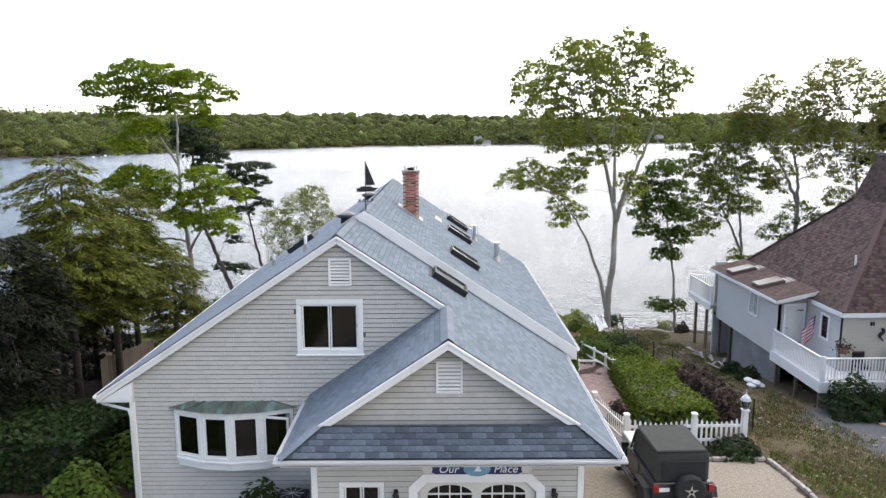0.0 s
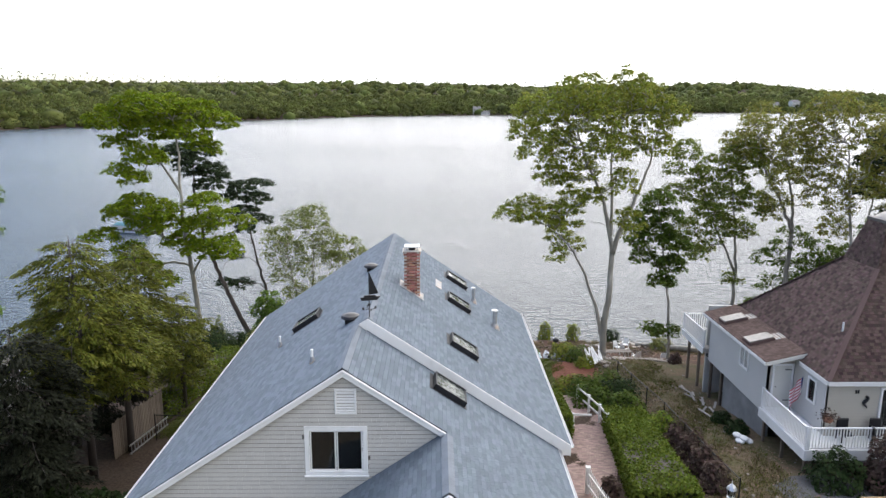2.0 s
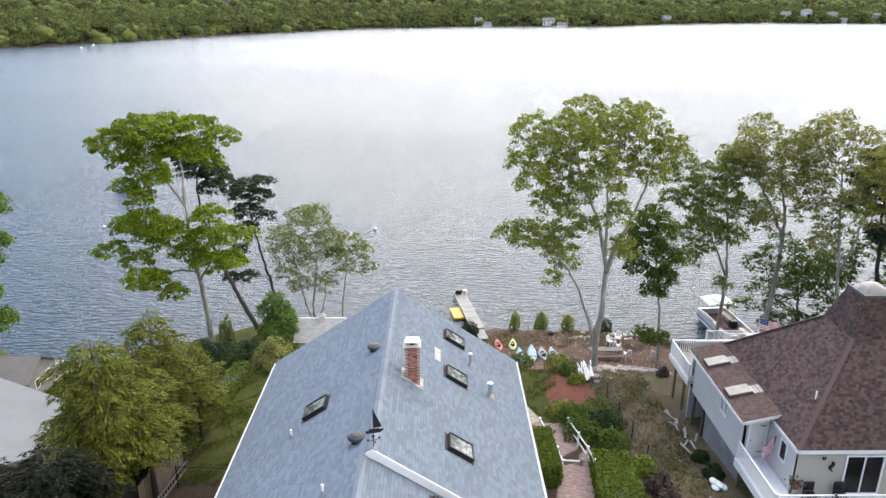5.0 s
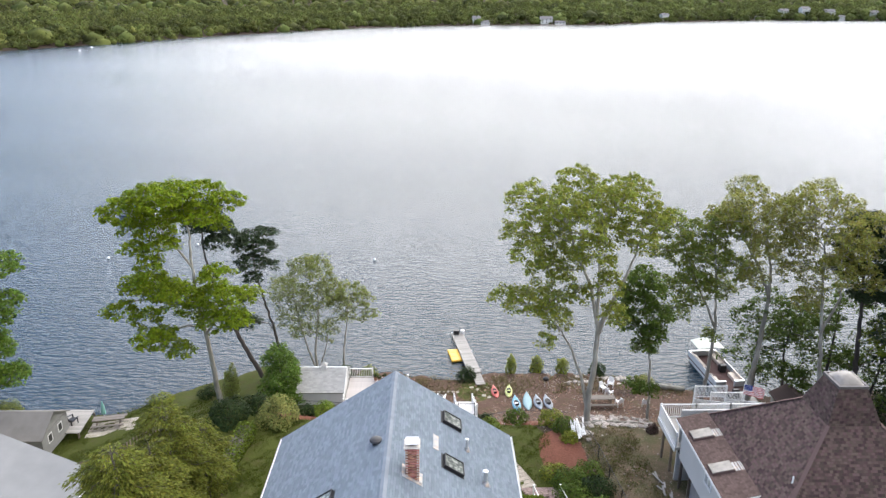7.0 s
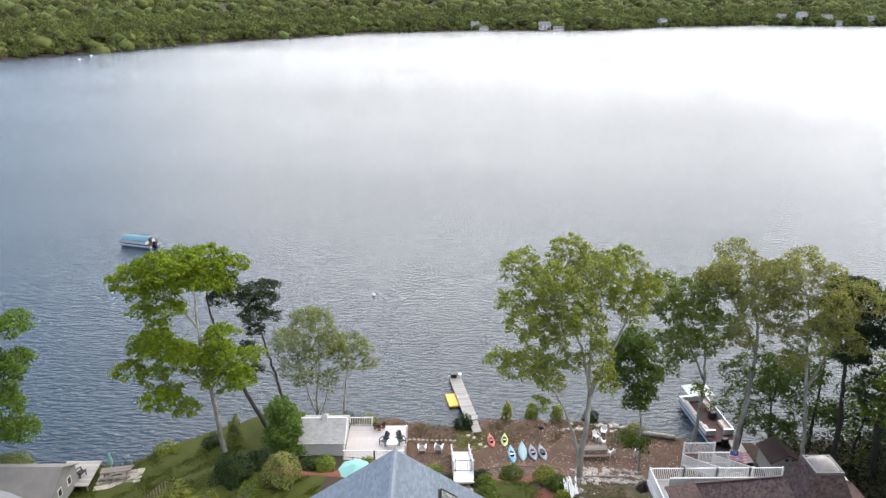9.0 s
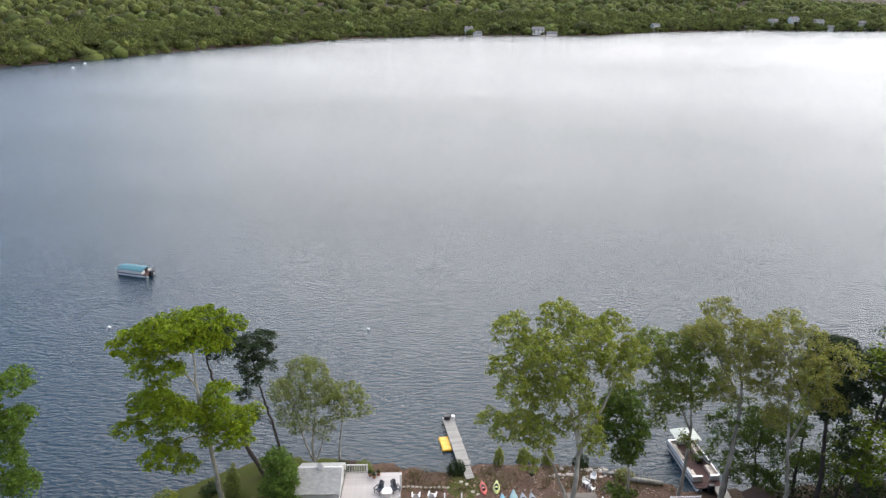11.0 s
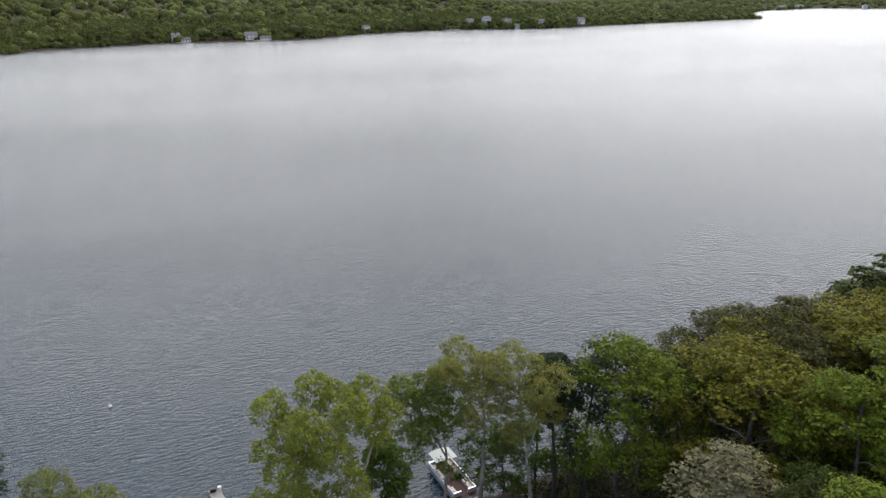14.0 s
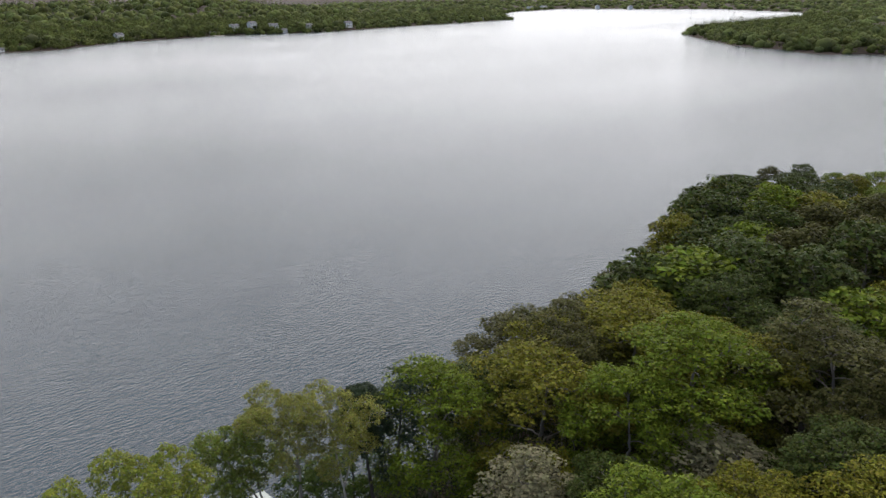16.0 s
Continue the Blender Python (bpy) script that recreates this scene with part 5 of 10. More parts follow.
S_RING = [(HIP_L, SKIRT_Y - 0.2, SKIRT_Z), (HIP_R, SKIRT_Y - 0.2, SKIRT_Z), (EAVE_F, G_EAVE, EAVE_Z), (G_LEFT, G_EAVE, EAVE_Z)]
decks = {}
for key, ring in (("l", L_RING), ("r", R_RING), ("f", F_RING), ("gl", GL_RING), ("s", S_RING)):
    decks[key], _ = roof_plane("roof", ring, 0.10 if key == "s" else 0.16)


def white(name, geo, parent=house, bevel=0.008, label=""):
    return geo.ob(name, M_WHITE, parent, label, bevel)


def rake(p, q, deep=0.2, y_out=0.03, drop=0.02):
    """A fascia board below the roof's edge from p to q."""
    p, q = Vector(p) - UP * (deep / 2 + drop), Vector(q) - UP * (deep / 2 + drop)
    d = (q - p).normalized()
    ring = [p - UP * deep / 2, q - UP * deep / 2, q + UP * deep / 2, p + UP * deep / 2]
    return white("rake_board", Geo().prism([v - Vector((0, y_out, 0)) for v in ring], (0, y_out + 0.005, 0)))


rake((EAVE_L, FRONT, left_z(EAVE_L)), (LOW_X, FRONT, LOW_Z))
rake((LOW_X, FRONT, LOW_Z), (G_RIDGE_X - 0.02, FRONT, G_RIDGE_Z + 0.01))
rake((EAVE_L, FRONT - 0.03, left_z(EAVE_L)), (LOW_X, FRONT - 0.03, LOW_Z), 0.07)
rake((LOW_X, FRONT - 0.03, LOW_Z), (G_RIDGE_X - 0.02, FRONT - 0.03, G_RIDGE_Z + 0.01), 0.07)
rake((RIDGE_X, MID, RIDGE_Z), (EAVE_R, MID, right_z(EAVE_R)), 0.38, 0.05, 0.0)
rake((LOW_X - 0.02, MID, left_z(LOW_X - 0.02)), (RIDGE_X, MID, RIDGE_Z), 0.38, 0.05, 0.0)
rake((HIP_L - 0.12, G_FRONT, SKIRT_Z - 0.06), (G_RIDGE_X, G_FRONT, G_RIDGE_Z))
rake((G_RIDGE_X, G_FRONT, G_RIDGE_Z), (HIP_R + 0.12, G_FRONT, SKIRT_Z - 0.06))
rake((HIP_L - 0.12, G_FRONT - 0.03, SKIRT_Z - 0.06), (G_RIDGE_X, G_FRONT - 0.03, G_RIDGE_Z), 0.07)
rake((G_RIDGE_X, G_FRONT - 0.03, G_RIDGE_Z), (HIP_R + 0.12, G_FRONT - 0.03, SKIRT_Z - 0.06), 0.07)
rake((EAVE_L, BACK + 0.03, left_z(EAVE_L)), (RIDGE_X, BACK + 0.03, RIDGE_Z))
rake((RIDGE_X, BACK + 0.03, RIDGE_Z), (EAVE_R, BACK + 0.03, right_z(EAVE_R)))


def gutter(p, q, out):
    """A white trough under an eave."""
    p, q, out = Vector(p), Vector(q), Vector(out)
    sec = [(0, 0), (0, -0.06), (0.03, -0.075), (0.08, -0.075), (0.1, -0.03), (0.105, 0.0), (0.09, 0.0), (0.085, -0.03), (0.07, -0.06), (0.03, -0.06), (0.015, -0.05), (0.015, 0)]
    ring = [p + out * a + UP * b for a, b in sec]
    return Geo().prism(ring, q - p).ob("gutter", M_ALU, house, "white aluminium gutter")


gutter((EAVE_L, FRONT, left_z(EAVE_L) - 0.03), (EAVE_L, BACK, left_z(EAVE_L) - 0.03), (-1, 0, 0))
gutter((EAVE_R, MID, right_z(EAVE_R) - 0.03), (EAVE_R, BACK, right_z(EAVE_R) - 0.03), (1, 0, 0))
gutter((EAVE_F, G_EAVE, EAVE_Z - 0.03), (EAVE_F, MID, EAVE_Z - 0.03), (1, 0, 0))
gutter((G_LEFT, G_EAVE, EAVE_Z - 0.03), (G_LEFT, 17.1, EAVE_Z - 0.03), (-1, 0, 0))
gutter((G_LEFT - 0.1, G_EAVE, EAVE_Z - 0.03), (EAVE_F + 0.1, G_EAVE, EAVE_Z - 0.03), (0, -1, 0))
# soffits close the eaves
WALL_L, WALL_R, WALL_RF = -8.1, 3.45, 3.05
WALL_F, WALL_G, WALL_B, WALL_GL = 17.4, 14.65, 34.6, -2.95
SILL = EAVE_Z - 0.18
white("soffit", Geo().box((EAVE_L + 0.02, FRONT, left_z(EAVE_L) - 0.2), (WALL_L, BACK, left_z(EAVE_L) - 0.165)))
white("soffit", Geo().box((WALL_R, MID, right_z(EAVE_R) - 0.2), (EAVE_R - 0.02, BACK, right_z(EAVE_R) - 0.165)))
white("soffit", Geo().box((WALL_RF, G_EAVE + 0.02, SILL - 0.02), (EAVE_F - 0.02, MID, SILL)))
white("soffit", Geo().box((G_LEFT + 0.02, G_EAVE + 0.02, SILL - 0.02), (WALL_RF, WALL_G, SILL)))
white("soffit", Geo().box((G_LEFT + 0.02, WALL_G, SILL - 0.02), (WALL_GL, 17.38, SILL)))
white("soffit", Geo().prism([(EAVE_L + 0.03, FRONT, left_z(EAVE_L) - 0.19), (WALL_L + 0.1, FRONT, left_z(EAVE_L) - 0.19), (WALL_L + 0.1, FRONT, left_z(WALL_L) - 0.19)], (0, 0.3, 0)))
white("soffit", Geo().prism([(EAVE_R - 0.03, MID - 0.02, right_z(EAVE_R) - 0.36), (WALL_R - 0.1, MID - 0.02, right_z(EAVE_R) - 0.36), (WALL_R - 0.1, MID - 0.02, right_z(WALL_R) - 0.36)], (0, 0.3, 0)))

# walls
T = 0.16
base_z = -0.6
WIN = (-3.74, -2.06, 4.20, 5.64)
BAY = (-6.85, -4.05, 1.52, 2.74)
hole = lambda a, y: [(a[0], y, a[2]), (a[1], y, a[2]), (a[1], y, a[3]), (a[0], y, a[3])]
inset = lambda a, k: (a[0] + k, a[1] - k, a[2] + k, a[3] - k)
front_ring = [(WALL_L, WALL_F, base_z), (G_RIDGE_X + 0.6, WALL_F, base_z), (G_RIDGE_X + 0.6, WALL_F, low_z(G_RIDGE_X + 0.6) - 0.17), (LOW_X, WALL_F, LOW_Z - 0.17), (WALL_L, WALL_F, left_z(WALL_L) - 0.17)]
wall_front = part("wall", slab(front_ring, [hole(inset(WIN, 0.07), WALL_F), hole(inset(BAY, 0.07), WALL_F)], (0, T, 0)), M_WALL, house, "grey cedar shingled gable wall")
DOOR = (-0.62, 2.02, -0.02, 2.12)
GWIN = (-2.36, -1.36, 1.15, 2.14)
g_ring = [(WALL_GL, WALL_G, base_z), (WALL_RF, WALL_G, base_z), (WALL_RF, WALL_G, SILL), (HIP_R, WALL_G, SKIRT_Z - 0.05), (G_RIDGE_X, WALL_G, G_RIDGE_Z - 0.17), (HIP_L, WALL_G, SKIRT_Z - 0.05), (WALL_GL, WALL_G, SILL)]
wall_garage = part("wall", slab(g_ring, [hole(inset(DOOR, 0.0), WALL_G), hole(inset(GWIN, 0.07), WALL_G)], (0, T, 0)), M_WALL, house, "grey cedar shingled garage wall")
for name, a, b in (("wall", (WALL_L, WALL_F + T, -2.6), (WALL_L + T, WALL_B, left_z(WALL_L) - 0.2)), ("wall", (WALL_R - T, MID + 0.3, -2.6), (WALL_R, WALL_B, right_z(WALL_R) - 0.2)),
                   ("wall", (WALL_RF - T, WALL_G + T, base_z - 0.6), (WALL_RF, MID + 0.3, SILL)), ("wall", (WALL_GL, WALL_G + T, base_z), (WALL_GL + T, WALL_F, SILL))):
    w = Geo().box(a, b).ob(name, M_WALL, house, "grey cedar shingled side wall")
    side = 1 if a[0] > -1 else -1
    x = b[0] if side > 0 else a[0]
    n = (b[1] - a[1])
    ring = [(0, 0), (n, 0), (n, b[2] - a[2]), (0, b[2] - a[2])]
    clad(w, (x + side * 0.004, a[1] if side > 0 else b[1], a[2]), (0, side, 0), UP, ring, 0.127, 0.2, 0.4, 60 + int(a[1]), 0.012, M_SIDING, "siding_shingle")
back_ring = [(WALL_L, WALL_B, -3.2), (WALL_R, WALL_B, -3.2), (WALL_R, WALL_B, right_z(WALL_R) - 0.17), (RIDGE_X, WALL_B, RIDGE_Z - 0.17), (WALL_L, WALL_B, left_z(WALL_L) - 0.17)]
part("wall", slab(back_ring, [], (0, -T, 0)), M_SIDING, house, "grey rear gable wall")
# the wall between the two roof levels
Geo().prism([(LOW_X, MID + 0.3, LOW_Z - 0.6), (WALL_R, MID + 0.3, low_z(WALL_R) - 0.6), (WALL_R, MID + 0.3, right_z(WALL_R) - 0.17), (RIDGE_X, MID + 0.3, RIDGE_Z - 0.17)], (0, T, 0)).ob("wall", M_SIDING, house)
Geo().box((WALL_L + T, WALL_F + T, 0.0), (WALL_R - T, WALL_B - T, 0.05)).ob("floor", M_DARK, house, "dark interior floor")
Geo().box((WALL_L + T, WALL_F + T, 3.0), (WALL_R - T, WALL_B - T, 3.06)).ob("upper_floor", M_DARK, house, "dark upper floor")
Geo().box((WALL_GL + T, 17.3, 0), (WALL_RF - T, 17.38, 3.0)).ob("inner_wall", M_DARK, house)

# corner boards and downpipe
white("corner_board", Geo().box((WALL_L - 0.02, WALL_F - 0.045, base_z), (WALL_L + 0.12, WALL_F + 0.1, left_z(EAVE_L) - 0.2)))
white("corner_board", Geo().box((WALL_GL - 0.03, WALL_G - 0.045, base_z), (WALL_GL + 0.11, WALL_G + 0.1, SILL - 0.02)))
white("corner_board", Geo().box((WALL_RF - 0.11, WALL_G - 0.045, base_z), (WALL_RF + 0.03, WALL_G + 0.1, SILL - 0.02)))
white("corner_board", Geo().box((WALL_R - 0.1, MID + 0.24, -1.6), (WALL_R + 0.03, MID + 0.36, right_z(EAVE_R) - 0.2)))
Geo().tube([(EAVE_L - 0.05, FRONT + 0.1, left_z(EAVE_L) - 0.15), (EAVE_L + 0.1, FRONT + 0.15, left_z(EAVE_L) - 0.28), (WALL_L - 0.05, WALL_F - 0.06, left_z(EAVE_L) - 0.42), (WALL_L + 0.02, WALL_F - 0.09, left_z(EAVE_L) - 0.6), (WALL_L + 0.02, WALL_F - 0.09, -0.2)],
           [0.04] * 5, 8).ob("downpipe", M_ALU, house, "white downpipe")


def framed_window(name, a, y, lights, board=0.10, blind=None, label="white-framed window"):
    """A window in a wall that faces the street."""
    w = new(name)
    w.parent = house
    w["label"] = label
    x0, x1, z0, z1 = a
    for s in (((x0, z0), (x1, z0 + board)), ((x0, z1 - board), (x1, z1)), ((x0, z0 + board), (x0 + board, z1 - board)), ((x1 - board, z0 + board), (x1, z1 - board))):
        Geo().box((s[0][0], y - 0.045, s[0][1]), (s[1][0], y + 0.03, s[1][1])).ob("frame", M_WHITE, w, bevel=0.006)
    Geo().box((x0 - 0.03, y - 0.07, z0 - 0.03), (x1 + 0.03, y + 0.02, z0 + 0.015)).ob("sill", M_WHITE, w, bevel=0.006)
    n = lights
    inner0, inner1 = x0 + board, x1 - board
    step = (inner1 - inner0) / n
    for i in range(n):
        l, r_ = inner0 + i * step, inner0 + (i + 1) * step
        b, e = 0.045, 0.012
        g = Geo()
        g.box((l + e, y + 0.0, z0 + board), (l + b, y + 0.05, z1 - board)).box((r_ - b, y, z0 + board), (r_ - e, y + 0.05, z1 - board))
        g.box((l + b, y, z0 + board), (r_ - b, y + 0.05, z0 + board + b)).box((l + b, y, z1 - board - b), (r_ - b, y + 0.05, z1 - board))
        g.ob("sash", M_WHITE, w)
        pane = Geo().box((l + b, y + 0.02, z0 + board + b), (r_ - b, y + 0.026, z1 - board - b)).ob("pane", M_GLASS, w)
        pane.visible_shadow = False
        if blind:
            slat = Geo().box((0, 0, 0), (r_ - l - 2 * b, 0.03, 0.004), Matrix.Rotation(radians(50), 4, "X"))
            me = mesh_of("blind_slat", slat.v, slat.f)
            me.materials.append(blind)
            z = z0 + board + b + 0.02
            while z < z1 - board - b:
                put("blind_slat", me, None, w, m=Matrix.Translation((l + b, y + 0.08, z)))
                z += 0.042
    return w


M_BLIND = material("dark_brown_blind", (0.035, 0.026, 0.022), 0.6, vary=0.2, scale=5)
framed_window("window", WIN, WALL_F, 2, 0.13, M_BLIND, "white double window with dark blinds")
framed_window("window", GWIN, WALL_G, 2, 0.1, None, "white double garage window")


def louvre(a, y):
    v = new("gable_vent")
    v.parent = house
    v["label"] = "white louvred gable vent"
    x0, x1, z0, z1 = a
    for s in (((x0, z0), (x1, z0 + 0.05)), ((x0, z1 - 0.05), (x1, z1)), ((x0, z0 + 0.05), (x0 + 0.05, z1 - 0.05)), ((x1 - 0.05, z0 + 0.05), (x1, z1 - 0.05))):
        Geo().box((s[0][0], y - 0.05, s[0][1]), (s[1][0], y + 0.02, s[1][1])).ob("frame", M_WHITE, v, bevel=0.005)
    # dark sheet painted for the unlit opening behind the slats
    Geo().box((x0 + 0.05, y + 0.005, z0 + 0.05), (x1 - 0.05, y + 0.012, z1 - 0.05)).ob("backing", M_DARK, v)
    n = 7
    for i in range(n):
        z = z0 + 0.06 + (z1 - z0 - 0.12) * (i + 0.5) / n
        m = Matrix.Translation((x0 + 0.05, y - 0.012, z)) @ Matrix.Rotation(radians(38), 4, "X")
        Geo().box((0, -0.036, -0.006), (x1 - x0 - 0.1, 0.036, 0.006), m).ob("slat", M_WHITE, v)


louvre((-2.90, -2.33, 5.99, 6.69), WALL_F - 0.01)
louvre((-0.20, 0.38, 4.20, 4.92), WALL_G - 0.01)

# shingles on the walls
flat = lambda ring: [(p[0], p[2]) for p in ring]
clad(wall_front, (0, WALL_F - 0.004, 0), (1, 0, 0), UP, flat(front_ring), 0.122, 0.19, 0.45, 71, 0.024, M_SIDING, "siding_shingle", holes=(inset(WIN, 0.06), inset(BAY, 0.06)))
clad(wall_garage, (0, WALL_G - 0.004, 0), (1, 0, 0), UP, flat(g_ring), 0.13, 0.20, 0.0, 72, 0.024, M_SIDING_PIECE, "siding_shingle", pick=lambda u, w: w > SKIRT_Z - 0.2, holes=(DOOR, inset(GWIN, 0.04)))

# shingles on the roofs
shingle_plane(decks["l"], L_RING, (EAVE_L, FRONT, left_z(EAVE_L)), (0, 1, 0), 81)
shingle_plane(decks["r"], R_RING, (EAVE_R, MID, right_z(EAVE_R)), (0, 1, 0), 82)
shingle_plane(decks["f"], F_RING, (EAVE_F, G_EAVE, EAVE_Z), (0, 1, 0), 83)
shingle_plane(decks["gl"], GL_RING, (G_LEFT, G_EAVE, EAVE_Z), (0, 1, 0), 84)
# the front skirt takes the tabs that have its shade in their colour
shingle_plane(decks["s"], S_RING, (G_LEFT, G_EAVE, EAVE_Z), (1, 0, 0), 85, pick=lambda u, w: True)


def caps(p, q, wide=0.15, step=0.2, tilt=PITCH):
    """Bent cap shingles along a ridge or hip."""
    p, q = Vector(p), Vector(q)
    d = (q - p).normalized()
    side = d.cross(UP).normalized()
    n = int((q - p).length / step)
    g = Geo()
    for i in range(n):
        a, b = p + d * (i * step), p + d * ((i + 1.25) * step)
        lift = UP * 0.008
        drop = UP * (wide * tilt * 0.97)
        g.add([a - side * wide - drop + lift, a + lift, a + side * wide - drop + lift, b - side * wide - drop, b, b + side * wide - drop,
               a - side * wide - drop, a + side * wide - drop],
              [(0, 1, 4, 3), (1, 2, 5, 4), (6, 1, 0), (1, 7, 2)])
    ob = put("ridge_caps", mesh_of("ridge_caps", g.v, g.f), M_RIDGE, house, "grey ridge cap shingles")
    return tagged(ob, kind="stuff")


caps((RIDGE_X, MID - 0.02, RIDGE_Z + 0.03), (RIDGE_X, BACK, RIDGE_Z + 0.03))
caps((LOW_X, FRONT, LOW_Z + 0.03), (LOW_X, MID, LOW_Z + 0.03))
caps((G_RIDGE_X, G_FRONT, G_RIDGE_Z + 0.03), (G_RIDGE_X, 17.3, G_RIDGE_Z + 0.03))
caps((EAVE_F, G_EAVE, EAVE_Z + 0.03), (HIP_R, SKIRT_Y - 0.2, SKIRT_Z + 0.03), 0.13, 0.17, 0.3)
caps((G_LEFT, G_EAVE, EAVE_Z + 0.03), (HIP_L, SKIRT_Y - 0.2, SKIRT_Z + 0.03), 0.13, 0.17, 0.3)

# ---- fittings of the grey house ----
def on_roof(side, x, y):
    z = {"l": left_z, "r": right_z, "f": low_z}[side](x)
    lean = math.atan(PITCH) * (1 if side != "l" else -1)
    return Matrix.Translation((x, y, z)) @ Matrix.Rotation(lean, 4, "Y")


def skylight(side, x, y, w=1.12, l=1.0, open_a=0.0, label="roof skylight with black frame"):
    s = new("skylight")
    s.parent, s["label"] = house, label
    s.matrix_basis = on_roof(side, x, y)
    t = 0.06
    for a, b in (((-w / 2, -l / 2, 0), (-w / 2 + t, l / 2, 0.19)), ((w / 2 - t, -l / 2, 0), (w / 2, l / 2, 0.19)), ((-w / 2 + t, -l / 2, 0), (w / 2 - t, -l / 2 + t, 0.19)), ((-w / 2 + t, l / 2 - t, 0), (w / 2 - t, l / 2, 0.19))):
        Geo().box(a, b).ob("frame", M_BLACK, s, bevel=0.01)
    Geo().box((-w / 2 - 0.12, -l / 2 - 0.06, 0.005), (w / 2 + 0.08, l / 2 + 0.06, 0.022)).ob("flashing", M_BLACK, s)
    Geo().box((-w / 2 + t, -l / 2 + t, 0.13), (w / 2 - t, l / 2 - t, 0.15)).ob("pane", M_SKYPANE, s)
    return s


# the paler mottle is a reflection of the sky painted into the pane
M_SKYPANE = material("dusty_skylight_glass", (0.06, 0.07, 0.065), 0.1, vary=0.4, scale=3, second=(0.16, 0.17, 0.15), second_at=(0.48, 0.62), second_scale=6)
skylight("r", 0.68, 33.0)
skylight("r", 0.68, 29.2)
skylight("r", 0.70, 23.75)
skylight("f", 0.13, 20.05)
skylight("l", -5.2, 26.4)
Geo().box((-0.16, -0.6, 0.012), (0.16, 0.6, 0.03), on_roof("r", -0.15, 30.4)).ob("roof_patch", M_LEAD, house, "dull metal roof flashing")


def vent_pipe(side, x, y, tall, rad, mat, capped, label):
    p = new("vent_pipe")
    p.parent, p["label"] = house, label
    z = {"l": left_z, "r": right_z, "f": low_z}[side](x)
    p.matrix_basis = Matrix.Translation((x, y, z))
    Geo().tube([(0, 0, -0.1), (0, 0, tall)], [rad, rad], 14).ob("pipe", mat, p, smooth=False)
    Geo().tube([(0, 0, -0.12), (0, 0, 0.1), (0, 0, 0.2)], [rad * 2.4, rad * 1.7, rad * 1.02], 14).ob("collar", M_LEAD, p)
    if capped:
        Geo().tube([(0, 0, tall + 0.02), (0, 0, tall + 0.06), (0, 0, tall + 0.1)], [rad * 1.5, rad * 1.5, rad * 0.6], 14).ob("cap", mat, p)


vent_pipe("r", 1.45, 31.2, 0.62, 0.075, M_STEEL, True, "steel flue with cap")
vent_pipe("r", 2.28, 29.2, 0.72, 0.10, M_STEEL, True, "wide steel flue with cap")
vent_pipe("l", -6.05, 25.1, 0.42, 0.045, M_WHITE, False, "white plastic vent pipe")
vent_pipe("l", -3.9, 19.8, 0.42, 0.045, M_WHITE, False, "white plastic vent pipe")
for x, y in ((-3.0, 22.0), (-2.95, 28.9)):
    v = new("roof_fan")
    v.parent, v["label"] = house, "dark round attic fan"
    v.matrix_basis = Matrix.Translation((x, y, left_z(x)))
    Geo().tube([(0, 0, -0.15), (0, 0, 0.12)], [0.2, 0.2], 16).ob("base", M_BLACK, v)
    Geo().lathe([(0.30, 0.1), (0.33, 0.13), (0.28, 0.2), (0.12, 0.26), (0.01, 0.27)], sides=18).ob("hood", M_BLACK, v, "weathered dark hood")

# the brick chimney, laid brick by brick
chimney = new("chimney")
chimney.parent, chimney["label"] = house, "red brick chimney with white cap"
CX, CY, CW, CD = -1.18, 27.0, 0.60, 0.62
C_TOP = 8.33
Geo().box((CX - CW / 2 + 0.012, CY - CD / 2 + 0.012, 5.6), (CX + CW / 2 - 0.012, CY + CD / 2 - 0.012, C_TOP - 0.01)).ob("mortar_core", M_MORTAR, chimney)
g = Geo().box((0, 0, 0), (0.193, 0.09, 0.057))
brick_mesh = mesh_of("brick", g.v, g.f)
brick_mesh.materials.append(M_BRICK)
z, row = 6.02, 0
while z < C_TOP - 0.05:
    out = 0.025 if z > C_TOP - 0.15 else 0.0
    for side in range(4):
        for i in range(3):
            o = -CW / 2 + 0.004 + 0.2 * i + (0.1 if row % 2 and i < 2 else 0)
            if row % 2 and i == 2:
                continue
            m = Matrix.Translation((CX, CY, z)) @ Matrix.Rotation(side * math.pi / 2, 4, "Z") @ Matrix.Translation((o, -CD / 2 - out, 0))
            if side in (1, 3):
                m = Matrix.Translation((CX, CY, z)) @ Matrix.Rotation(side * math.pi / 2, 4, "Z") @ Matrix.Translation((o, -CW / 2 - out, 0))
            put("brick", brick_mesh, None, chimney, m=m)
    z, row = z + 0.068, row + 1
Geo().box((CX - 0.36, CY - 0.37, C_TOP), (CX + 0.36, CY + 0.37, C_TOP + 0.03)).ob("crown", M_MORTAR, chimney)
for dx in (-0.22, 0.22):
    for dy in (-0.22, 0.22):
        Geo().box((CX + dx - 0.012, CY + dy - 0.012, C_TOP + 0.03), (CX + dx + 0.012, CY + dy + 0.012, C_TOP + 0.17)).ob("cap_leg", M_STEEL, chimney)
Geo().box((CX - 0.29, CY - 0.29, C_TOP + 0.17), (CX + 0.29, CY + 0.29, C_TOP + 0.2)).ob("cap", M_ALU, chimney, "white metal chimney cap", 0.008)
Geo().tube([(CX, CY, C_TOP + 0.03), (CX, CY, C_TOP + 0.13)], [0.13, 0.13], 12).ob("flue", M_BLACK, chimney)
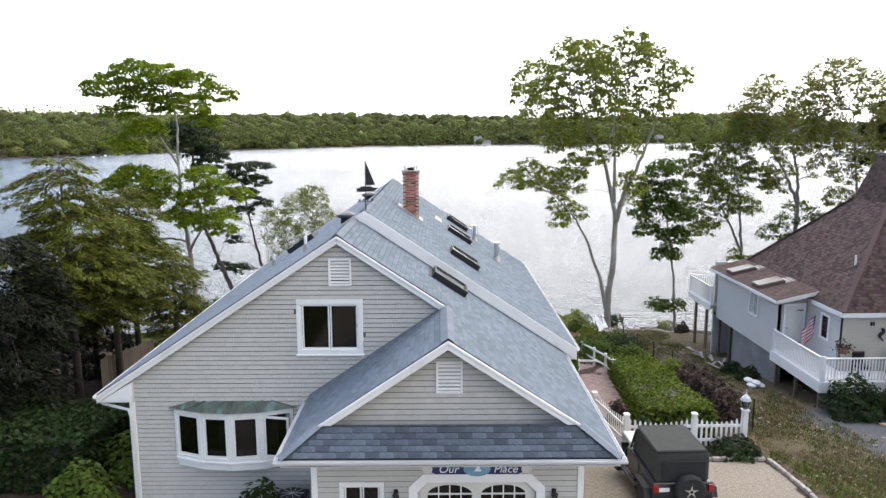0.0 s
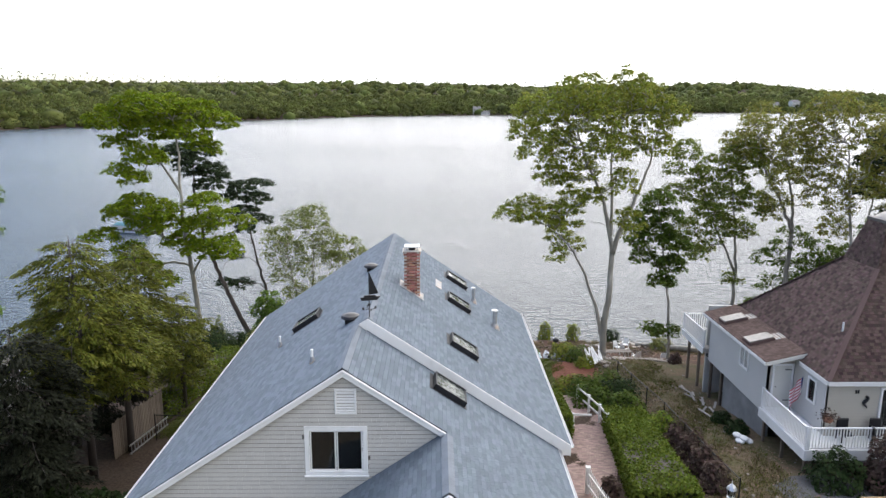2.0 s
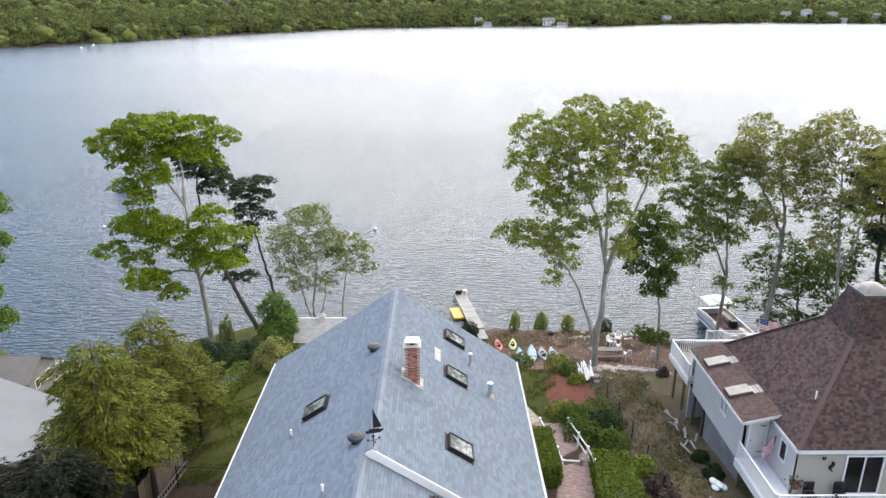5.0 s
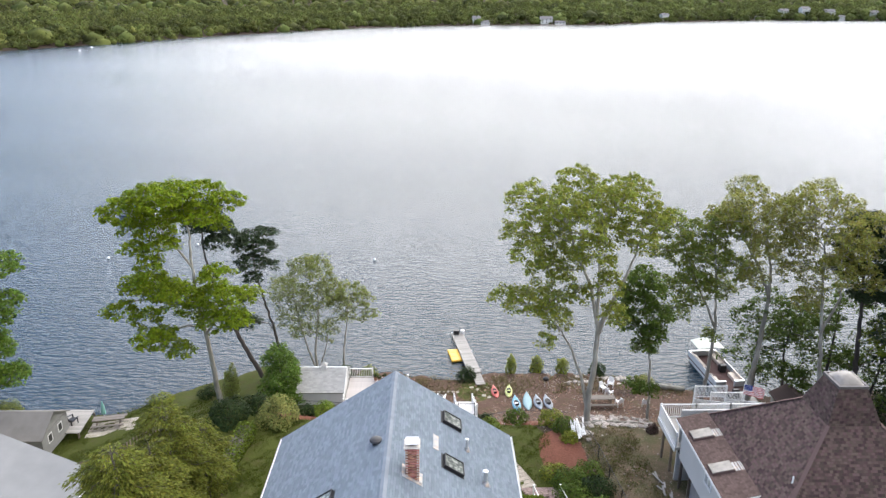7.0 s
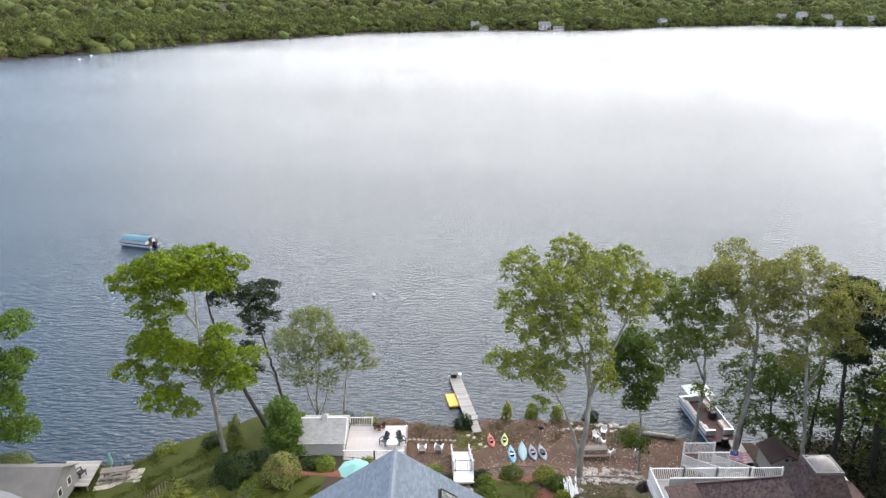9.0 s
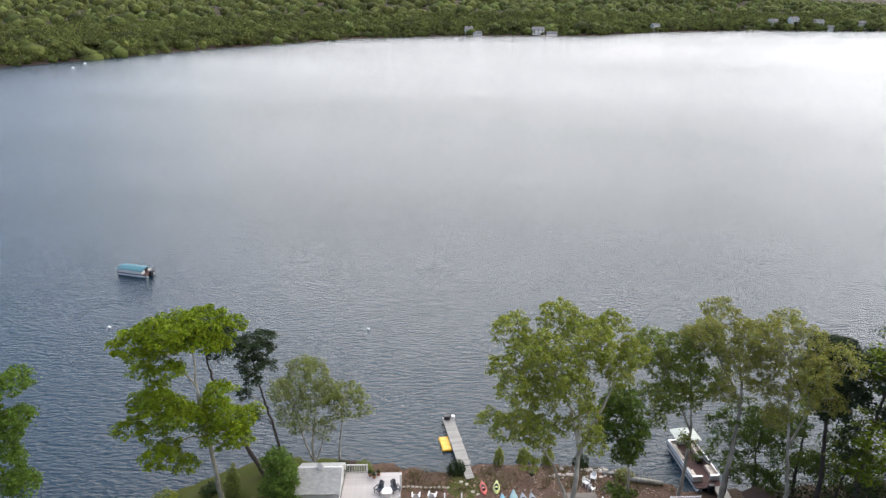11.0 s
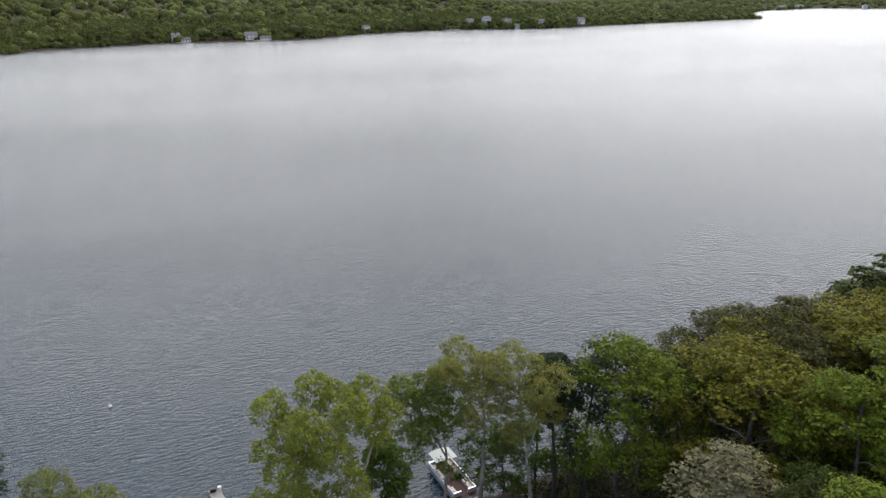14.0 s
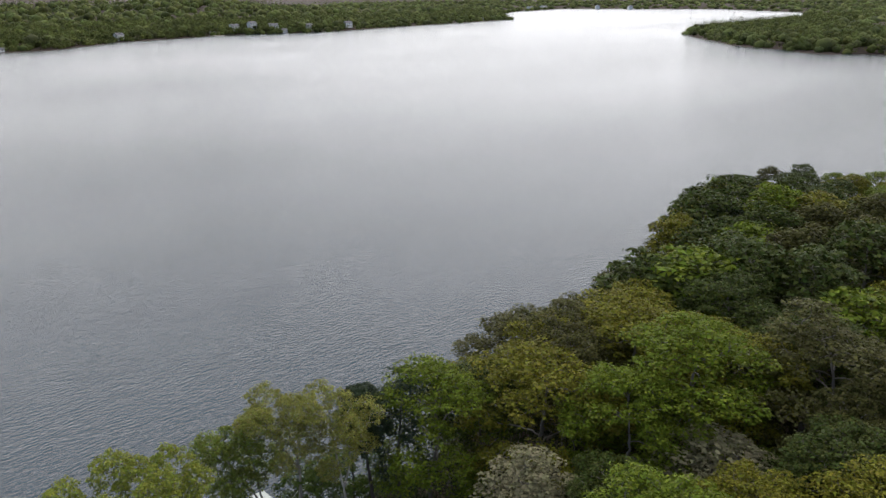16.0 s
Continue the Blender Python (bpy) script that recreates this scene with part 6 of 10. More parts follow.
for a, b in (((CX - 0.46, CY - 0.50), (CX + 0.46, CY - 0.31)), ((CX - 0.48, CY - 0.31), (CX - 0.30, CY + 0.36)), ((CX + 0.30, CY - 0.45), (CX + 0.44, CY + 0.36))):
    Geo().prism([(a[0], a[1], right_z(a[0]) + 0.02), (b[0], a[1], right_z(b[0]) + 0.02), (b[0], b[1], right_z(b[0]) + 0.02), (a[0], b[1], right_z(a[0]) + 0.02)], (0, 0, 0.012)).ob("flashing", M_LEAD, chimney, "stained lead flashing")

# the weathervane: a small sailing boat on a rod
vane = thing("weathervane", Matrix.Translation((-2.3, MID + 0.12, RIDGE_Z - 0.05)), "black iron sailing boat weathervane on the ridge", "weathervane")
Geo().tube([(0, 0, 0), (0, 0, 0.62)], [0.018, 0.014], 8).ob("rod", M_BLACK, vane)
for a in (0, 1):
    m = Matrix.Rotation(a * math.pi / 2 + 0.4, 4, "Z")
    Geo().box((-0.2, -0.008, 0.3), (0.2, 0.008, 0.316), m).ob("compass_arm", M_BLACK, vane)
    for e in (-0.2, 0.2):
        Geo().box((e - 0.03, -0.008, 0.32), (e + 0.03, 0.008, 0.39), m).ob("compass_letter", M_BLACK, vane)
Geo().dome((0, 0, 0.46), (0.05, 0.05, 0.05), 6, 10).ob("ball", M_BLACK, vane)
m = Matrix.Rotation(0.25, 4, "Z")
Geo().prism([m @ Vector(p) for p in ((-0.24, -0.03, 0.60), (0.24, -0.03, 0.60), (0.36, -0.03, 0.72), (-0.28, -0.03, 0.70))], (0, 0.06, 0)).ob("hull", M_BLACK, vane)
Geo().box((-0.16, -0.02, 0.70), (0.20, 0.02, 0.76), m).ob("cabin", M_BLACK, vane)
Geo().tube([m @ Vector((0.0, 0, 0.7)), m @ Vector((0.0, 0, 1.52))], [0.012, 0.008], 6).ob("mast", M_BLACK, vane)
Geo().prism([m @ Vector(p) for p in ((0.01, -0.006, 0.78), (0.29, -0.006, 0.80), (0.01, -0.006, 1.5))], (0, 0.012, 0)).ob("sail", M_BLACK, vane)

# the bow window
bay = new("bay_window")
bay.parent, bay["label"] = house, "white bow window with green copper roof"
b0, b1 = BAY[0] - 0.12, BAY[1] + 0.12
bow = []
for i in range(5):
    s = i / 4
    bow.append((b0 + (b1 - b0) * s, WALL_F - 0.06 - 0.52 * math.sin(math.pi * (0.10 + 0.80 * s)) ** 1.0 + 0.16))
bow[0], bow[4] = (b0, WALL_F - 0.03), (b1, WALL_F - 0.03)
for i in range(4):
    p, q = Vector((*bow[i], 0)), Vector((*bow[i + 1], 0))
    d = (q - p).normalized()
    ang = math.atan2(d.y, d.x)
    L = (q - p).length
    unit = new("casement")
    unit.parent = bay
    swing = 0.55 if i == 3 else 0.0
    fr = Matrix.Translation(p) @ Matrix.Rotation(ang, 4, "Z")
    Geo().box((0, -0.03, 1.45), (0.07, 0.06, 2.74), fr).box((L - 0.07, -0.03, 1.45), (L, 0.06, 2.74), fr).box((0.07, -0.03, 1.45), (L - 0.07, 0.06, 1.56), fr).box((0.07, -0.03, 2.66), (L - 0.07, 0.06, 2.74), fr).ob("frame", M_WHITE, bay, bevel=0.006)
    unit.matrix_basis = fr @ Matrix.Translation((0.075, -0.01, 0)) @ Matrix.Rotation(-swing, 4, "Z")
    w = L - 0.15
    Geo().box((0, 0, 1.565), (0.05, 0.04, 2.655)).box((w - 0.05, 0, 1.565), (w, 0.04, 2.655)).box((0.05, 0, 1.565), (w - 0.05, 0.04, 1.615)).box((0.05, 0, 2.605), (w - 0.05, 0.04, 2.655)).ob("sash", M_WHITE, unit)
    pane = Geo().box((0.05, 0.015, 1.615), (w - 0.05, 0.021, 2.605)).ob("pane", M_GLASS, unit)
    pane.visible_shadow = False
sill_ring = [(x, y - 0.05, 1.40) for x, y in bow] + [(b1, WALL_F + 0.02, 1.40), (b0, WALL_F + 0.02, 1.40)]
Geo().prism(sill_ring, (0, 0, 0.07)).ob("sill", M_WHITE, bay, bevel=0.01)
Geo().prism([(x, y + 0.02, 1.22 + 0.0) for x, y in bow] + [(b1, WALL_F, 1.22), (b0, WALL_F, 1.22)], (0, 0, 0.18)).ob("apron", M_WHITE, bay)
Geo().prism([(x, y - 0.03, 2.74) for x, y in bow] + [(b1, WALL_F + 0.02, 2.74), (b0, WALL_F + 0.02, 2.74)], (0, 0, 0.06)).ob("head", M_WHITE, bay)
roof_v = [(x, y - 0.10, 2.80) for x, y in bow]
roof_v[0], roof_v[4] = (b0 - 0.12, WALL_F - 0.10, 2.80), (b1 + 0.12, WALL_F - 0.10, 2.80)
ridge_v = [(b0 + 0.55 + (b1 - b0 - 1.1) * i / 4, WALL_F - 0.02, 2.97) for i in range(5)]
cg = Geo()
cg.add(roof_v + ridge_v + [(b0 - 0.12, WALL_F, 2.80), (b1 + 0.12, WALL_F, 2.80)], [(i, i + 1, 6 + i, 5 + i) for i in range(4)] + [(10, 0, 5), (4, 11, 9), (0, 10, 11, 4, 3, 2, 1), (10, 5, 6, 7, 8, 9, 11)])
cg.ob("copper_roof", M_COPPER, bay, "streaked green copper roof")
for i in range(9):
    s = i / 8 * 4
    k = min(int(s), 3)
    a = Vector(roof_v[k]).lerp(Vector(roof_v[k + 1]), s - k)
    b = Vector(ridge_v[k]).lerp(Vector(ridge_v[k + 1]), s - k)
    Geo().beam(a + UP * 0.012, b + UP * 0.012, 0.018, 0.022).ob("seam", M_COPPER, bay)
M_CURTAIN = material("grey_curtain", (0.18, 0.165, 0.15), 0.9, vary=0.2, scale=8, stretch=(6, 1, 0.3))
for x in (-5.95, -4.75):
    cu = Geo()
    ring = [(x + 0.36 * k / 10, WALL_F + 0.22 + 0.03 * math.sin(k * 2.0), 1.45) for k in range(11)]
    ring += [(px, py + 0.012, pz) for px, py, pz in ring[::-1]]
    cu.prism(ring, (0, 0, 1.25)).ob("curtain", M_CURTAIN, bay, "grey hanging curtain")

# the garage door with its two arched lights
gate = new("garage_door")
gate.parent, gate["label"] = house, "cream overhead garage door with arched lights"
M_CREAM = material("cream_door_paint", (0.62, 0.6, 0.54), 0.5, vary=0.05, scale=2)
D0, D1, D2 = DOOR[0], DOOR[1], DOOR[3]
lights = [(-0.40, 0.60), (0.80, 1.80)]


def arch(a, b, z0, z1, n=10):
    c, rr = (a + b) / 2, (b - a) / 2
    return [(a, WALL_G + 0.05, z0), (b, WALL_G + 0.05, z0)] + [(c + rr * math.cos(math.pi * k / n), WALL_G + 0.05, z1 - 0.22 + 0.22 * math.sin(math.pi * k / n)) for k in range(n + 1)]


part("panel", slab([(D0, WALL_G + 0.05, -0.02), (D1, WALL_G + 0.05, -0.02), (D1, WALL_G + 0.05, D2), (D0, WALL_G + 0.05, D2)], [arch(a, b, 1.62, 2.02) for a, b in lights], (0, 0.05, 0)), M_CREAM, gate)
for a, b in lights:
    pane = Geo().prism([(x, y + 0.03, z) for x, y, z in arch(a, b, 1.62, 2.02)], (0, 0.006, 0)).ob("pane", M_GLASS, gate)
    pane.visible_shadow = False
    # near-black sheet in place of the unlit garage behind the lights
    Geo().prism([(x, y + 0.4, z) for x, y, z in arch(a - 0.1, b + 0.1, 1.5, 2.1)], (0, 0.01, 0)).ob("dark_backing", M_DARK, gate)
    for k in (1, 2, 3):
        x = a + (b - a) * k / 4
        Geo().box((x - 0.012, WALL_G + 0.035, 1.62), (x + 0.012, WALL_G + 0.085, 2.0)).ob("muntin", M_WHITE, gate)
    Geo().box((a, WALL_G + 0.036, 1.79), (b, WALL_G + 0.084, 1.814)).ob("muntin", M_WHITE, gate)
for z in (0.5, 1.0, 1.5):
    Geo().box((D0, WALL_G + 0.042, z - 0.006), (D1, WALL_G + 0.052, z + 0.006)).ob("panel_joint", M_WALL, gate)
oct_out = [(D0 - 0.2, -0.02), (D0 - 0.2, 2.0), (D0 + 0.12, 2.32), (D1 - 0.12, 2.32), (D1 + 0.2, 2.0), (D1 + 0.2, -0.02)]
oct_in = [(D0, -0.02), (D0, 1.9), (D0 + 0.22, 2.12), (D1 - 0.22, 2.12), (D1, 1.9), (D1, -0.02)]
for k in range(5):
    a, b, c, d = oct_out[k], oct_out[k + 1], oct_in[k + 1], oct_in[k]
    Geo().prism([(x, WALL_G - 0.05, z) for x, z in (a, b, c, d)], (0, 0.09, 0)).ob("surround", M_WHITE, gate, bevel=0.006)

# the sign over the garage door
M_NAVY = material("navy_sign_paint", (0.012, 0.02, 0.10), 0.4, vary=0.1, scale=4)
M_SEA = material("sea_blue_paint", (0.16, 0.32, 0.42), 0.5, vary=0.25, scale=6)
sign = thing("house_sign", Matrix.Translation((0.70, WALL_G - 0.03, 2.455)), "navy blue oval-centred wooden name sign under the eave", "sign")
ring = []
for x, z in ((-1.02, 0.04), (-0.92, 0.13), (0.92, 0.13), (1.02, 0.04), (1.02, -0.06), (0.92, -0.13), (-0.92, -0.13), (-1.02, -0.06)):
    ring.append((x, -0.035, z))
Geo().prism(ring, (0, 0.03, 0)).ob("board", M_NAVY, sign, bevel=0.006)
Geo().prism([(0.30 * math.cos(a), -0.05, 0.17 * math.sin(a)) for a in np.linspace(0, 2 * math.pi, 24, endpoint=False)], (0, 0.02, 0)).ob("oval", M_SEA, sign, "painted oval with a small boat")
Geo().prism([(-0.06, -0.056, -0.05), (0.10, -0.056, -0.05), (0.02, -0.056, 0.10)], (0, 0.005, 0)).ob("painted_sail", M_WHITE, sign)
for x in (-1.1, 1.1):
    Geo().prism([(x + 0.12 * math.cos(a), -0.04, 0.10 * math.sin(a)) for a in np.linspace(0, 2 * math.pi, 14, endpoint=False)], (0, 0.03, 0)).ob("end_shell", M_CREAM, sign)
for word, x in (("Our", -0.86), ("Place", 0.36)):
    cu = bpy.data.curves.new("lettering", "FONT")
    cu.body, cu.size, cu.extrude, cu.shear = word, 0.26, 0.004, 0.25
    tmp = new("lettering", cu)
    bpy.context.view_layer.update()
    me = bpy.data.meshes.new_from_object(tmp.evaluated_get(bpy.context.evaluated_depsgraph_get()))
    bpy.data.objects.remove(tmp)
    put("lettering", me, M_WHITE, sign, "white script lettering", Matrix.Translation((x, -0.041, -0.085)) @ Matrix.Rotation(math.pi / 2, 4, "X"))


def wall_lamp(x, z):
    w = thing("wall_lantern", Matrix.Translation((x, WALL_G - 0.03, z)), "small black lantern beside the garage door", "lantern", "garage lanterns")
    Geo().box((-0.05, -0.02, -0.1), (0.05, 0.03, 0.1)).ob("plate", M_BLACK, w, bevel=0.008)
    Geo().tube([(0, 0, 0.05), (0, -0.08, 0.12), (0, -0.13, 0.08)], [0.012] * 3, 6).ob("arm", M_BLACK, w)
    Geo().lathe([(0.03, -0.16), (0.06, -0.14), (0.075, 0.02), (0.03, 0.07), (0.005, 0.1)], (0, -0.13, 0), 8).ob("glass", M_GLASS, w)
    Geo().lathe([(0.085, 0.02), (0.04, 0.075), (0.01, 0.1)], (0, -0.13, 0), 8).ob("roof", M_BLACK, w)


wall_lamp(-1.10, 1.86)
wall_lamp(2.42, 1.86)

ac = thing("cooling_unit", Matrix.Translation((-3.85, 16.55, ground_at(-3.85, 16.55))), "dark round-topped air conditioner behind a shrub", "air conditioner")
Geo().box((-0.38, -0.38, 0.05), (0.38, 0.38, 0.78)).ob("body", M_BLACK, ac, bevel=0.04)
Geo().tube([(0, 0, 0.78), (0, 0, 0.84)], [0.33, 0.31], 20).ob("fan_guard", M_BLACK, ac)
for k in range(5):
    Geo().tube([(0.3 * math.cos(a), 0.3 * math.sin(a), 0.85) for a in (k * 0.63, k * 0.63 + math.pi)], [0.008] * 2, 5).ob("guard_wire", M_STEEL, ac)

# side deck with white rail along the lake side
side_deck = thing("side_porch", Matrix(), "white railed porch beside the grey house", "porch")
rail_run(side_deck, M_WHITE, (4.05, 21.6, 0.05), (4.05, 24.6, 0.05), 0.95, 0.13)
rail_run(side_deck, M_WHITE, (4.05, 31.0, 1.9), (4.05, 35.0, 1.9), 0.95, 0.13)
Geo().box((3.45, 21.5, -0.1), (4.15, 24.7, 0.05)).ob("platform", M_WOOD, side_deck)
Geo().box((3.45, 30.9, 1.75), (4.15, 35.1, 1.9)).ob("platform", M_WOOD, side_deck)
for y in (21.6, 24.6, 31.0, 35.0):
    Geo().box((3.99, y - 0.06, -2.8), (4.11, y + 0.06, 1.75 if y > 30 else -0.1)).ob("leg", M_WHITE, side_deck)

# ---- the brown-roofed neighbour ----
NEXT_DOOR = Matrix.Translation((0.35, 0.5, 0))
villa = thing("neighbour_house", NEXT_DOOR, "pale sided house with brown pyramid roof and white decks", "house")
NX0, NX1, NY0, NY1, NE = 15.9, 26.6, 27.3, 37.6, 2.5
BX0, BX1, BY0, BY1, BZ = 19.2, 21.9, 30.2, 32.9, 6.65
TX0, TX1, TY0, TY1, TZ = 19.5, 20.9, 30.4, 31.85, 8.7


def brown_roof(ring, foot, along, seed, pick=None, cover=None):
    pts = [Vector(p) for p in ring]
    n = (pts[1] - pts[0]).cross(pts[2] - pts[0]).normalized()
    n = n if n.z > 0 else -n
    deck = Geo().prism(pts, -n * 0.12).ob("roof", M_BROWN_ROOF, villa, "brown shingled roof slope")
    along = Vector(along).normalized()
    up = n.cross(along)
    if up.z < 0:
        along, up = -along, -up
    o = Vector(foot) + n * 0.005
    clad(deck, o, along, up, [((p - o).dot(along), (p - o).dot(up)) for p in pts], 0.14, 0.17, 0.0 if pick else 0.2, seed, 0.012, M_BROWN_PIECE if pick else cover or M_BROWN_ROOF, "shingle", pick, rest_material=cover or M_BROWN_ROOF)


low = [(NX0, NY0, NE), (NX1, NY0, NE), (NX1, NY1, NE), (NX0, NY1, NE)]
brk = [(BX0, BY0, BZ), (BX1, BY0, BZ), (BX1, BY1, BZ), (BX0, BY1, BZ)]
top = [(TX0, TY0, TZ), (TX1, TY0, TZ), (TX1, TY1, TZ), (TX0, TY1, TZ)]
for k in range(4):
    j = (k + 1) % 4
    way = Vector(low[j]) - Vector(low[k])
    brown_roof([low[k], low[j], brk[j], brk[k]], low[k], way, 90 + k, (lambda u, w: 1.0 < u < 5.5 and w < 1.4) if k == 0 else None)
    brown_roof([brk[k], brk[j], top[j], top[k]], brk[k], Vector(brk[j]) - Vector(brk[k]), 95 + k)
    hipw = Geo().beam(Vector(low[k]) + UP * 0.03, Vector(brk[k]) + UP * 0.03, 0.2, 0.03).ob("hip_cap", M_BROWN_ROOF, villa)
LX = 14.35
main_left = lambda x: NE + (BZ - NE) * (x - NX0) / (BX0 - NX0)
JOIN_X = 16.2
lean_ring = [(LX, 29.7, 2.45), (LX, 37.4, 2.45), (JOIN_X, 37.4, main_left(JOIN_X) + 0.02), (JOIN_X, 29.7, main_left(JOIN_X) + 0.02)]
M_FADED_ROOF = material("faded_brown_shingle", (0.115, 0.078, 0.066), 0.92, vary=0.1, scale=0.5, bump=0.5, bump_scale=160, random_value=0.25, island=True, spec=0.2)
brown_roof(lean_ring, lean_ring[0], (0, 1, 0), 99, cover=M_FADED_ROOF)
Geo().prism([(LX, 29.68, 2.28), (JOIN_X, 29.68, main_left(JOIN_X) - 0.18), (JOIN_X, 29.68, main_left(JOIN_X)), (LX, 29.68, 2.44)], (0, -0.03, 0)).ob("rake_board", M_CREAM, villa, "cream rake board")
Geo().beam((LX - 0.02, 29.7, 2.36), (LX - 0.02, 37.4, 2.36), 0.03, 0.14).ob("fascia", M_WHITE, villa)
Geo().beam((NX0 - 0.02, NY0, NE - 0.1), (NX0 - 0.02, 29.7, NE - 0.1), 0.04, 0.18).ob("fascia", M_WHITE, villa)
Geo().beam((NX0, NY0 - 0.02, NE - 0.1), (NX1, NY0 - 0.02, NE - 0.1), 0.04, 0.18).ob("fascia", M_WHITE, villa)
# the glazed lantern on top
M_CURB = material("brown_painted_curb", (0.10, 0.09, 0.085), 0.6, vary=0.15, scale=4)
dome = new("roof_dome")
dome.parent, dome["label"] = villa, "grey plastic dome skylight"
for a, b in (((TX0 - 0.06, TY0 - 0.06), (TX1 + 0.06, TY0 + 0.06)), ((TX0 - 0.06, TY1 - 0.06), (TX1 + 0.06, TY1 + 0.06)), ((TX0 - 0.06, TY0 + 0.06), (TX0 + 0.06, TY1 - 0.06)), ((TX1 - 0.06, TY0 + 0.06), (TX1 + 0.06, TY1 - 0.06))):
    Geo().box((*a, TZ - 0.02), (*b, TZ + 0.12)).ob("curb", M_CURB, dome, bevel=0.01)
n = 8
dg = Geo()
dv = []
for i in range(n + 1):
    for j in range(n + 1):
        u, v = i / n, j / n
        dv.append((TX0 + 0.04 + (TX1 - TX0 - 0.08) * u, TY0 + 0.04 + (TY1 - TY0 - 0.08) * v, TZ + 0.08 + 0.42 * (math.sin(math.pi * u) * math.sin(math.pi * v)) ** 0.6))
dg.add(dv, [(i * (n + 1) + j, (i + 1) * (n + 1) + j, (i + 1) * (n + 1) + j + 1, i * (n + 1) + j + 1) for i in range(n) for j in range(n)])
M_DOME = material("clouded_plastic", (0.17, 0.15, 0.13), 0.25, vary=0.3, scale=2.5)
dg.ob("dome", M_DOME, dome, smooth=True)
# walls: lean-to side, door wall, street side
side_w = part("wall", slab([(14.75, 30.3, -0.3), (14.75, 37.2, -0.3), (14.75, 37.2, 2.5), (14.75, 30.3, 2.5)], [[(14.75, 32.2, 1.0), (14.75, 33.2, 1.0), (14.75, 33.2, 2.15), (14.75, 32.2, 2.15)]], (0.14, 0, 0)), M_PALE_SIDING, villa, "pale grey sided wall")
clad(side_w, (14.746, 37.2, -0.3), (0, -1, 0), UP, [(0, 0), (6.9, 0), (6.9, 2.72), (0, 2.72)], 0.115, 9.0, 0.0, 3, 0.016, M_PALE_SIDING, "clapboard", holes=((3.9, 5.1, 1.2, 2.5),))


def plain_window(owner, axis, c, a, b, z0, z1, lights=2):
    """A white window on a wall: axis x or y is the wall's normal."""
    w = new("window")
    w.parent, w["label"] = owner, "white framed window"
    m = Matrix.Translation((c, 0, 0)) @ Matrix.Rotation(-math.pi / 2, 4, "Z") if axis == "x" else Matrix.Translation((0, c, 0))
    if axis == "x":
        a, b = -b, -a
    t = 0.08
    Geo().box((a, -0.05, z0), (b, 0.03, z0 + t), m).ob("frame", M_WHITE, w)
    Geo().box((a, -0.05, z1 - t), (b, 0.03, z1), m).ob("frame", M_WHITE, w)
    Geo().box((a, -0.05, z0 + t), (a + t, 0.03, z1 - t), m).ob("frame", M_WHITE, w)
    Geo().box((b - t, -0.05, z0 + t), (b, 0.03, z1 - t), m).ob("frame", M_WHITE, w)
    for k in range(1, lights):
        x = a + (b - a) * k / lights
        Geo().box((x - 0.03, -0.04, z0 + t), (x + 0.03, 0.03, z1 - t), m).ob("mullion", M_WHITE, w)
    pane = Geo().box((a + t, 0.0, z0 + t), (b - t, 0.008, z1 - t), m).ob("pane", M_GLASS, w)
    pane.visible_shadow = False
    # near-black sheet imitates the unlit room behind the pane
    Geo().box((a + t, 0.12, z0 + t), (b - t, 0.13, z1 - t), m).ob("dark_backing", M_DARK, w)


plain_window(villa, "x", 14.74, 32.2, 33.2, 1.0, 2.15)
part("wall", slab([(14.75, 30.3, -0.3), (16.0, 30.3, -0.3), (16.0, 30.3, 2.62), (14.75, 30.3, 2.3)], [], (0, 0.14, 0)), M_CREAM_SIDING, villa, "cream sided porch wall")
vdoor = new("door")
vdoor.parent, vdoor["label"] = villa, "cream painted porch door"
Geo().box((15.06, 30.25, 0.06), (15.86, 30.29, 2.08)).ob("leaf", M_CREAM, vdoor, bevel=0.006)
for a, b in (((14.97, 0.06), (15.06, 2.17)), ((15.86, 0.06), (15.95, 2.17)), ((15.06, 2.08), (15.86, 2.17))):
    Geo().box((a[0], 30.22, a[1]), (b[0], 30.3, b[1])).ob("casing", M_WHITE, vdoor)
Geo().tube([(15.14, 30.25, 1.05), (15.14, 30.2, 1.05), (15.14, 30.18, 1.05)], [0.012, 0.03, 0.025], 8).ob("knob", M_BLACK, vdoor)
for z in (1.85, 0.35):
    Geo().box((15.55, 30.235, z), (15.86, 30.25, z + 0.04)).ob("strap_hinge", M_BLACK, vdoor)
part("wall", slab([(16.0, 27.4, -0.3), (16.0, 30.3, -0.3), (16.0, 30.3, 2.62), (16.0, 27.4, 2.62)], [[(16.0, 28.3, 1.0), (16.0, 29.0, 1.0), (16.0, 29.0, 2.1), (16.0, 28.3, 2.1)]], (0.14, 0, 0)), M_PALE_SIDING, villa, "pale sided wall on the porch")
plain_window(villa, "x", 15.99, 28.3, 29.0, 1.0, 2.1, 1)
fw = part("wall", slab([(16.0, 27.4, -0.3), (26.4, 27.4, -0.3), (26.4, 27.4, 2.62), (16.0, 27.4, 2.62)], [[(18.2, 27.4, 0.05), (20.0, 27.4, 0.05), (20.0, 27.4, 2.2), (18.2, 27.4, 2.2)]], (0, 0.14, 0)), M_CREAM_SIDING, villa, "cream clapboard wall")
clad(fw, (16.0, 27.396, -0.3), (1, 0, 0), UP, [(0, 0), (10.4, 0), (10.4, 2.9), (0, 2.9)], 0.13, 12.0, 0.0, 4, 0.016, M_CREAM_SIDING, "clapboard", holes=())
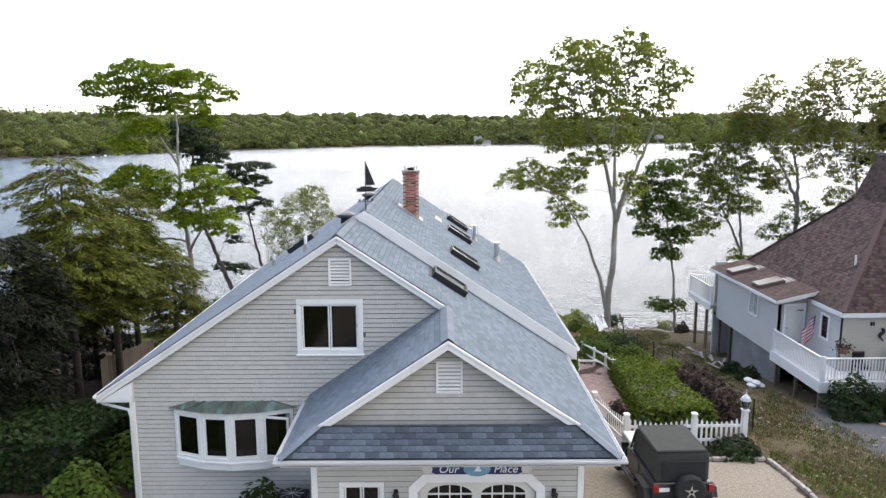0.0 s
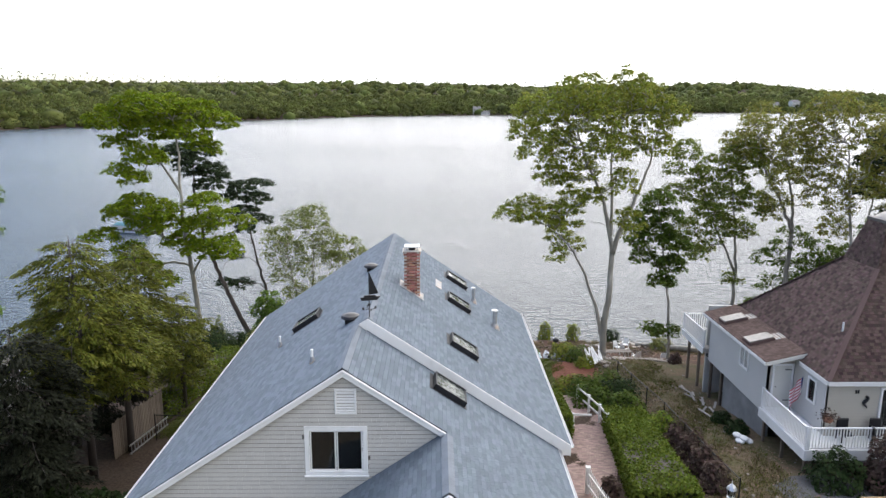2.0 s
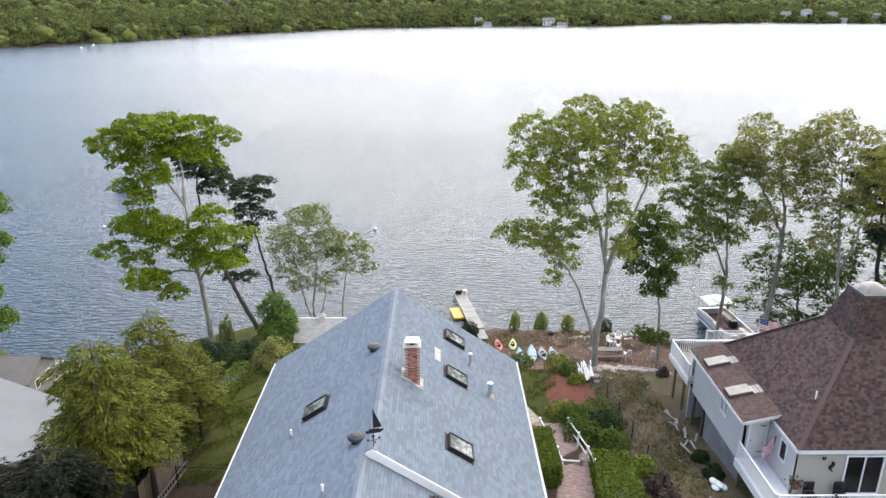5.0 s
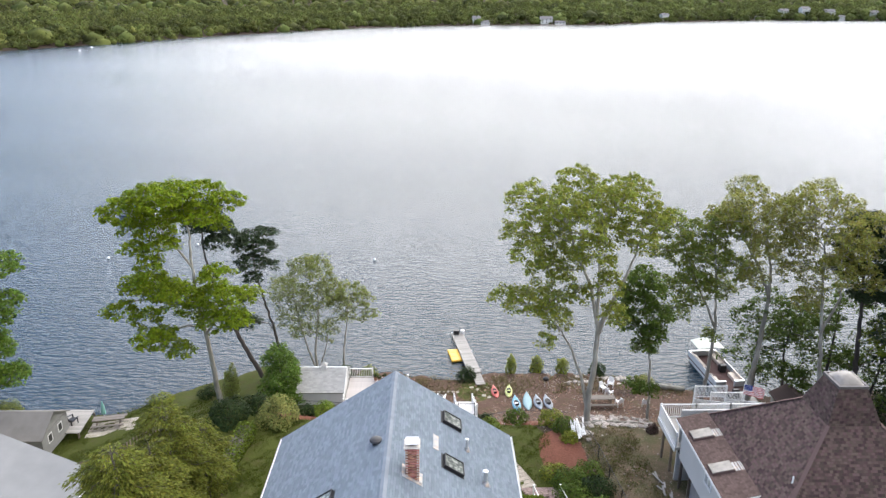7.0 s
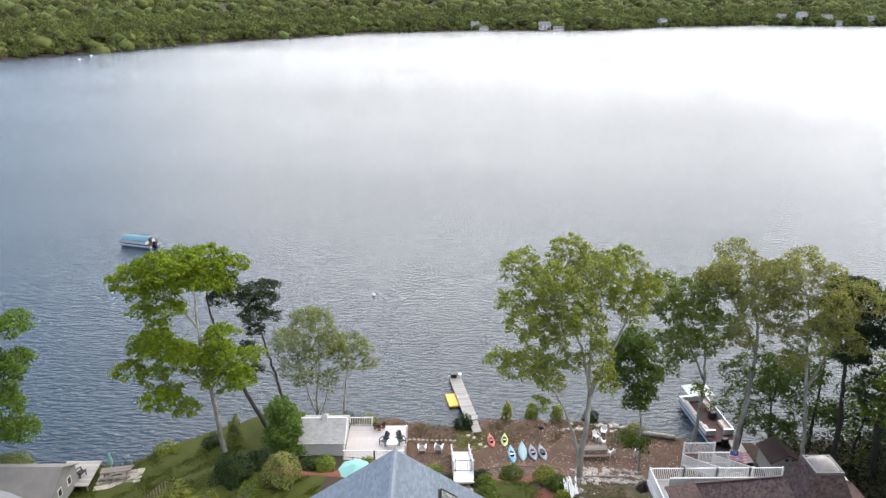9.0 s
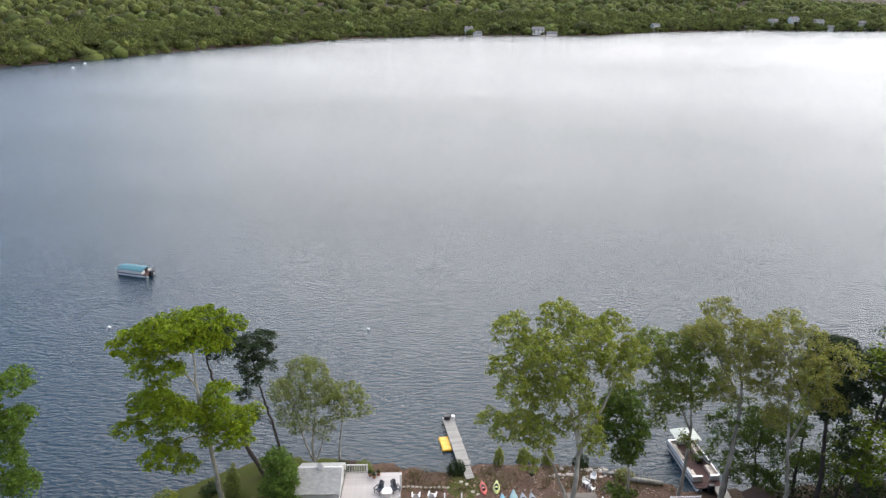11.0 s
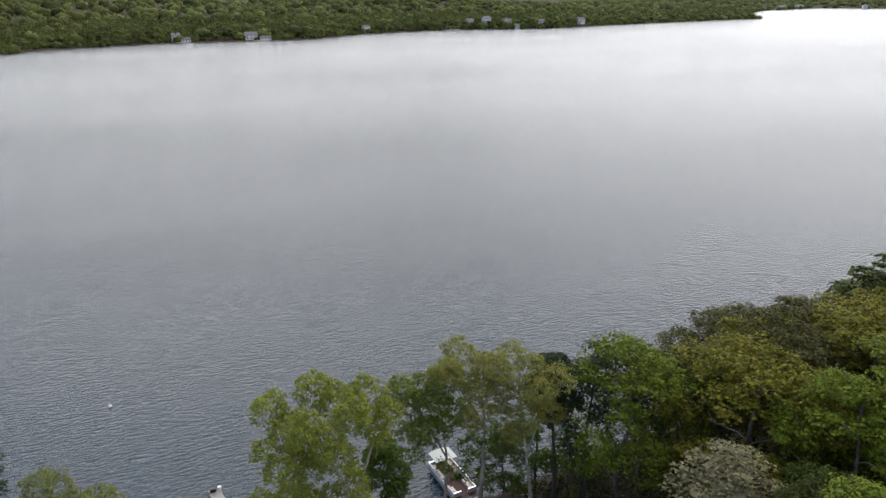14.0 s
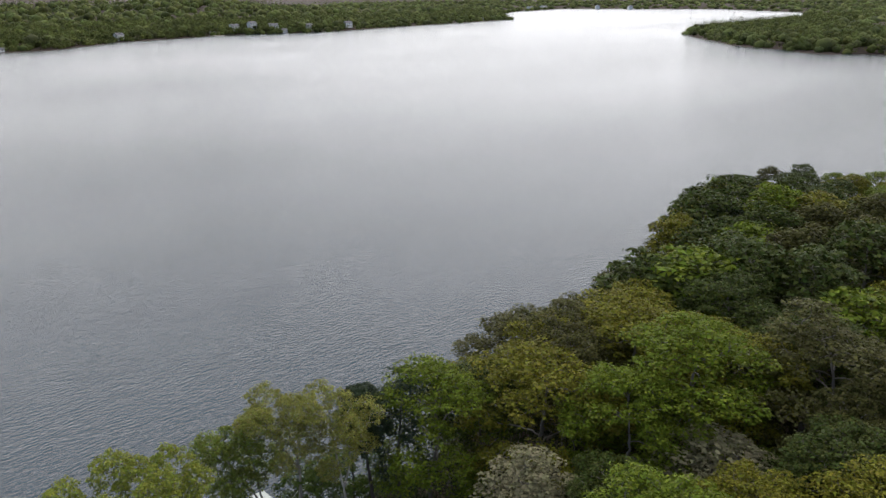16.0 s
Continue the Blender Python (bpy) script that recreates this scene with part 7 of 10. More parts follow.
plain_window(villa, "y", 27.36, 18.2, 20.0, 0.06, 2.2, 2)
Geo().box((26.26, 27.54, -3.2), (26.4, 38.1, 2.62)).ob("wall", M_PALE_SIDING, villa)
Geo().box((14.9, 38.0, -3.5), (26.26, 38.14, 2.62)).ob("wall", M_PALE_SIDING, villa)
Geo().box((14.9, 30.5, -0.35), (26.2, 38.0, -0.2)).ob("floor", M_DARK, villa)
Geo().box((14.95, 30.6, -2.8), (15.2, 35.4, -0.3)).ob("foundation", M_CONCRETE, villa, "grey concrete foundation")
Geo().box((15.0, 35.2, -3.5), (26.2, 35.4, -0.35)).ob("foundation", M_CONCRETE, villa)
Geo().box((16.1, 27.6, -1.9), (26.2, 27.8, -0.3)).ob("foundation", M_CONCRETE, villa)
for y in (35.6, 37.1, 39.0, 40.7):
    Geo().box((14.85, y - 0.07, -3.6), (14.99, y + 0.07, 0.1)).ob("post", M_FENCE_WOOD, villa, "dark timber post")
for x in (18.0, 21.0, 24.0):
    Geo().box((x - 0.07, 40.6, -3.6), (x + 0.07, 40.74, 0.1)).ob("post", M_FENCE_WOOD, villa)
for x, y in ((15.15, 35.3), (15.1, 32.15)):
    s = new("skylight")
    s.parent, s["label"] = villa, "raised roof skylight with pale frame"
    slope = math.atan2(main_left(JOIN_X) - 2.45, JOIN_X - LX)
    z = 2.45 + (x - LX) * math.tan(slope)
    s.matrix_basis = Matrix.Translation((x, y, z)) @ Matrix.Rotation(-slope, 4, "Y")
    Geo().box((-0.62, -0.42, 0), (0.62, 0.42, 0.14)).ob("curb", M_BROWN_ROOF, s)
    Geo().box((-0.6, -0.4, 0.14), (0.6, 0.4, 0.2)).ob("pane", M_DOME, s, "milky skylight pane", 0.02)
    Geo().box((0.66, -0.36, 0.004), (1.2, 0.36, 0.03)).ob("flashing", M_LEAD, s)
Geo().tube([(17.23, 28.98, main_left(17.23) - 0.1), (17.23, 28.98, main_left(17.23) + 0.4)], [0.04, 0.04], 10).ob("vent_pipe", M_WHITE, villa, "white vent pipe")

porch = thing("porch_deck", NEXT_DOOR, "white railed porch deck round the neighbour's door", "deck")
Geo().box((14.55, 26.1, -0.08), (15.98, 30.28, 0.02)).ob("platform", M_WHITE, porch, "pale painted deck boards")
Geo().box((15.98, 26.1, -0.08), (26.0, 27.34, 0.02)).ob("platform", M_WHITE, porch)
Geo().box((14.5, 26.05, -0.42), (14.55, 30.28, 0.02)).ob("skirt", M_WHITE, porch)
Geo().box((14.55, 26.03, -0.42), (26.0, 26.08, 0.02)).ob("skirt", M_WHITE, porch)
rail_run(porch, M_WHITE, (14.6, 30.15, 0.02), (14.6, 26.15, 0.02), 0.95, 0.12)
for k in range(4):
    rail_run(porch, M_WHITE, (14.66 + 2.6 * k, 26.12, 0.02), (14.66 + 2.6 * (k + 1), 26.12, 0.02), 0.95, 0.12)
for x, y in ((14.7, 26.3), (14.7, 28.2), (14.7, 30.0), (18, 26.3), (22, 26.3)):
    Geo().box((x - 0.06, y - 0.06, -1.9), (x + 0.06, y + 0.06, -0.08)).ob("leg", M_FENCE_WOOD, porch)

back_deck = thing("back_deck", NEXT_DOOR, "raised lakeside deck with white railing", "deck")
Geo().box((14.5, 37.4, 0.1), (24.0, 40.8, 0.3)).ob("platform", M_WOOD, back_deck)
Geo().box((14.44, 37.4, 0.0), (14.5, 40.86, 0.34)).ob("skirt", M_WHITE, back_deck)
Geo().box((14.5, 40.8, 0.0), (24.0, 40.86, 0.34)).ob("skirt", M_WHITE, back_deck)
rail_run(back_deck, M_WHITE, (14.55, 37.5, 0.3), (14.55, 40.8, 0.3), 1.0, 0.13)
for k in range(4):
    rail_run(back_deck, M_WHITE, (14.6 + 2.3 * k, 40.8, 0.3), (14.6 + 2.3 * (k + 1), 40.8, 0.3), 1.0, 0.13)
# the stair tower with white lattice that goes down to the shore
stairs = thing("deck_stairs", NEXT_DOOR, "white lattice-sided stairs from the deck to the shore", "stairs")
for k in range(14):
    Geo().box((19.4, 40.9 + 0.46 * k, 0.1 - 0.26 * k), (21.8, 41.34 + 0.46 * k, 0.14 - 0.26 * k)).ob("tread", M_WOOD, stairs)
for x in (19.4, 21.8):
    rail_run(stairs, M_WHITE, (x, 40.9, 0.3), (x, 47.2, -3.2), 0.95, 0.16)
rail_run(stairs, M_WHITE, (19.4, 47.3, -2.2), (21.8, 47.3, -2.2), 1.0, 0.1)
rail_run(stairs, M_WHITE, (19.4, 44.4, -1.0), (21.8, 44.4, -1.0), 1.0, 0.1)
for x in (19.4, 21.8):
    for y in (44.4, 47.3):
        Geo().box((x - 0.06, y - 0.06, -6.0), (x + 0.06, y + 0.06, -1.2)).ob("post", M_WHITE, stairs)


# ---- flags ----
def flag_mesh(w, h, droop, seed):
    r = random.Random(seed)
    nx, ny = 26, 13
    v = [(w * i / nx, 0.09 * math.sin(i * 0.55 + j * 0.2) * i / nx, h * j / ny - droop * (i / nx) ** 1.5) for i in range(nx + 1) for j in range(ny + 1)]
    f = [(i * (ny + 1) + j, (i + 1) * (ny + 1) + j, (i + 1) * (ny + 1) + j + 1, i * (ny + 1) + j + 1) for i in range(nx) for j in range(ny)]
    me = mesh_of("cloth", v, f, True)
    for m in (M_FLAG_RED, M_FLAG_WHITE, M_FLAG_BLUE):
        me.materials.append(m)
    for p in me.polygons:
        i, j = divmod(p.index, ny)
        p.material_index = 2 if i < nx * 0.42 and j >= 6 else (0 if j % 2 == 0 else 1)
    return me


M_FLAG_RED = material("red_flag_cloth", (0.42, 0.03, 0.04), 0.8, vary=0.1)
M_FLAG_WHITE = material("white_flag_cloth", (0.75, 0.75, 0.75), 0.8, vary=0.05)
M_FLAG_BLUE = material("blue_flag_cloth", (0.04, 0.06, 0.2), 0.8, vary=0.1)


def flag(x, y, z, w, h, droop, pole, lean, turn, label):
    fl = thing("flag", Matrix.Translation((x, y, z)) @ Matrix.Rotation(turn, 4, "Z"), label, "flag", "flags")
    Geo().tube([(0, 0, 0), (lean, 0, pole)], [0.02, 0.014], 8).ob("pole", M_WHITE, fl)
    put("cloth", flag_mesh(w, h, droop, 3), None, fl, "striped cloth with blue corner", Matrix.Translation((lean * 0.97, 0, pole - h - 0.03)))
    for k in range(20):
        sx, sz = 0.06 + 0.08 * (k % 5), h * 0.55 + 0.11 * (k // 5)
        Geo().box((sx, -0.02, sz), (sx + 0.022, 0.03, sz + 0.022), Matrix.Translation((lean * 0.97, 0, pole - h - 0.03 - droop * (sx / w) ** 1.5))).ob("star", M_FLAG_WHITE, fl)


flag(20.2, 41.2, 0.3, 1.3, 0.75, 0.25, 2.6, 0.0, -0.25, "striped flag flying from a white pole at the deck railing")
flag(16.25, 30.0, 0.9, 0.75, 0.9, 0.9, 1.15, -0.35, math.pi, "striped flag drooping from the porch wall")


# ---- shrubs and hedges ----
def leafy_box(points, size, seed, foliage, parent, name="foliage"):
    r = np.random.default_rng(seed)
    v, f = leaf_cloud(np.array(points), any_way(len(points), r), size, r)
    return put(name, mesh_of(name, v, f), foliage, parent)


def hedge(label, ring, tall, foliage, seed, density=420, group="hedges", size=0.07):
    """A clipped hedge on a ring of ground points (convex), leaves on its sides and top."""
    cx, cy = np.mean([p[0] for p in ring]), np.mean([p[1] for p in ring])
    h = thing("hedge", Matrix.Translation((cx, cy, ground_at(cx, cy))), label, "hedge", group)
    r = np.random.default_rng(seed)
    pts, core = [], []
    for i, p in enumerate(ring):
        q = ring[(i + 1) % len(ring)]
        L = math.dist(p, q)
        n = int(L * tall * density)
        s, t = r.random(n), r.random(n)
        x, y = p[0] + (q[0] - p[0]) * s, p[1] + (q[1] - p[1]) * s
        z = height(x, y) + t * tall
        pull = 0.06 * (t ** 6)
        pts.append(np.stack([x + (cx - x) * pull, y + (cy - y) * pull, z], 1) + r.normal(size=(n, 3)) * 0.05)
    n = int(sum(abs((ring[i][0] - cx) * (ring[(i + 1) % len(ring)][1] - cy) - (ring[(i + 1) % len(ring)][0] - cx) * (ring[i][1] - cy)) / 2 for i in range(len(ring))) * density)
    k = r.integers(0, len(ring), n)
    a = np.array(ring)[k]
    b = np.array([ring[(i + 1) % len(ring)] for i in k])
    u, w = np.sqrt(r.random(n)), r.random(n)
    x = (1 - u) * cx + u * ((1 - w) * a[:, 0] + w * b[:, 0])
    y = (1 - u) * cy + u * ((1 - w) * a[:, 1] + w * b[:, 1])
    pts.append(np.stack([x, y, height(x, y) + tall + 0.04 * wave(x, y, 2.2, 1.0)], 1) + r.normal(size=(n, 3)) * np.array([0.03, 0.03, 0.05]))
    base = np.array([cx, cy, ground_at(cx, cy)])
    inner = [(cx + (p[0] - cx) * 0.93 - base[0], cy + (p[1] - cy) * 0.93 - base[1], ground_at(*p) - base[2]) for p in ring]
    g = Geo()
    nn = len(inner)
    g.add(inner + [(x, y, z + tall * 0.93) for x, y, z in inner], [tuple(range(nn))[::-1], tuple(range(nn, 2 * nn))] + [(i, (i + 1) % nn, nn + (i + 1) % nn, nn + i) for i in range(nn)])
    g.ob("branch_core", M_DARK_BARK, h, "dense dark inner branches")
    leafy_box(np.concatenate(pts) - base, size, seed, foliage, h)
    return h


def shrub(x, y, radii, foliage, seed, label, category="shrub", group="shrubs", n=900, size=0.08, z=None):
    s = thing("shrub", Matrix.Translation((x, y, ground_at(x, y) if z is None else z)), label, category, group)
    r = np.random.default_rng(seed)
    d = r.normal(size=(n, 3))
    d /= np.linalg.norm(d, axis=1, keepdims=True)
    d[:, 2] = np.abs(d[:, 2]) * 1.15 - 0.15
    lump = 1 + 0.16 * np.sin(d[:, 0] * 5 + seed) * np.cos(d[:, 1] * 4.3) + 0.12 * np.sin(d[:, 2] * 7 + d[:, 0] * 6)
    k = r.uniform(0.72, 1.05, n) * lump
    p = d * k[:, None] * np.array(radii) + np.array([0, 0, radii[2] * 0.25])
    p[:, 2] = np.maximum(p[:, 2], 0.02)
    g = Geo()
    for i in range(7):
        a = 0.9 * i
        g.tube([(0.05 * math.cos(a), 0.05 * math.sin(a), -0.1), (radii[0] * 0.35 * math.cos(a), radii[1] * 0.35 * math.sin(a), radii[2] * 0.6), (radii[0] * 0.6 * math.cos(a), radii[1] * 0.6 * math.sin(a), radii[2] * 1.0)], [0.03, 0.02, 0.008], 5, False)
    put("stem", mesh_of("stem", g.v, g.f), M_DARK_BARK, s)
    leafy_box(p, size, seed, foliage, s)
    return s


hedge("clipped bright green hedge beside the brick path", [(6.9, 22.6), (9.2, 22.6), (10.0, 32.6), (8.1, 32.8)], 0.95, L_HEDGE, 101, 520)
hedge("clipped green hedge along the house wall", [(4.5, 30.2), (6.1, 30.6), (6.2, 35.0), (4.6, 35.0)], 1.2, L_HEDGE, 102, 480)
hedge("dark clipped hedge under the hemlocks", [(-16.5, 18.6), (-9.8, 18.0), (-9.6, 21.2), (-16.4, 22.4)], 1.5, L_SHRUB, 103, 200, size=0.1)
hedge("narrow green boundary hedge beside the lawn", [(-14.7, 33), (-13.7, 33), (-13.2, 44.5), (-14.2, 44.5)], 1.0, L_HEDGE, 104, 260)
NEAR_SHRUBS = [
    (3.9, 14.9, 0.55, 0.75, L_HEDGE, "clipped round boxwood beside the garage"),
    (3.85, 13.6, 0.55, 0.7, L_HEDGE, "clipped round boxwood beside the garage"),
    (-4.6, 16.3, 0.7, 0.9, L_SHRUB, "dark leafy shrub under the bow window"),
    (-9.3, 16.8, 0.9, 1.1, L_OAK_DARK, "flowering green shrub at the house corner"),
    (-9.0, 19.2, 0.8, 1.0, L_OAK_DARK, "loose green shrub beside the house"),
    (10.6, 25.0, 0.55, 1.0, L_RED, "purple barberry shrub along the hedge"),
    (10.75, 26.6, 0.6, 1.0, L_RED, "purple barberry shrub along the hedge"),
    (10.9, 28.3, 0.6, 1.0, L_RED, "purple barberry shrub along the hedge"),
    (10.95, 30.0, 0.6, 0.9, L_RED, "purple barberry shrub along the hedge"),
    (10.7, 32.0, 0.7, 0.7, L_LIME, "lime green low shrub"),
    (9.6, 34.6, 1.0, 0.9, L_OAK_DARK, "dense green shrub beside the path"),
    (8.2, 36.0, 1.1, 0.9, L_OAK_DARK, "dense green shrub beside the path"),
    (9.8, 36.6, 1.1, 1.0, L_SHRUB, "dense dark shrub by the wire fence"),
    (8.4, 37.8, 1.1, 0.9, L_OAK_DARK, "dense green shrub beside the path"),
    (9.7, 38.6, 1.0, 0.9, L_OAK_DARK, "dense green shrub by the wire fence"),
]
YARD_SHRUBS = [
    (7.6, 39.0, 0.9, 0.6, L_OAK, "soft green perennial clump by the lawn"),
    (15.55, 25.4, 1.0, 1.25, L_SHRUB, "round dark shrub before the porch"),
    (17.4, 25.2, 0.8, 1.9, L_RED, "dark purple-leaved shrub before the porch"),
    (17.3, 25.1, 0.6, 0.5, L_SHRUB, "low green shrub before the porch"),
    (14.2, 33.2, 0.45, 0.45, L_SHRUB, "small shrub at the foundation"),
    (14.3, 31.6, 0.5, 0.5, L_SHRUB, "small shrub at the foundation"),
    (15.75, 44.8, 0.42, 0.5, L_RED, "small round brown shrub on the bank"),
    (-12.0, 46.2, 1.5, 1.6, L_YELLOW, "large rounded variegated shrub on the lawn"),
    (-15.8, 46.5, 1.5, 1.3, L_SHRUB, "dark rounded yew by the lawn"),
    (-14.2, 48.6, 1.2, 1.2, L_SHRUB, "dark rounded yew by the lawn"),
    (-10.3, 48.6, 0.7, 0.7, L_SHRUB, "small dark shrub before the shed"),
    (-9.0, 48.8, 0.9, 0.9, L_LIME, "bright lime shrub before the shed"),
    (-5.6, 49.4, 0.8, 0.9, L_OAK, "green shrub before the deck"),
    (-0.2, 48.5, 1.0, 1.0, L_LIME, "yellow-green shrub beside the stairs"),
]
LAWN_SHRUBS = [
    (0.9, 46.6, 0.8, 0.8, L_SHRUB, "dark green shrub beside the stairs"),
    (-1.6, 46.8, 0.9, 0.8, L_SHRUB, "dark green shrub beside the stairs"),
    (3.8, 45.8, 0.75, 0.6, L_HEDGE, "clipped yellow-green mound shrub"),
    (3.9, 44.4, 0.75, 0.6, L_HEDGE, "clipped yellow-green mound shrub"),
    (4.2, 43.1, 0.75, 0.6, L_HEDGE, "clipped yellow-green mound shrub"),
    (1.2, 43.6, 0.8, 0.6, L_HEDGE, "clipped yellow-green mound shrub"),
    (3.6, 47.2, 0.8, 0.8, L_SHRUB, "dark shrub at the top of the bank"),
    (5.9, 46.9, 0.9, 0.9, L_OAK_DARK, "green hydrangea at the top of the bank"),
    (8.5, 46.4, 0.9, 0.9, L_OAK, "green shrub at the top of the bank"),
    (9.3, 45.0, 0.8, 0.8, L_OAK_DARK, "green shrub at the top of the bank"),
    (9.4, 43.4, 0.6, 0.6, L_OAK, "soft green perennial clump beside the mulch"),
    (2.7, 59.0, 0.9, 1.0, L_SHRUB, "grey-green bush at the waterside"),
    (7.0, 60.3, 0.5, 1.4, L_OAK, "upright bush at the water's edge"),
    (9.5, 60.7, 0.6, 1.3, L_OAK, "upright bush at the water's edge"),
    (11.9, 60.3, 0.6, 1.2, L_OAK, "upright bush at the water's edge"),
]
SHORE_SHRUBS = [
    (15.2, 60.0, 0.8, 0.9, L_SHRUB, "bare-twigged bush at the water"),
    (-18.2, 55.6, 0.7, 2.2, L_WILLOW, "tall reedy bush by the shore"),
    (-6.4, 58.4, 1.0, 1.1, L_WILLOW, "bush behind the lakeside deck"),
    (-8.6, 58.2, 1.0, 1.2, L_SHRUB, "bush behind the shed"),
    (-36.5, 51.8, 1.8, 1.6, L_WILLOW, "pale bush at the lake's edge"),
    (18.9, 57.6, 0.9, 0.8, L_YELLOW, "yellow-green bush at the water"),
    (-20.5, 56.0, 0.9, 0.6, L_SHRUB, "low dark bush by the shore"),
    (-24.5, 55.4, 1.2, 0.5, L_OAK, "low green plants along the shore"),
    (8.0, 21.9, 0.5, 0.5, L_SHRUB, "low plants at the picket fence"),
    (9.2, 20.9, 0.7, 0.4, L_SHRUB, "low leafy plants below the lamp post"),
    (6.6, 22.1, 0.4, 0.6, L_SHRUB, "green plant behind the picket fence"),
    (6.3, 24.2, 0.35, 0.7, L_RED, "dark leafy plant beside the path"),
]
for i, (x, y, rx, rz, mat, words) in enumerate(NEAR_SHRUBS + YARD_SHRUBS + LAWN_SHRUBS + SHORE_SHRUBS):
    shrub(x, y, (rx, rx * (0.9 + 0.2 * (i % 3) / 2), rz), mat, 200 + i, words, n=int(1500 * max(0.45, rx * rz)), size=0.075)


# ---- loose grass ----
def grass_field(label, box, count, tall, foliage, seed, keep=None):
    """Many short bent blades in tufts on the ground."""
    r = np.random.default_rng(seed)
    x, y = r.uniform(box[0], box[1], count), r.uniform(box[2], box[3], count)
    patch = wave(x, y, 0.9, seed) + 0.8 * wave(x, y, 2.6, seed + 1) > r.uniform(-1.5, 1.3, count)
    x, y = x[patch], y[patch]
    n, per = len(x), 7
    z = height(x, y)
    foot = np.repeat(np.stack([x, y, z], 1), per, 0) + r.normal(size=(n * per, 3)) * np.array([0.07, 0.07, 0])
    a = r.uniform(0, 6.28, n * per)
    h = tall * r.uniform(0.4, 1.3, n * per)
    lean = np.stack([np.cos(a) * h * 0.7, np.sin(a) * h * 0.7, h], 1)
    side = np.stack([-np.sin(a), np.cos(a), 0 * a], 1) * 0.014
    v = np.stack([foot - side, foot + side, foot + lean], 1).reshape(-1, 3)
    return tagged(put("grass", mesh_of("grass", v, np.arange(len(v)).reshape(-1, 3)), foliage), label, "grass", kind="stuff")


L_GRASS = leaf("lawn_blade", (0.068, 0.088, 0.012), 0.03, 0.4, 0.3)
L_DRY = leaf("dry_grass_blade", (0.15, 0.13, 0.06), 0.04, 0.5, 0.3)
grass_field("short green lawn grass beside the house", (-13.4, -8.6, 30.5, 47), 9000, 0.09, L_GRASS, 3)
grass_field("short mown grass of the lakeside lawn", (-31, -14.5, 42.5, 55), 14000, 0.10, L_GRASS, 4)
grass_field("sparse dry grass and weeds in the side yard", (10.4, 14.2, 12.5, 46), 9000, 0.12, L_DRY, 5)
grass_field("sparse green weeds in the side yard", (10.2, 14.4, 13, 46), 5000, 0.10, L_GRASS, 6)
grass_field("short green grass of the back lawn", (1.5, 8.0, 36.5, 46), 5000, 0.08, L_GRASS, 7)
grass_field("straggling grass along the lake shore", (-16, 24, 55.5, 59.5), 4000, 0.28, L_DRY, 8)

# ---- drive, path and fences ----
path_slab = thing("brick_path", Matrix(), "curving red brick garden path beside the hedge", "path", kind="structure")
pv = Geo()
r = random.Random(8)
centre_x = lambda y: np.interp(y, [19.5, 22, 25, 28, 31, 34, 37, 40], [4.9, 5.0, 5.6, 6.5, 7.1, 7.1, 6.4, 5.2])
y = 20.0
while y < 37.5:
    c = centre_x(y)
    k = -5
    while k < 5:
        x = c + k * 0.215 + (0.107 if int(y * 9.3) % 2 else 0)
        z = ground_at(x, y) + 0.035 + r.uniform(-0.004, 0.004)
        pv.box((x, y, z - 0.05), (x + 0.207, y + 0.1, z))
        k += 1
    y += 0.107
tagged(put("paver_courses", mesh_of("paver_courses", pv.v, pv.f), M_BRICK_PATH, path_slab), kind="stuff")
M_PATH = material("tan_concrete", (0.34, 0.29, 0.23), 0.9, vary=0.15, scale=2, bump=0.2, bump_scale=40)
walkway = tagged(new("garden_walk"), "narrow tan garden walk down to the stairs", "path", kind="structure")
pts = [(5.8, 37.6), (5.0, 40), (3.6, 42.4), (2.4, 44.6), (2.2, 46.6)]
for (xa, ya), (xb, yb) in zip(pts, pts[1:]):
    n = 6
    for i in range(n):
        s0, s1 = i / n, (i + 0.94) / n
        a, b = Vector((xa + (xb - xa) * s0, ya + (yb - ya) * s0, 0)), Vector((xa + (xb - xa) * s1, ya + (yb - ya) * s1, 0))
        side = (b - a).cross(UP).normalized() * 0.5
        ring = [a - side, a + side, b + side, b - side]
        ring = [Vector((p.x, p.y, ground_at(p.x, p.y) - 0.04)) for p in ring]
        Geo().prism(ring, (0, 0, 0.09)).ob("flagstone", M_PATH, walkway, bevel=0.01)

kerb = thing("drive_edging", Matrix(), "low cobble edging round the gravel drive", "edging", kind="structure")
g = Geo().box((-0.13, -0.06, -0.08), (0.13, 0.06, 0.10))
bm = bmesh.new()
vs = [bm.verts.new(p) for p in g.v]
for f in g.f:
    bm.faces.new([vs[i] for i in f])
bmesh.ops.recalc_face_normals(bm, faces=bm.faces)
bmesh.ops.bevel(bm, geom=list(bm.edges), offset=0.02, segments=1, affect="EDGES")
cobble = bpy.data.meshes.new("cobble")
bm.to_mesh(cobble)
bm.free()
cobble.materials.append(M_STONE)
for (xa, ya), (xb, yb) in (((6.6, 20.35), (9.9, 20.35)), ((9.98, 20.3), (10.0, 9.0))):
    n = int(math.dist((xa, ya), (xb, yb)) / 0.275)
    for i in range(n):
        s = (i + 0.5) / n
        x, y = xa + (xb - xa) * s, ya + (yb - ya) * s
        put("cobble", cobble, None, kerb, m=Matrix.Translation((x, y, ground_at(x, y) + r.uniform(-0.01, 0.02))) @ Matrix.Rotation(math.atan2(yb - ya, xb - xa) + r.uniform(-0.06, 0.06), 4, "Z"))

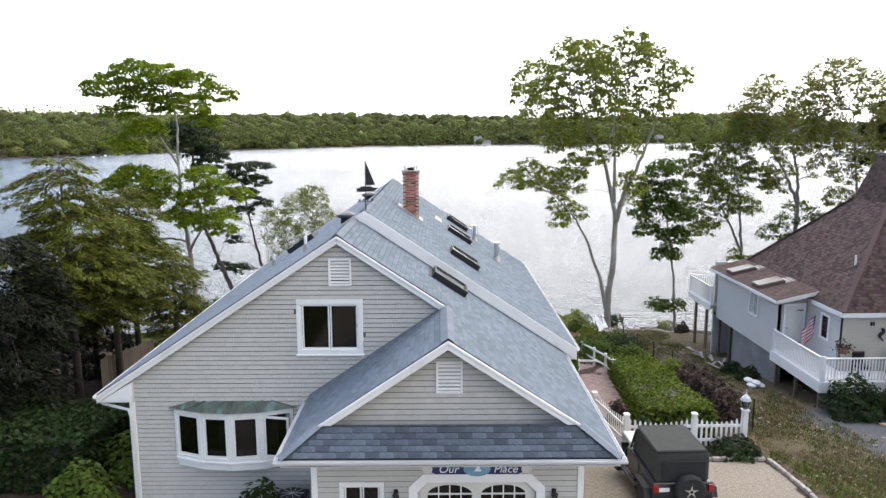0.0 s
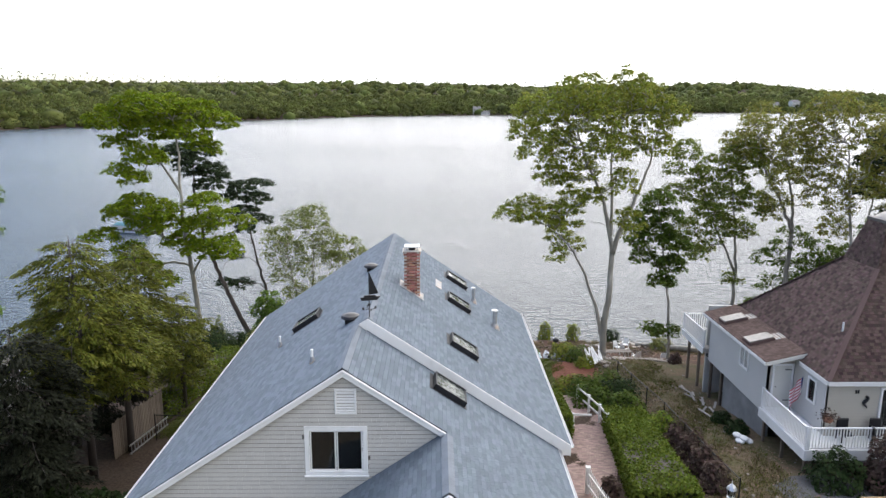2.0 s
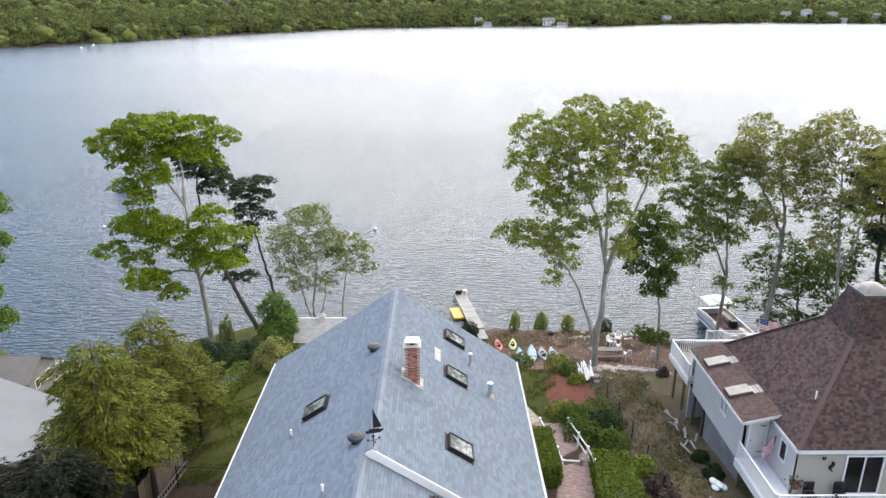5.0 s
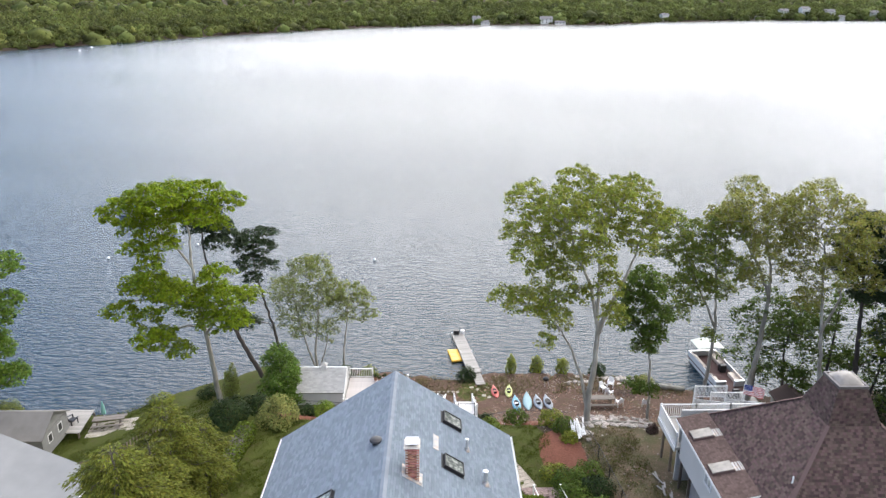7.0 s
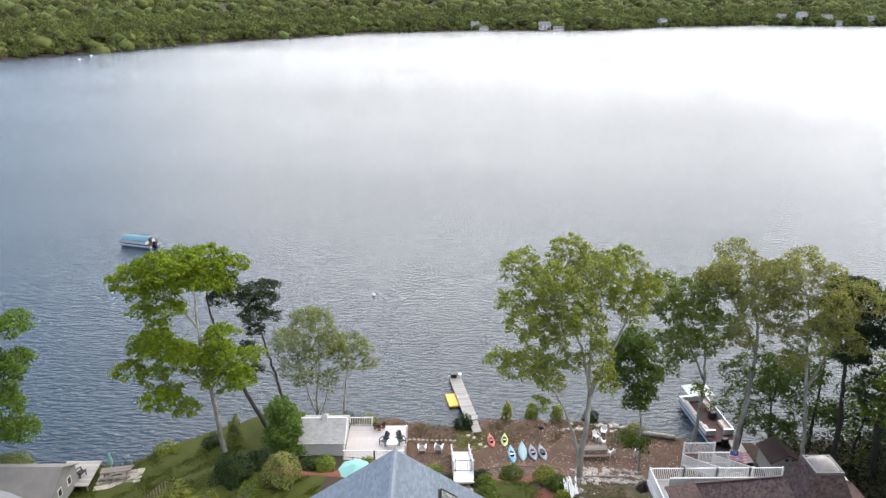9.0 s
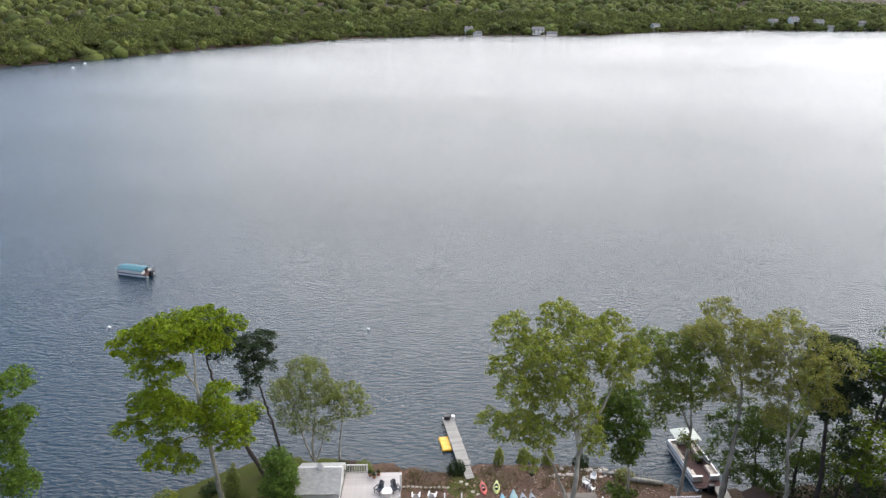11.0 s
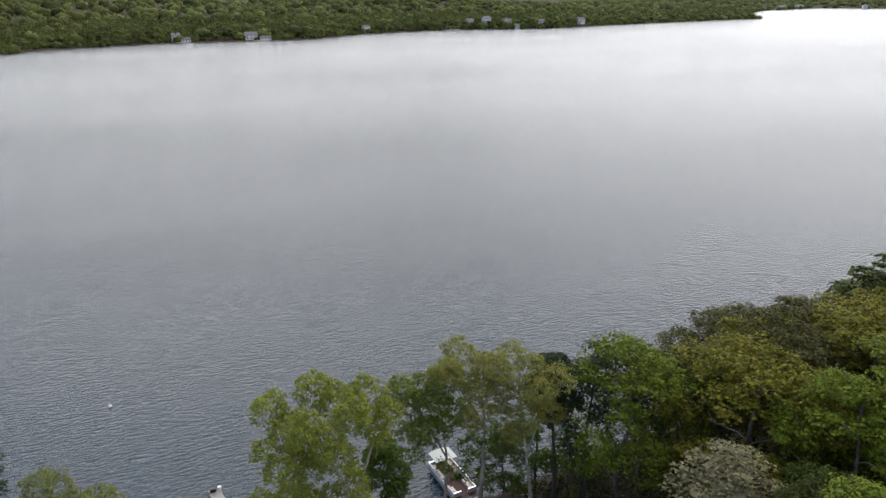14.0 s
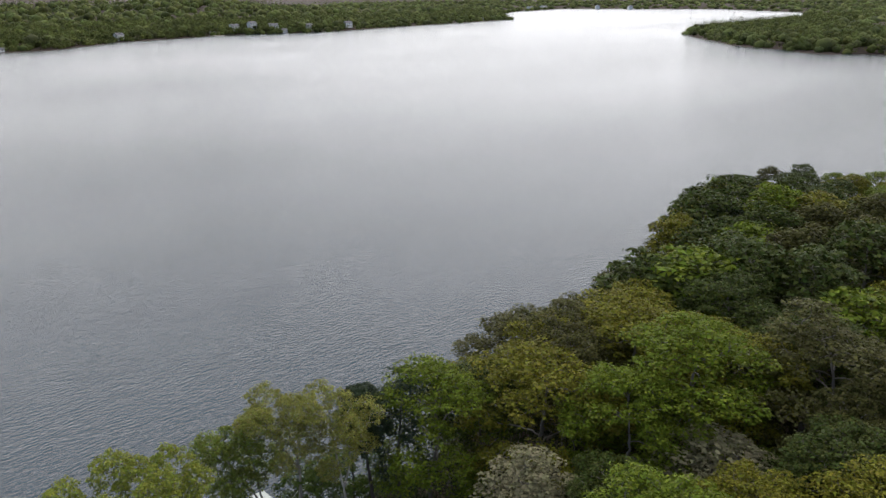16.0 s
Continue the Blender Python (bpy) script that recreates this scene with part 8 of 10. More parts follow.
picket_g = Geo().prism([(-0.035, -0.01, 0.06), (0.035, -0.01, 0.06), (0.035, -0.01, 0.96), (0.0, -0.01, 1.04), (-0.035, -0.01, 0.96)], (0, 0.02, 0))
picket_me = mesh_of("picket", picket_g.v, picket_g.f)
picket_me.materials.append(M_WHITE)
fence = thing("picket_fence", Matrix(), "white scalloped picket fence with square capped posts", "fence")


def picket_bay(p, q, n):
    p, q = Vector(p), Vector(q)
    ang = math.atan2(q.y - p.y, q.x - p.x)
    for z in (0.25, 0.72):
        Geo().beam(p + UP * z, q + UP * z, 0.04, 0.09).ob("rail", M_WHITE, fence)
    for i in range(n):
        s = (i + 0.5) / n
        dip = 1 - 0.16 * math.sin(math.pi * s)
        put("picket", picket_me, None, fence, m=Matrix.Translation(p.lerp(q, s)) @ Matrix.Rotation(ang, 4, "Z") @ Matrix.Translation((0, -0.03, 0)) @ Matrix.Diagonal((1, 1, dip, 1)))


def fence_post(x, y, tall=1.12):
    z = ground_at(x, y)
    Geo().box((x - 0.075, y - 0.075, z - 0.1), (x + 0.075, y + 0.075, z + tall)).ob("post", M_WHITE, fence, bevel=0.01)
    Geo().box((x - 0.10, y - 0.10, z + tall), (x + 0.10, y + 0.10, z + tall + 0.05)).ob("post_cap", M_WHITE, fence, bevel=0.02)


zf = ground_at(8, 21.5)
for p, q, n in (((5.9, 21.45, zf), (8.08, 21.5, zf), 13), ((8.08, 21.5, zf), (9.7, 21.55, zf), 10), ((5.85, 21.5, zf), (5.55, 24.6, zf - 0.3), 16)):
    picket_bay(p, q, n)
for x, y in ((5.88, 21.45), (8.08, 21.5), (5.55, 24.6)):
    fence_post(x, y)
lamp = thing("lamp_post", Matrix.Translation((9.72, 21.55, zf)), "white square lamp post with a glass lantern", "street lamp")
Geo().box((-0.085, -0.085, -0.1), (0.085, 0.085, 1.22)).ob("post", M_WHITE, lamp, bevel=0.01)
Geo().box((-0.12, -0.12, 1.22), (0.12, 0.12, 1.27)).ob("post_cap", M_WHITE, lamp, bevel=0.015)
Geo().lathe([(0.05, 1.27), (0.1, 1.31), (0.16, 1.55), (0.15, 1.6)], sides=8).ob("glass", M_GLASS, lamp, "clear glass lantern panes")
for k in range(8):
    a = k * math.pi / 4
    Geo().beam((0.1 * math.cos(a), 0.1 * math.sin(a), 1.31), (0.16 * math.cos(a), 0.16 * math.sin(a), 1.56), 0.012, 0.012).ob("lantern_bar", M_STEEL, lamp)
Geo().lathe([(0.18, 1.57), (0.13, 1.66), (0.05, 1.74), (0.015, 1.78), (0.02, 1.83), (0.004, 1.88)], sides=8).ob("lantern_roof", M_STEEL, lamp)
Geo().dome((0, 0, 1.42), (0.04, 0.04, 0.07), 5, 8).ob("bulb", M_WHITE, lamp)

gate_rails = thing("path_rail", Matrix(), "white post and rail handrails at the path steps", "railing")
for x in (6.35, 8.0):
    ys_ = [(x, 31.6), (x - 0.05, 33.0), (x - 0.25, 34.6), (x - 0.5, 36.4)]
    for i, (px, py) in enumerate(ys_):
        z = ground_at(px, py)
        Geo().box((px - 0.05, py - 0.05, z - 0.1), (px + 0.05, py + 0.05, z + 0.98)).ob("post", M_WHITE, gate_rails, bevel=0.008)
        Geo().box((px - 0.07, py - 0.07, z + 0.98), (px + 0.07, py + 0.07, z + 1.02)).ob("post_cap", M_WHITE, gate_rails, bevel=0.01)
        if i:
            qx, qy = ys_[i - 1]
            for h in (0.42, 0.9):
                Geo().beam((qx, qy, ground_at(qx, qy) + h), (px, py, z + h), 0.04, 0.09).ob("rail", M_WHITE, gate_rails)
Geo().beam((6.35, 31.6, ground_at(6.35, 31.6) + 0.95), (7.2, 31.5, ground_at(7.2, 31.5) + 0.95), 0.05, 0.09).ob("rail", M_WHITE, gate_rails)


def wire_fence(label, line, tall, posts_every=2.4):
    """A black mesh fence: posts, rails and thin wires."""
    f = thing("wire_fence", Matrix(), label, "fence", "wire fences")
    for (xa, ya), (xb, yb) in zip(line, line[1:]):
        n = max(1, int(math.dist((xa, ya), (xb, yb)) / posts_every))
        for i in range(n):
            a = Vector((xa + (xb - xa) * i / n, ya + (yb - ya) * i / n, 0))
            b = Vector((xa + (xb - xa) * (i + 1) / n, ya + (yb - ya) * (i + 1) / n, 0))
            a.z, b.z = ground_at(a.x, a.y), ground_at(b.x, b.y)
            Geo().tube([a - UP * 0.1, a + UP * (tall + 0.05)], [0.03, 0.03], 8).ob("post", M_BLACK, f)
            Geo().beam(a + UP * tall, b + UP * tall, 0.03, 0.03).ob("top_rail", M_BLACK, f)
            w = Geo()
            for k in range(1, 12):
                w.beam(a + UP * tall * k / 12, b + UP * tall * k / 12, 0.004, 0.004)
            m = int((b - a).length / 0.15)
            for k in range(1, m):
                c = a.lerp(b, k / m)
                w.beam(c + UP * 0.02, c + UP * tall, 0.004, 0.004)
            tagged(w.ob("wire_mesh", M_BLACK, f), kind="stuff")
    return f


wire_fence("black wire mesh boundary fence along the shrubs", [(10.9, 23.5), (11.2, 33.0), (10.9, 41.0), (10.3, 45.5)], 1.1)
wire_fence("black wire mesh fence along the top of the bank", [(-11.8, 49.9), (-6.8, 49.6), (-2.0, 48.2), (1.5, 47.3)], 1.15)
wire_fence("black wire mesh fence along the top of the bank", [(3.0, 47.3), (6.0, 47.9), (9.8, 46.6)], 1.0)
wire_fence("black wire mesh fence by the hemlocks", [(-13.2, 30.4), (-9.2, 30.2)], 1.2)

board_fence = thing("board_fence", Matrix(), "weathered vertical board fence beside the hemlocks", "fence")
bg = Geo().box((-0.07, -0.012, 0), (0.07, 0.012, 1.75))
board_me = mesh_of("board", bg.v, bg.f)
board_me.materials.append(M_FENCE_WOOD)
for (xa, ya), (xb, yb) in (((-13.95, 27.9), (-13.75, 32.8)),):
    n = int(math.dist((xa, ya), (xb, yb)) / 0.15)
    for i in range(n):
        s = i / n
        x, y = xa + (xb - xa) * s, ya + (yb - ya) * s
        put("board", board_me, None, board_fence, m=Matrix.Translation((x, y, ground_at(x, y) - 0.05)) @ Matrix.Rotation(math.pi / 2 + r.uniform(-0.04, 0.04), 4, "Z") @ Matrix.Diagonal((1, 1, r.uniform(0.96, 1.03), 1)))
    for h in (0.4, 1.4):
        Geo().beam((xa - 0.05, ya, ground_at(xa, ya) + h), (xb - 0.05, yb, ground_at(xb, yb) + h), 0.05, 0.09).ob("rail", M_FENCE_WOOD, board_fence)

ladder = thing("ladder", Matrix(), "pale aluminium ladder lying on its edge against the board fence", "ladder")
la, lb = Vector((-13.5, 28.3, ground_at(-13.5, 28.3) + 0.1)), Vector((-13.35, 32.2, ground_at(-13.35, 32.2) + 0.1))
for h in (0.0, 0.38):
    Geo().beam(la + UP * h, lb + UP * h, 0.05, 0.06).ob("rail", M_STEEL, ladder)
for k in range(13):
    p = la.lerp(lb, (k + 0.5) / 13)
    Geo().beam(p + UP * 0.03, p + UP * 0.35, 0.03, 0.03, (0, 1, 0)).ob("rung", M_STEEL, ladder)

# ---- the off-road car ----
M_CAR = material("dark_grey_car_paint", (0.025, 0.026, 0.028), 0.3, 0.0, vary=0.1, scale=2, spec=0.6)
M_SOFT = material("black_canvas_top", (0.035, 0.036, 0.03), 0.9, vary=0.15, scale=3, bump=0.2, bump_scale=200)
M_TYRE = material("black_rubber", (0.018, 0.018, 0.018), 0.85, vary=0.2, scale=8, bump=0.3, bump_scale=40)
M_LAMP_RED = material("red_lamp_plastic", (0.3, 0.015, 0.015), 0.3)
M_HOOD_PALE = material("silver_bonnet_paint", (0.42, 0.43, 0.42), 0.35, 0.4, vary=0.05)
jeep = thing("off_road_car", Matrix.Translation((5.95, 18.2, 0.0)) @ Matrix.Rotation(radians(2), 4, "Z"), "dark two-door off-road car with black soft top", "car")
# y is forward; the rear bumper is at -1.75
Geo().prism([(-0.78, -1.68, 0.55), (-0.78, -1.68, 1.08), (-0.78, 0.45, 1.08), (-0.78, 0.50, 1.05), (-0.78, 0.50, 0.5)], (1.56, 0, 0)).ob("body", M_CAR, jeep, bevel=0.03)
Geo().prism([(-0.62, 0.5, 0.6), (-0.62, 0.5, 1.06), (-0.56, 1.75, 0.98), (-0.56, 1.82, 0.6)], (1.2, 0, 0)).ob("bonnet", M_HOOD_PALE, jeep, "pale silver bonnet", 0.03)
Geo().box((-0.7, -1.6, 0.35), (0.7, 1.75, 0.58)).ob("chassis", M_BLACK, jeep)
Geo().prism([(-0.70, -1.66, 1.08), (-0.64, -1.50, 1.80), (-0.64, 0.10, 1.84), (-0.68, 0.40, 1.10)], (1.36, 0, 0)).ob("soft_top", M_SOFT, jeep, "black canvas soft top", 0.05)
Geo().box((-0.66, -1.50, 1.80), (0.66, 0.12, 1.86)).ob("roof_canvas", M_SOFT, jeep, bevel=0.04)
Geo().box((-0.55, -1.685, 1.16), (0.55, -1.66, 1.64), Matrix.Translation((0, 0.02, 0))).ob("rear_window", M_TYRE, jeep, "dark plastic rear window")
Geo().prism([(-0.66, 0.36, 1.08), (0.66, 0.36, 1.08), (0.60, 0.12, 1.8), (-0.60, 0.12, 1.8)], (0, 0.03, 0.01)).ob("windscreen", M_GLASS, jeep)
for s in (-1, 1):
    for y in (-1.1, 1.25):
        w = new("wheel")
        w.parent = jeep
        w.matrix_basis = Matrix.Translation((s * 0.76, y, 0.39)) @ Matrix.Rotation(math.pi / 2, 4, "Y")
        Geo().lathe([(0.25, -0.12), (0.36, -0.12), (0.39, -0.08), (0.39, 0.08), (0.36, 0.12), (0.25, 0.12)], sides=24).ob("tyre", M_TYRE, w)
        Geo().lathe([(0.25, -0.09), (0.2, 0.02), (0.06, 0.05), (0.01, 0.09)], sides=16).ob("rim", M_STEEL, w)
        Geo().prism([(s * 0.66, y - 0.5, 0.62), (s * 0.66, y - 0.38, 0.86), (s * 0.66, y + 0.38, 0.86), (s * 0.66, y + 0.52, 0.62), (s * 0.66, y + 0.4, 0.66), (s * 0.66, y + 0.34, 0.8), (s * 0.66, y - 0.34, 0.8), (s * 0.66, y - 0.42, 0.64)], (s * 0.28, 0, 0)).ob("mudguard", M_BLACK, jeep)
    Geo().box((s * 0.70 - 0.07, -1.74, 0.86), (s * 0.70 + 0.07, -1.66, 1.04)).ob("tail_lamp", M_LAMP_RED, jeep, "red tail lamp", 0.01)
    Geo().box((s * 0.88 - 0.1, 0.34, 1.1), (s * 0.88 + 0.1, 0.42, 1.26)).ob("mirror", M_BLACK, jeep, bevel=0.02)
    Geo().box((s * 0.79 - 0.01, -0.55, 0.6), (s * 0.79 + 0.01, 0.4, 1.07)).ob("door", M_CAR, jeep, bevel=0.005)
    Geo().tube([(s * 0.72, 0.35, 1.1), (s * 0.66, 0.12, 1.72)], [0.03, 0.03], 6).ob("door_pillar", M_BLACK, jeep)
    Geo().box((s * 0.86 - 0.06, -0.65, 0.42), (s * 0.86 + 0.06, 0.75, 0.48)).ob("side_step", M_BLACK, jeep)
Geo().box((-0.82, -1.86, 0.48), (0.82, -1.70, 0.66)).ob("bumper", M_BLACK, jeep, bevel=0.03)
spare = new("spare_wheel")
spare.parent = jeep
spare.matrix_basis = Matrix.Translation((0.1, -1.86, 0.98)) @ Matrix.Rotation(math.pi / 2, 4, "X")
Geo().lathe([(0.2, -0.11), (0.34, -0.12), (0.385, -0.07), (0.385, 0.07), (0.34, 0.12), (0.2, 0.11)], sides=24).ob("tyre", M_TYRE, spare)
Geo().lathe([(0.22, -0.05), (0.21, 0.08), (0.05, 0.1)], sides=20).ob("rim", M_BLACK, spare)
for k in range(5):
    a = math.pi / 2 + k * 2 * math.pi / 5
    Geo().prism([(0.19 * math.cos(a), 0.19 * math.sin(a), 0.1), (0.05 * math.cos(a + 0.7), 0.05 * math.sin(a + 0.7), 0.1), (0.05 * math.cos(a - 0.7), 0.05 * math.sin(a - 0.7), 0.1)], (0, 0, 0.02)).ob("star_spoke", M_STEEL, spare, "pale star-shaped wheel spoke")
Geo().box((-0.62, -1.715, 0.86), (-0.36, -1.69, 0.96)).ob("number_plate", M_WHITE, jeep)

# ---- garden shed, lake deck and stairs ----
def clapboards(owner, wall_label, p, q, z0, z1, mat):
    """A wall from p to q with lapped boards on its outer (left-hand) side."""
    p, q = Vector((*p, 0)), Vector((*q, 0))
    d = (q - p).normalized()
    out = Vector((d.y, -d.x, 0))
    L = (q - p).length
    ring = [p + UP * z0, q + UP * z0, q + UP * z1, p + UP * z1]
    w = Geo().prism(ring, -out * 0.1).ob("wall", mat, owner, wall_label)
    clad(w, p + UP * z0 + out * 0.004, d, UP, [(0, 0), (L, 0), (L, z1 - z0), (0, z1 - z0)], 0.125, L + 1, 0.0, 5, 0.014, mat, "clapboard")
    return w


M_SHED = material("pale_grey_shed_paint", (0.58, 0.565, 0.54), 0.7, vary=0.07, scale=1)
shed = thing("garden_shed", Matrix(), "pale grey clapboard shed with small cupola", "shed")
SX0, SX1, SY0, SY1, SG, SE, SR = -11.9, -8.1, 53.3, 57.5, -6.5, -4.8, -3.62
clapboards(shed, "pale grey clapboard wall", (SX0, SY0), (SX1, SY0), SG, SE, M_SHED)
clapboards(shed, "pale grey clapboard wall", (SX1, SY0 + 0.1), (SX1, SY1), SG, SE, M_SHED)
clapboards(shed, "pale grey clapboard wall", (SX0, SY1), (SX0, SY0 + 0.1), SG, SE, M_SHED)
Geo().box((SX0, SY1 - 0.1, SG), (SX1, SY1, SE)).ob("wall", M_SHED, shed)
for x in (SX0 + 0.05, SX1 - 0.05):
    Geo().prism([(x, SY0, SE), (x, SY1, SE), (x, (SY0 + SY1) / 2, SR - 0.1)], (0.05, 0, 0)).ob("gable", M_SHED, shed)
mid = (SY0 + SY1) / 2
for a, b, s in ((SY0 - 0.2, mid, 1), (SY1 + 0.2, mid, -1)):
    ring = [Vector((SX0 - 0.15, a, SE - 0.02)), Vector((SX1 + 0.15, a, SE - 0.02)), Vector((SX1 + 0.15, b, SR)), Vector((SX0 - 0.15, b, SR))]
    nrm = (ring[1] - ring[0]).cross(ring[2] - ring[0]).normalized()
    nrm = nrm if nrm.z > 0 else -nrm
    deck = Geo().prism(ring, -nrm * 0.08).ob("roof", M_SHED_ROOF, shed, "weathered grey shingled roof")
    along = Vector((s, 0, 0))
    up = nrm.cross(along)
    o = (ring[0] if s > 0 else ring[1]) + nrm * 0.005
    clad(deck, o, along, up, [((p - o).dot(along), (p - o).dot(up)) for p in ring], 0.15, 0.3, 0.2, 6, 0.012, M_SHED_ROOF, "shingle")
for z, y in ((SR + 0.01, mid),):
    Geo().beam((SX0 - 0.15, y, z), (SX1 + 0.15, y, z), 0.16, 0.05).ob("ridge_board", M_WHITE, shed)
for x in (SX0, SX1):
    Geo().box((x - 0.05, SY0 - 0.05, SG), (x + 0.05, SY0 + 0.05, SE)).ob("corner_board", M_WHITE, shed)
Geo().beam((SX1 + 0.16, SY0 - 0.2, SE - 0.04), (SX1 + 0.16, mid, SR - 0.03), 0.03, 0.14).ob("rake_board", M_WHITE, shed)
cup = new("cupola")
cup.parent, cup["label"] = shed, "small white cupola"
Geo().box((-10.15, mid - 0.24, SR - 0.2), (-9.67, mid + 0.24, SR + 0.28)).ob("box", M_WHITE, cup, bevel=0.015)
Geo().add([(-10.22, mid - 0.31, SR + 0.28), (-9.60, mid - 0.31, SR + 0.28), (-9.60, mid + 0.31, SR + 0.28), (-10.22, mid + 0.31, SR + 0.28), (-9.91, mid, SR + 0.5)], [(0, 1, 4), (1, 2, 4), (2, 3, 4), (3, 0, 4), (3, 2, 1, 0)]).ob("roof", M_SHED_ROOF, cup)

deck_l = thing("lakeside_deck", Matrix(), "pale painted lakeside deck with white railing", "deck")
DX0, DX1, DY0, DY1, DZ = -8.0, -2.6, 52.3, 57.5, -5.85
M_DECKPAINT = material("pale_deck_paint", (0.46, 0.42, 0.395), 0.7, vary=0.08, scale=1.5, random_value=0.06, stretch=(6, 1, 1))
n = 36
g = Geo().box((0, 0, -0.03), (DX1 - DX0, (DY1 - DY0) / n - 0.008, 0))
plank_me = mesh_of("plank", g.v, g.f)
plank_me.materials.append(M_DECKPAINT)
for k in range(n):
    put("plank", plank_me, None, deck_l, m=Matrix.Translation((DX0, DY0 + (DY1 - DY0) * k / n, DZ)))
Geo().box((DX0, DY0, DZ - 0.2), (DX1, DY0 + 0.05, DZ - 0.03)).ob("skirt", M_WHITE, deck_l)
Geo().box((DX0, DY0 + 0.1, DZ - 0.9), (DX1, DY0 + 0.14, DZ - 0.2)).ob("skirt", M_SHED, deck_l)
for x in (DX0 + 0.1, (DX0 + DX1) / 2, DX1 - 0.1):
    for y in (DY0 + 0.3, DY1 - 0.1):
        Geo().box((x - 0.06, y - 0.06, -7.3), (x + 0.06, y + 0.06, DZ - 0.03)).ob("leg", M_FENCE_WOOD, deck_l)
rail_run(deck_l, M_WHITE, (DX0, DY0, DZ), (-5.3, DY0, DZ), 0.9, 0.13)
rail_run(deck_l, M_WHITE, (-5.3, DY0, DZ), (DX1, DY0, DZ), 0.9, 0.13)
rail_run(deck_l, M_WHITE, (DX0, DY1, DZ), (-5.9, DY1, DZ), 0.9, 0.15)
Geo().box((DX1 - 0.07, 54.9, DZ), (DX1 + 0.07, 55.04, DZ + 1.7)).ob("tall_post", M_WHITE, deck_l, bevel=0.01)
Geo().box((DX1 - 0.06, DY0 - 0.06, DZ), (DX1 + 0.06, DY0 + 0.06, DZ + 1.5)).ob("tall_post", M_WHITE, deck_l, bevel=0.01)


def adirondack(x, y, z, turn, mat, label, group):
    c = thing("lounge_chair", Matrix.Translation((x, y, z)) @ Matrix.Rotation(turn, 4, "Z"), label, "chair", group)
    Geo().prism([(-0.28, -0.3, 0.36), (0.28, -0.3, 0.36), (0.28, 0.26, 0.24), (-0.28, 0.26, 0.24)], (0, 0, 0.03)).ob("seat", mat, c)
    for k in range(5):
        xx = -0.26 + 0.105 * k
        Geo().prism([(xx, 0.22, 0.26), (xx + 0.095, 0.22, 0.26), (xx + 0.095, 0.52, 0.95 + 0.06 * (2 - abs(k - 2))), (xx, 0.52, 0.95 + 0.06 * (2 - abs(k - 2)))], (0, 0.02, 0.005)).ob("back_slat", mat, c)
    for s in (-1, 1):
        Geo().box((s * 0.34 - 0.06, -0.36, 0.54), (s * 0.34 + 0.06, 0.34, 0.565)).ob("arm", mat, c)
        Geo().box((s * 0.31 - 0.02, -0.32, 0), (s * 0.31 + 0.02, -0.24, 0.54)).ob("leg", mat, c)
        Geo().box((s * 0.31 - 0.02, 0.24, 0), (s * 0.31 + 0.02, 0.32, 0.54)).ob("leg", mat, c)


M_NAVY_CLOTH = material("dark_navy_chair_plastic", (0.03, 0.035, 0.05), 0.6, vary=0.1)
adirondack(-4.6, 54.6, DZ, -0.6, M_NAVY_CLOTH, "dark lounge chair on the lakeside deck", "deck chairs")
adirondack(-3.1, 54.7, DZ, 0.5, M_NAVY_CLOTH, "dark lounge chair on the lakeside deck", "deck chairs")
adirondack(-1.2, 54.3, ground_at(-1.2, 54.3), math.pi, M_WHITE, "white slatted lounge chair on the beach", "beach chairs")
adirondack(0.3, 54.5, ground_at(0.3, 54.5), math.pi - 0.2, M_WHITE, "white slatted lounge chair on the beach", "beach chairs")
tbl = thing("side_table", Matrix.Translation((-3.85, 54.2, DZ)), "small white square table on the deck", "table")
Geo().box((-0.45, -0.45, 0.5), (0.45, 0.45, 0.54)).ob("tabletop", M_WHITE, tbl, bevel=0.01)
for sx in (-0.38, 0.38):
    for sy in (-0.38, 0.38):
        Geo().box((sx - 0.025, sy - 0.025, 0), (sx + 0.025, sy + 0.025, 0.5)).ob("leg", M_WHITE, tbl)
M_POT = material("terracotta_pot", (0.32, 0.15, 0.09), 0.8, vary=0.15, scale=6)
for i, (x, y) in enumerate(((-5.6, 57.0), (-5.2, 56.7), (-4.8, 57.1))):
    p = thing("flower_pot", Matrix.Translation((x, y, DZ)), "planted terracotta pot on the deck", "pot", "deck pots")
    Geo().lathe([(0.13, 0), (0.18, 0.28), (0.2, 0.28), (0.2, 0.33), (0.17, 0.33), (0.15, 0.27)], sides=14).ob("pot", M_POT, p)
    leafy_box(rng.normal(size=(120, 3)) * 0.11 + np.array([0, 0, 0.42]), 0.06, 300 + i, L_SHRUB, p)
M_AQUA = material("aqua_canvas", (0.2, 0.42, 0.36), 0.8, vary=0.08, scale=3)


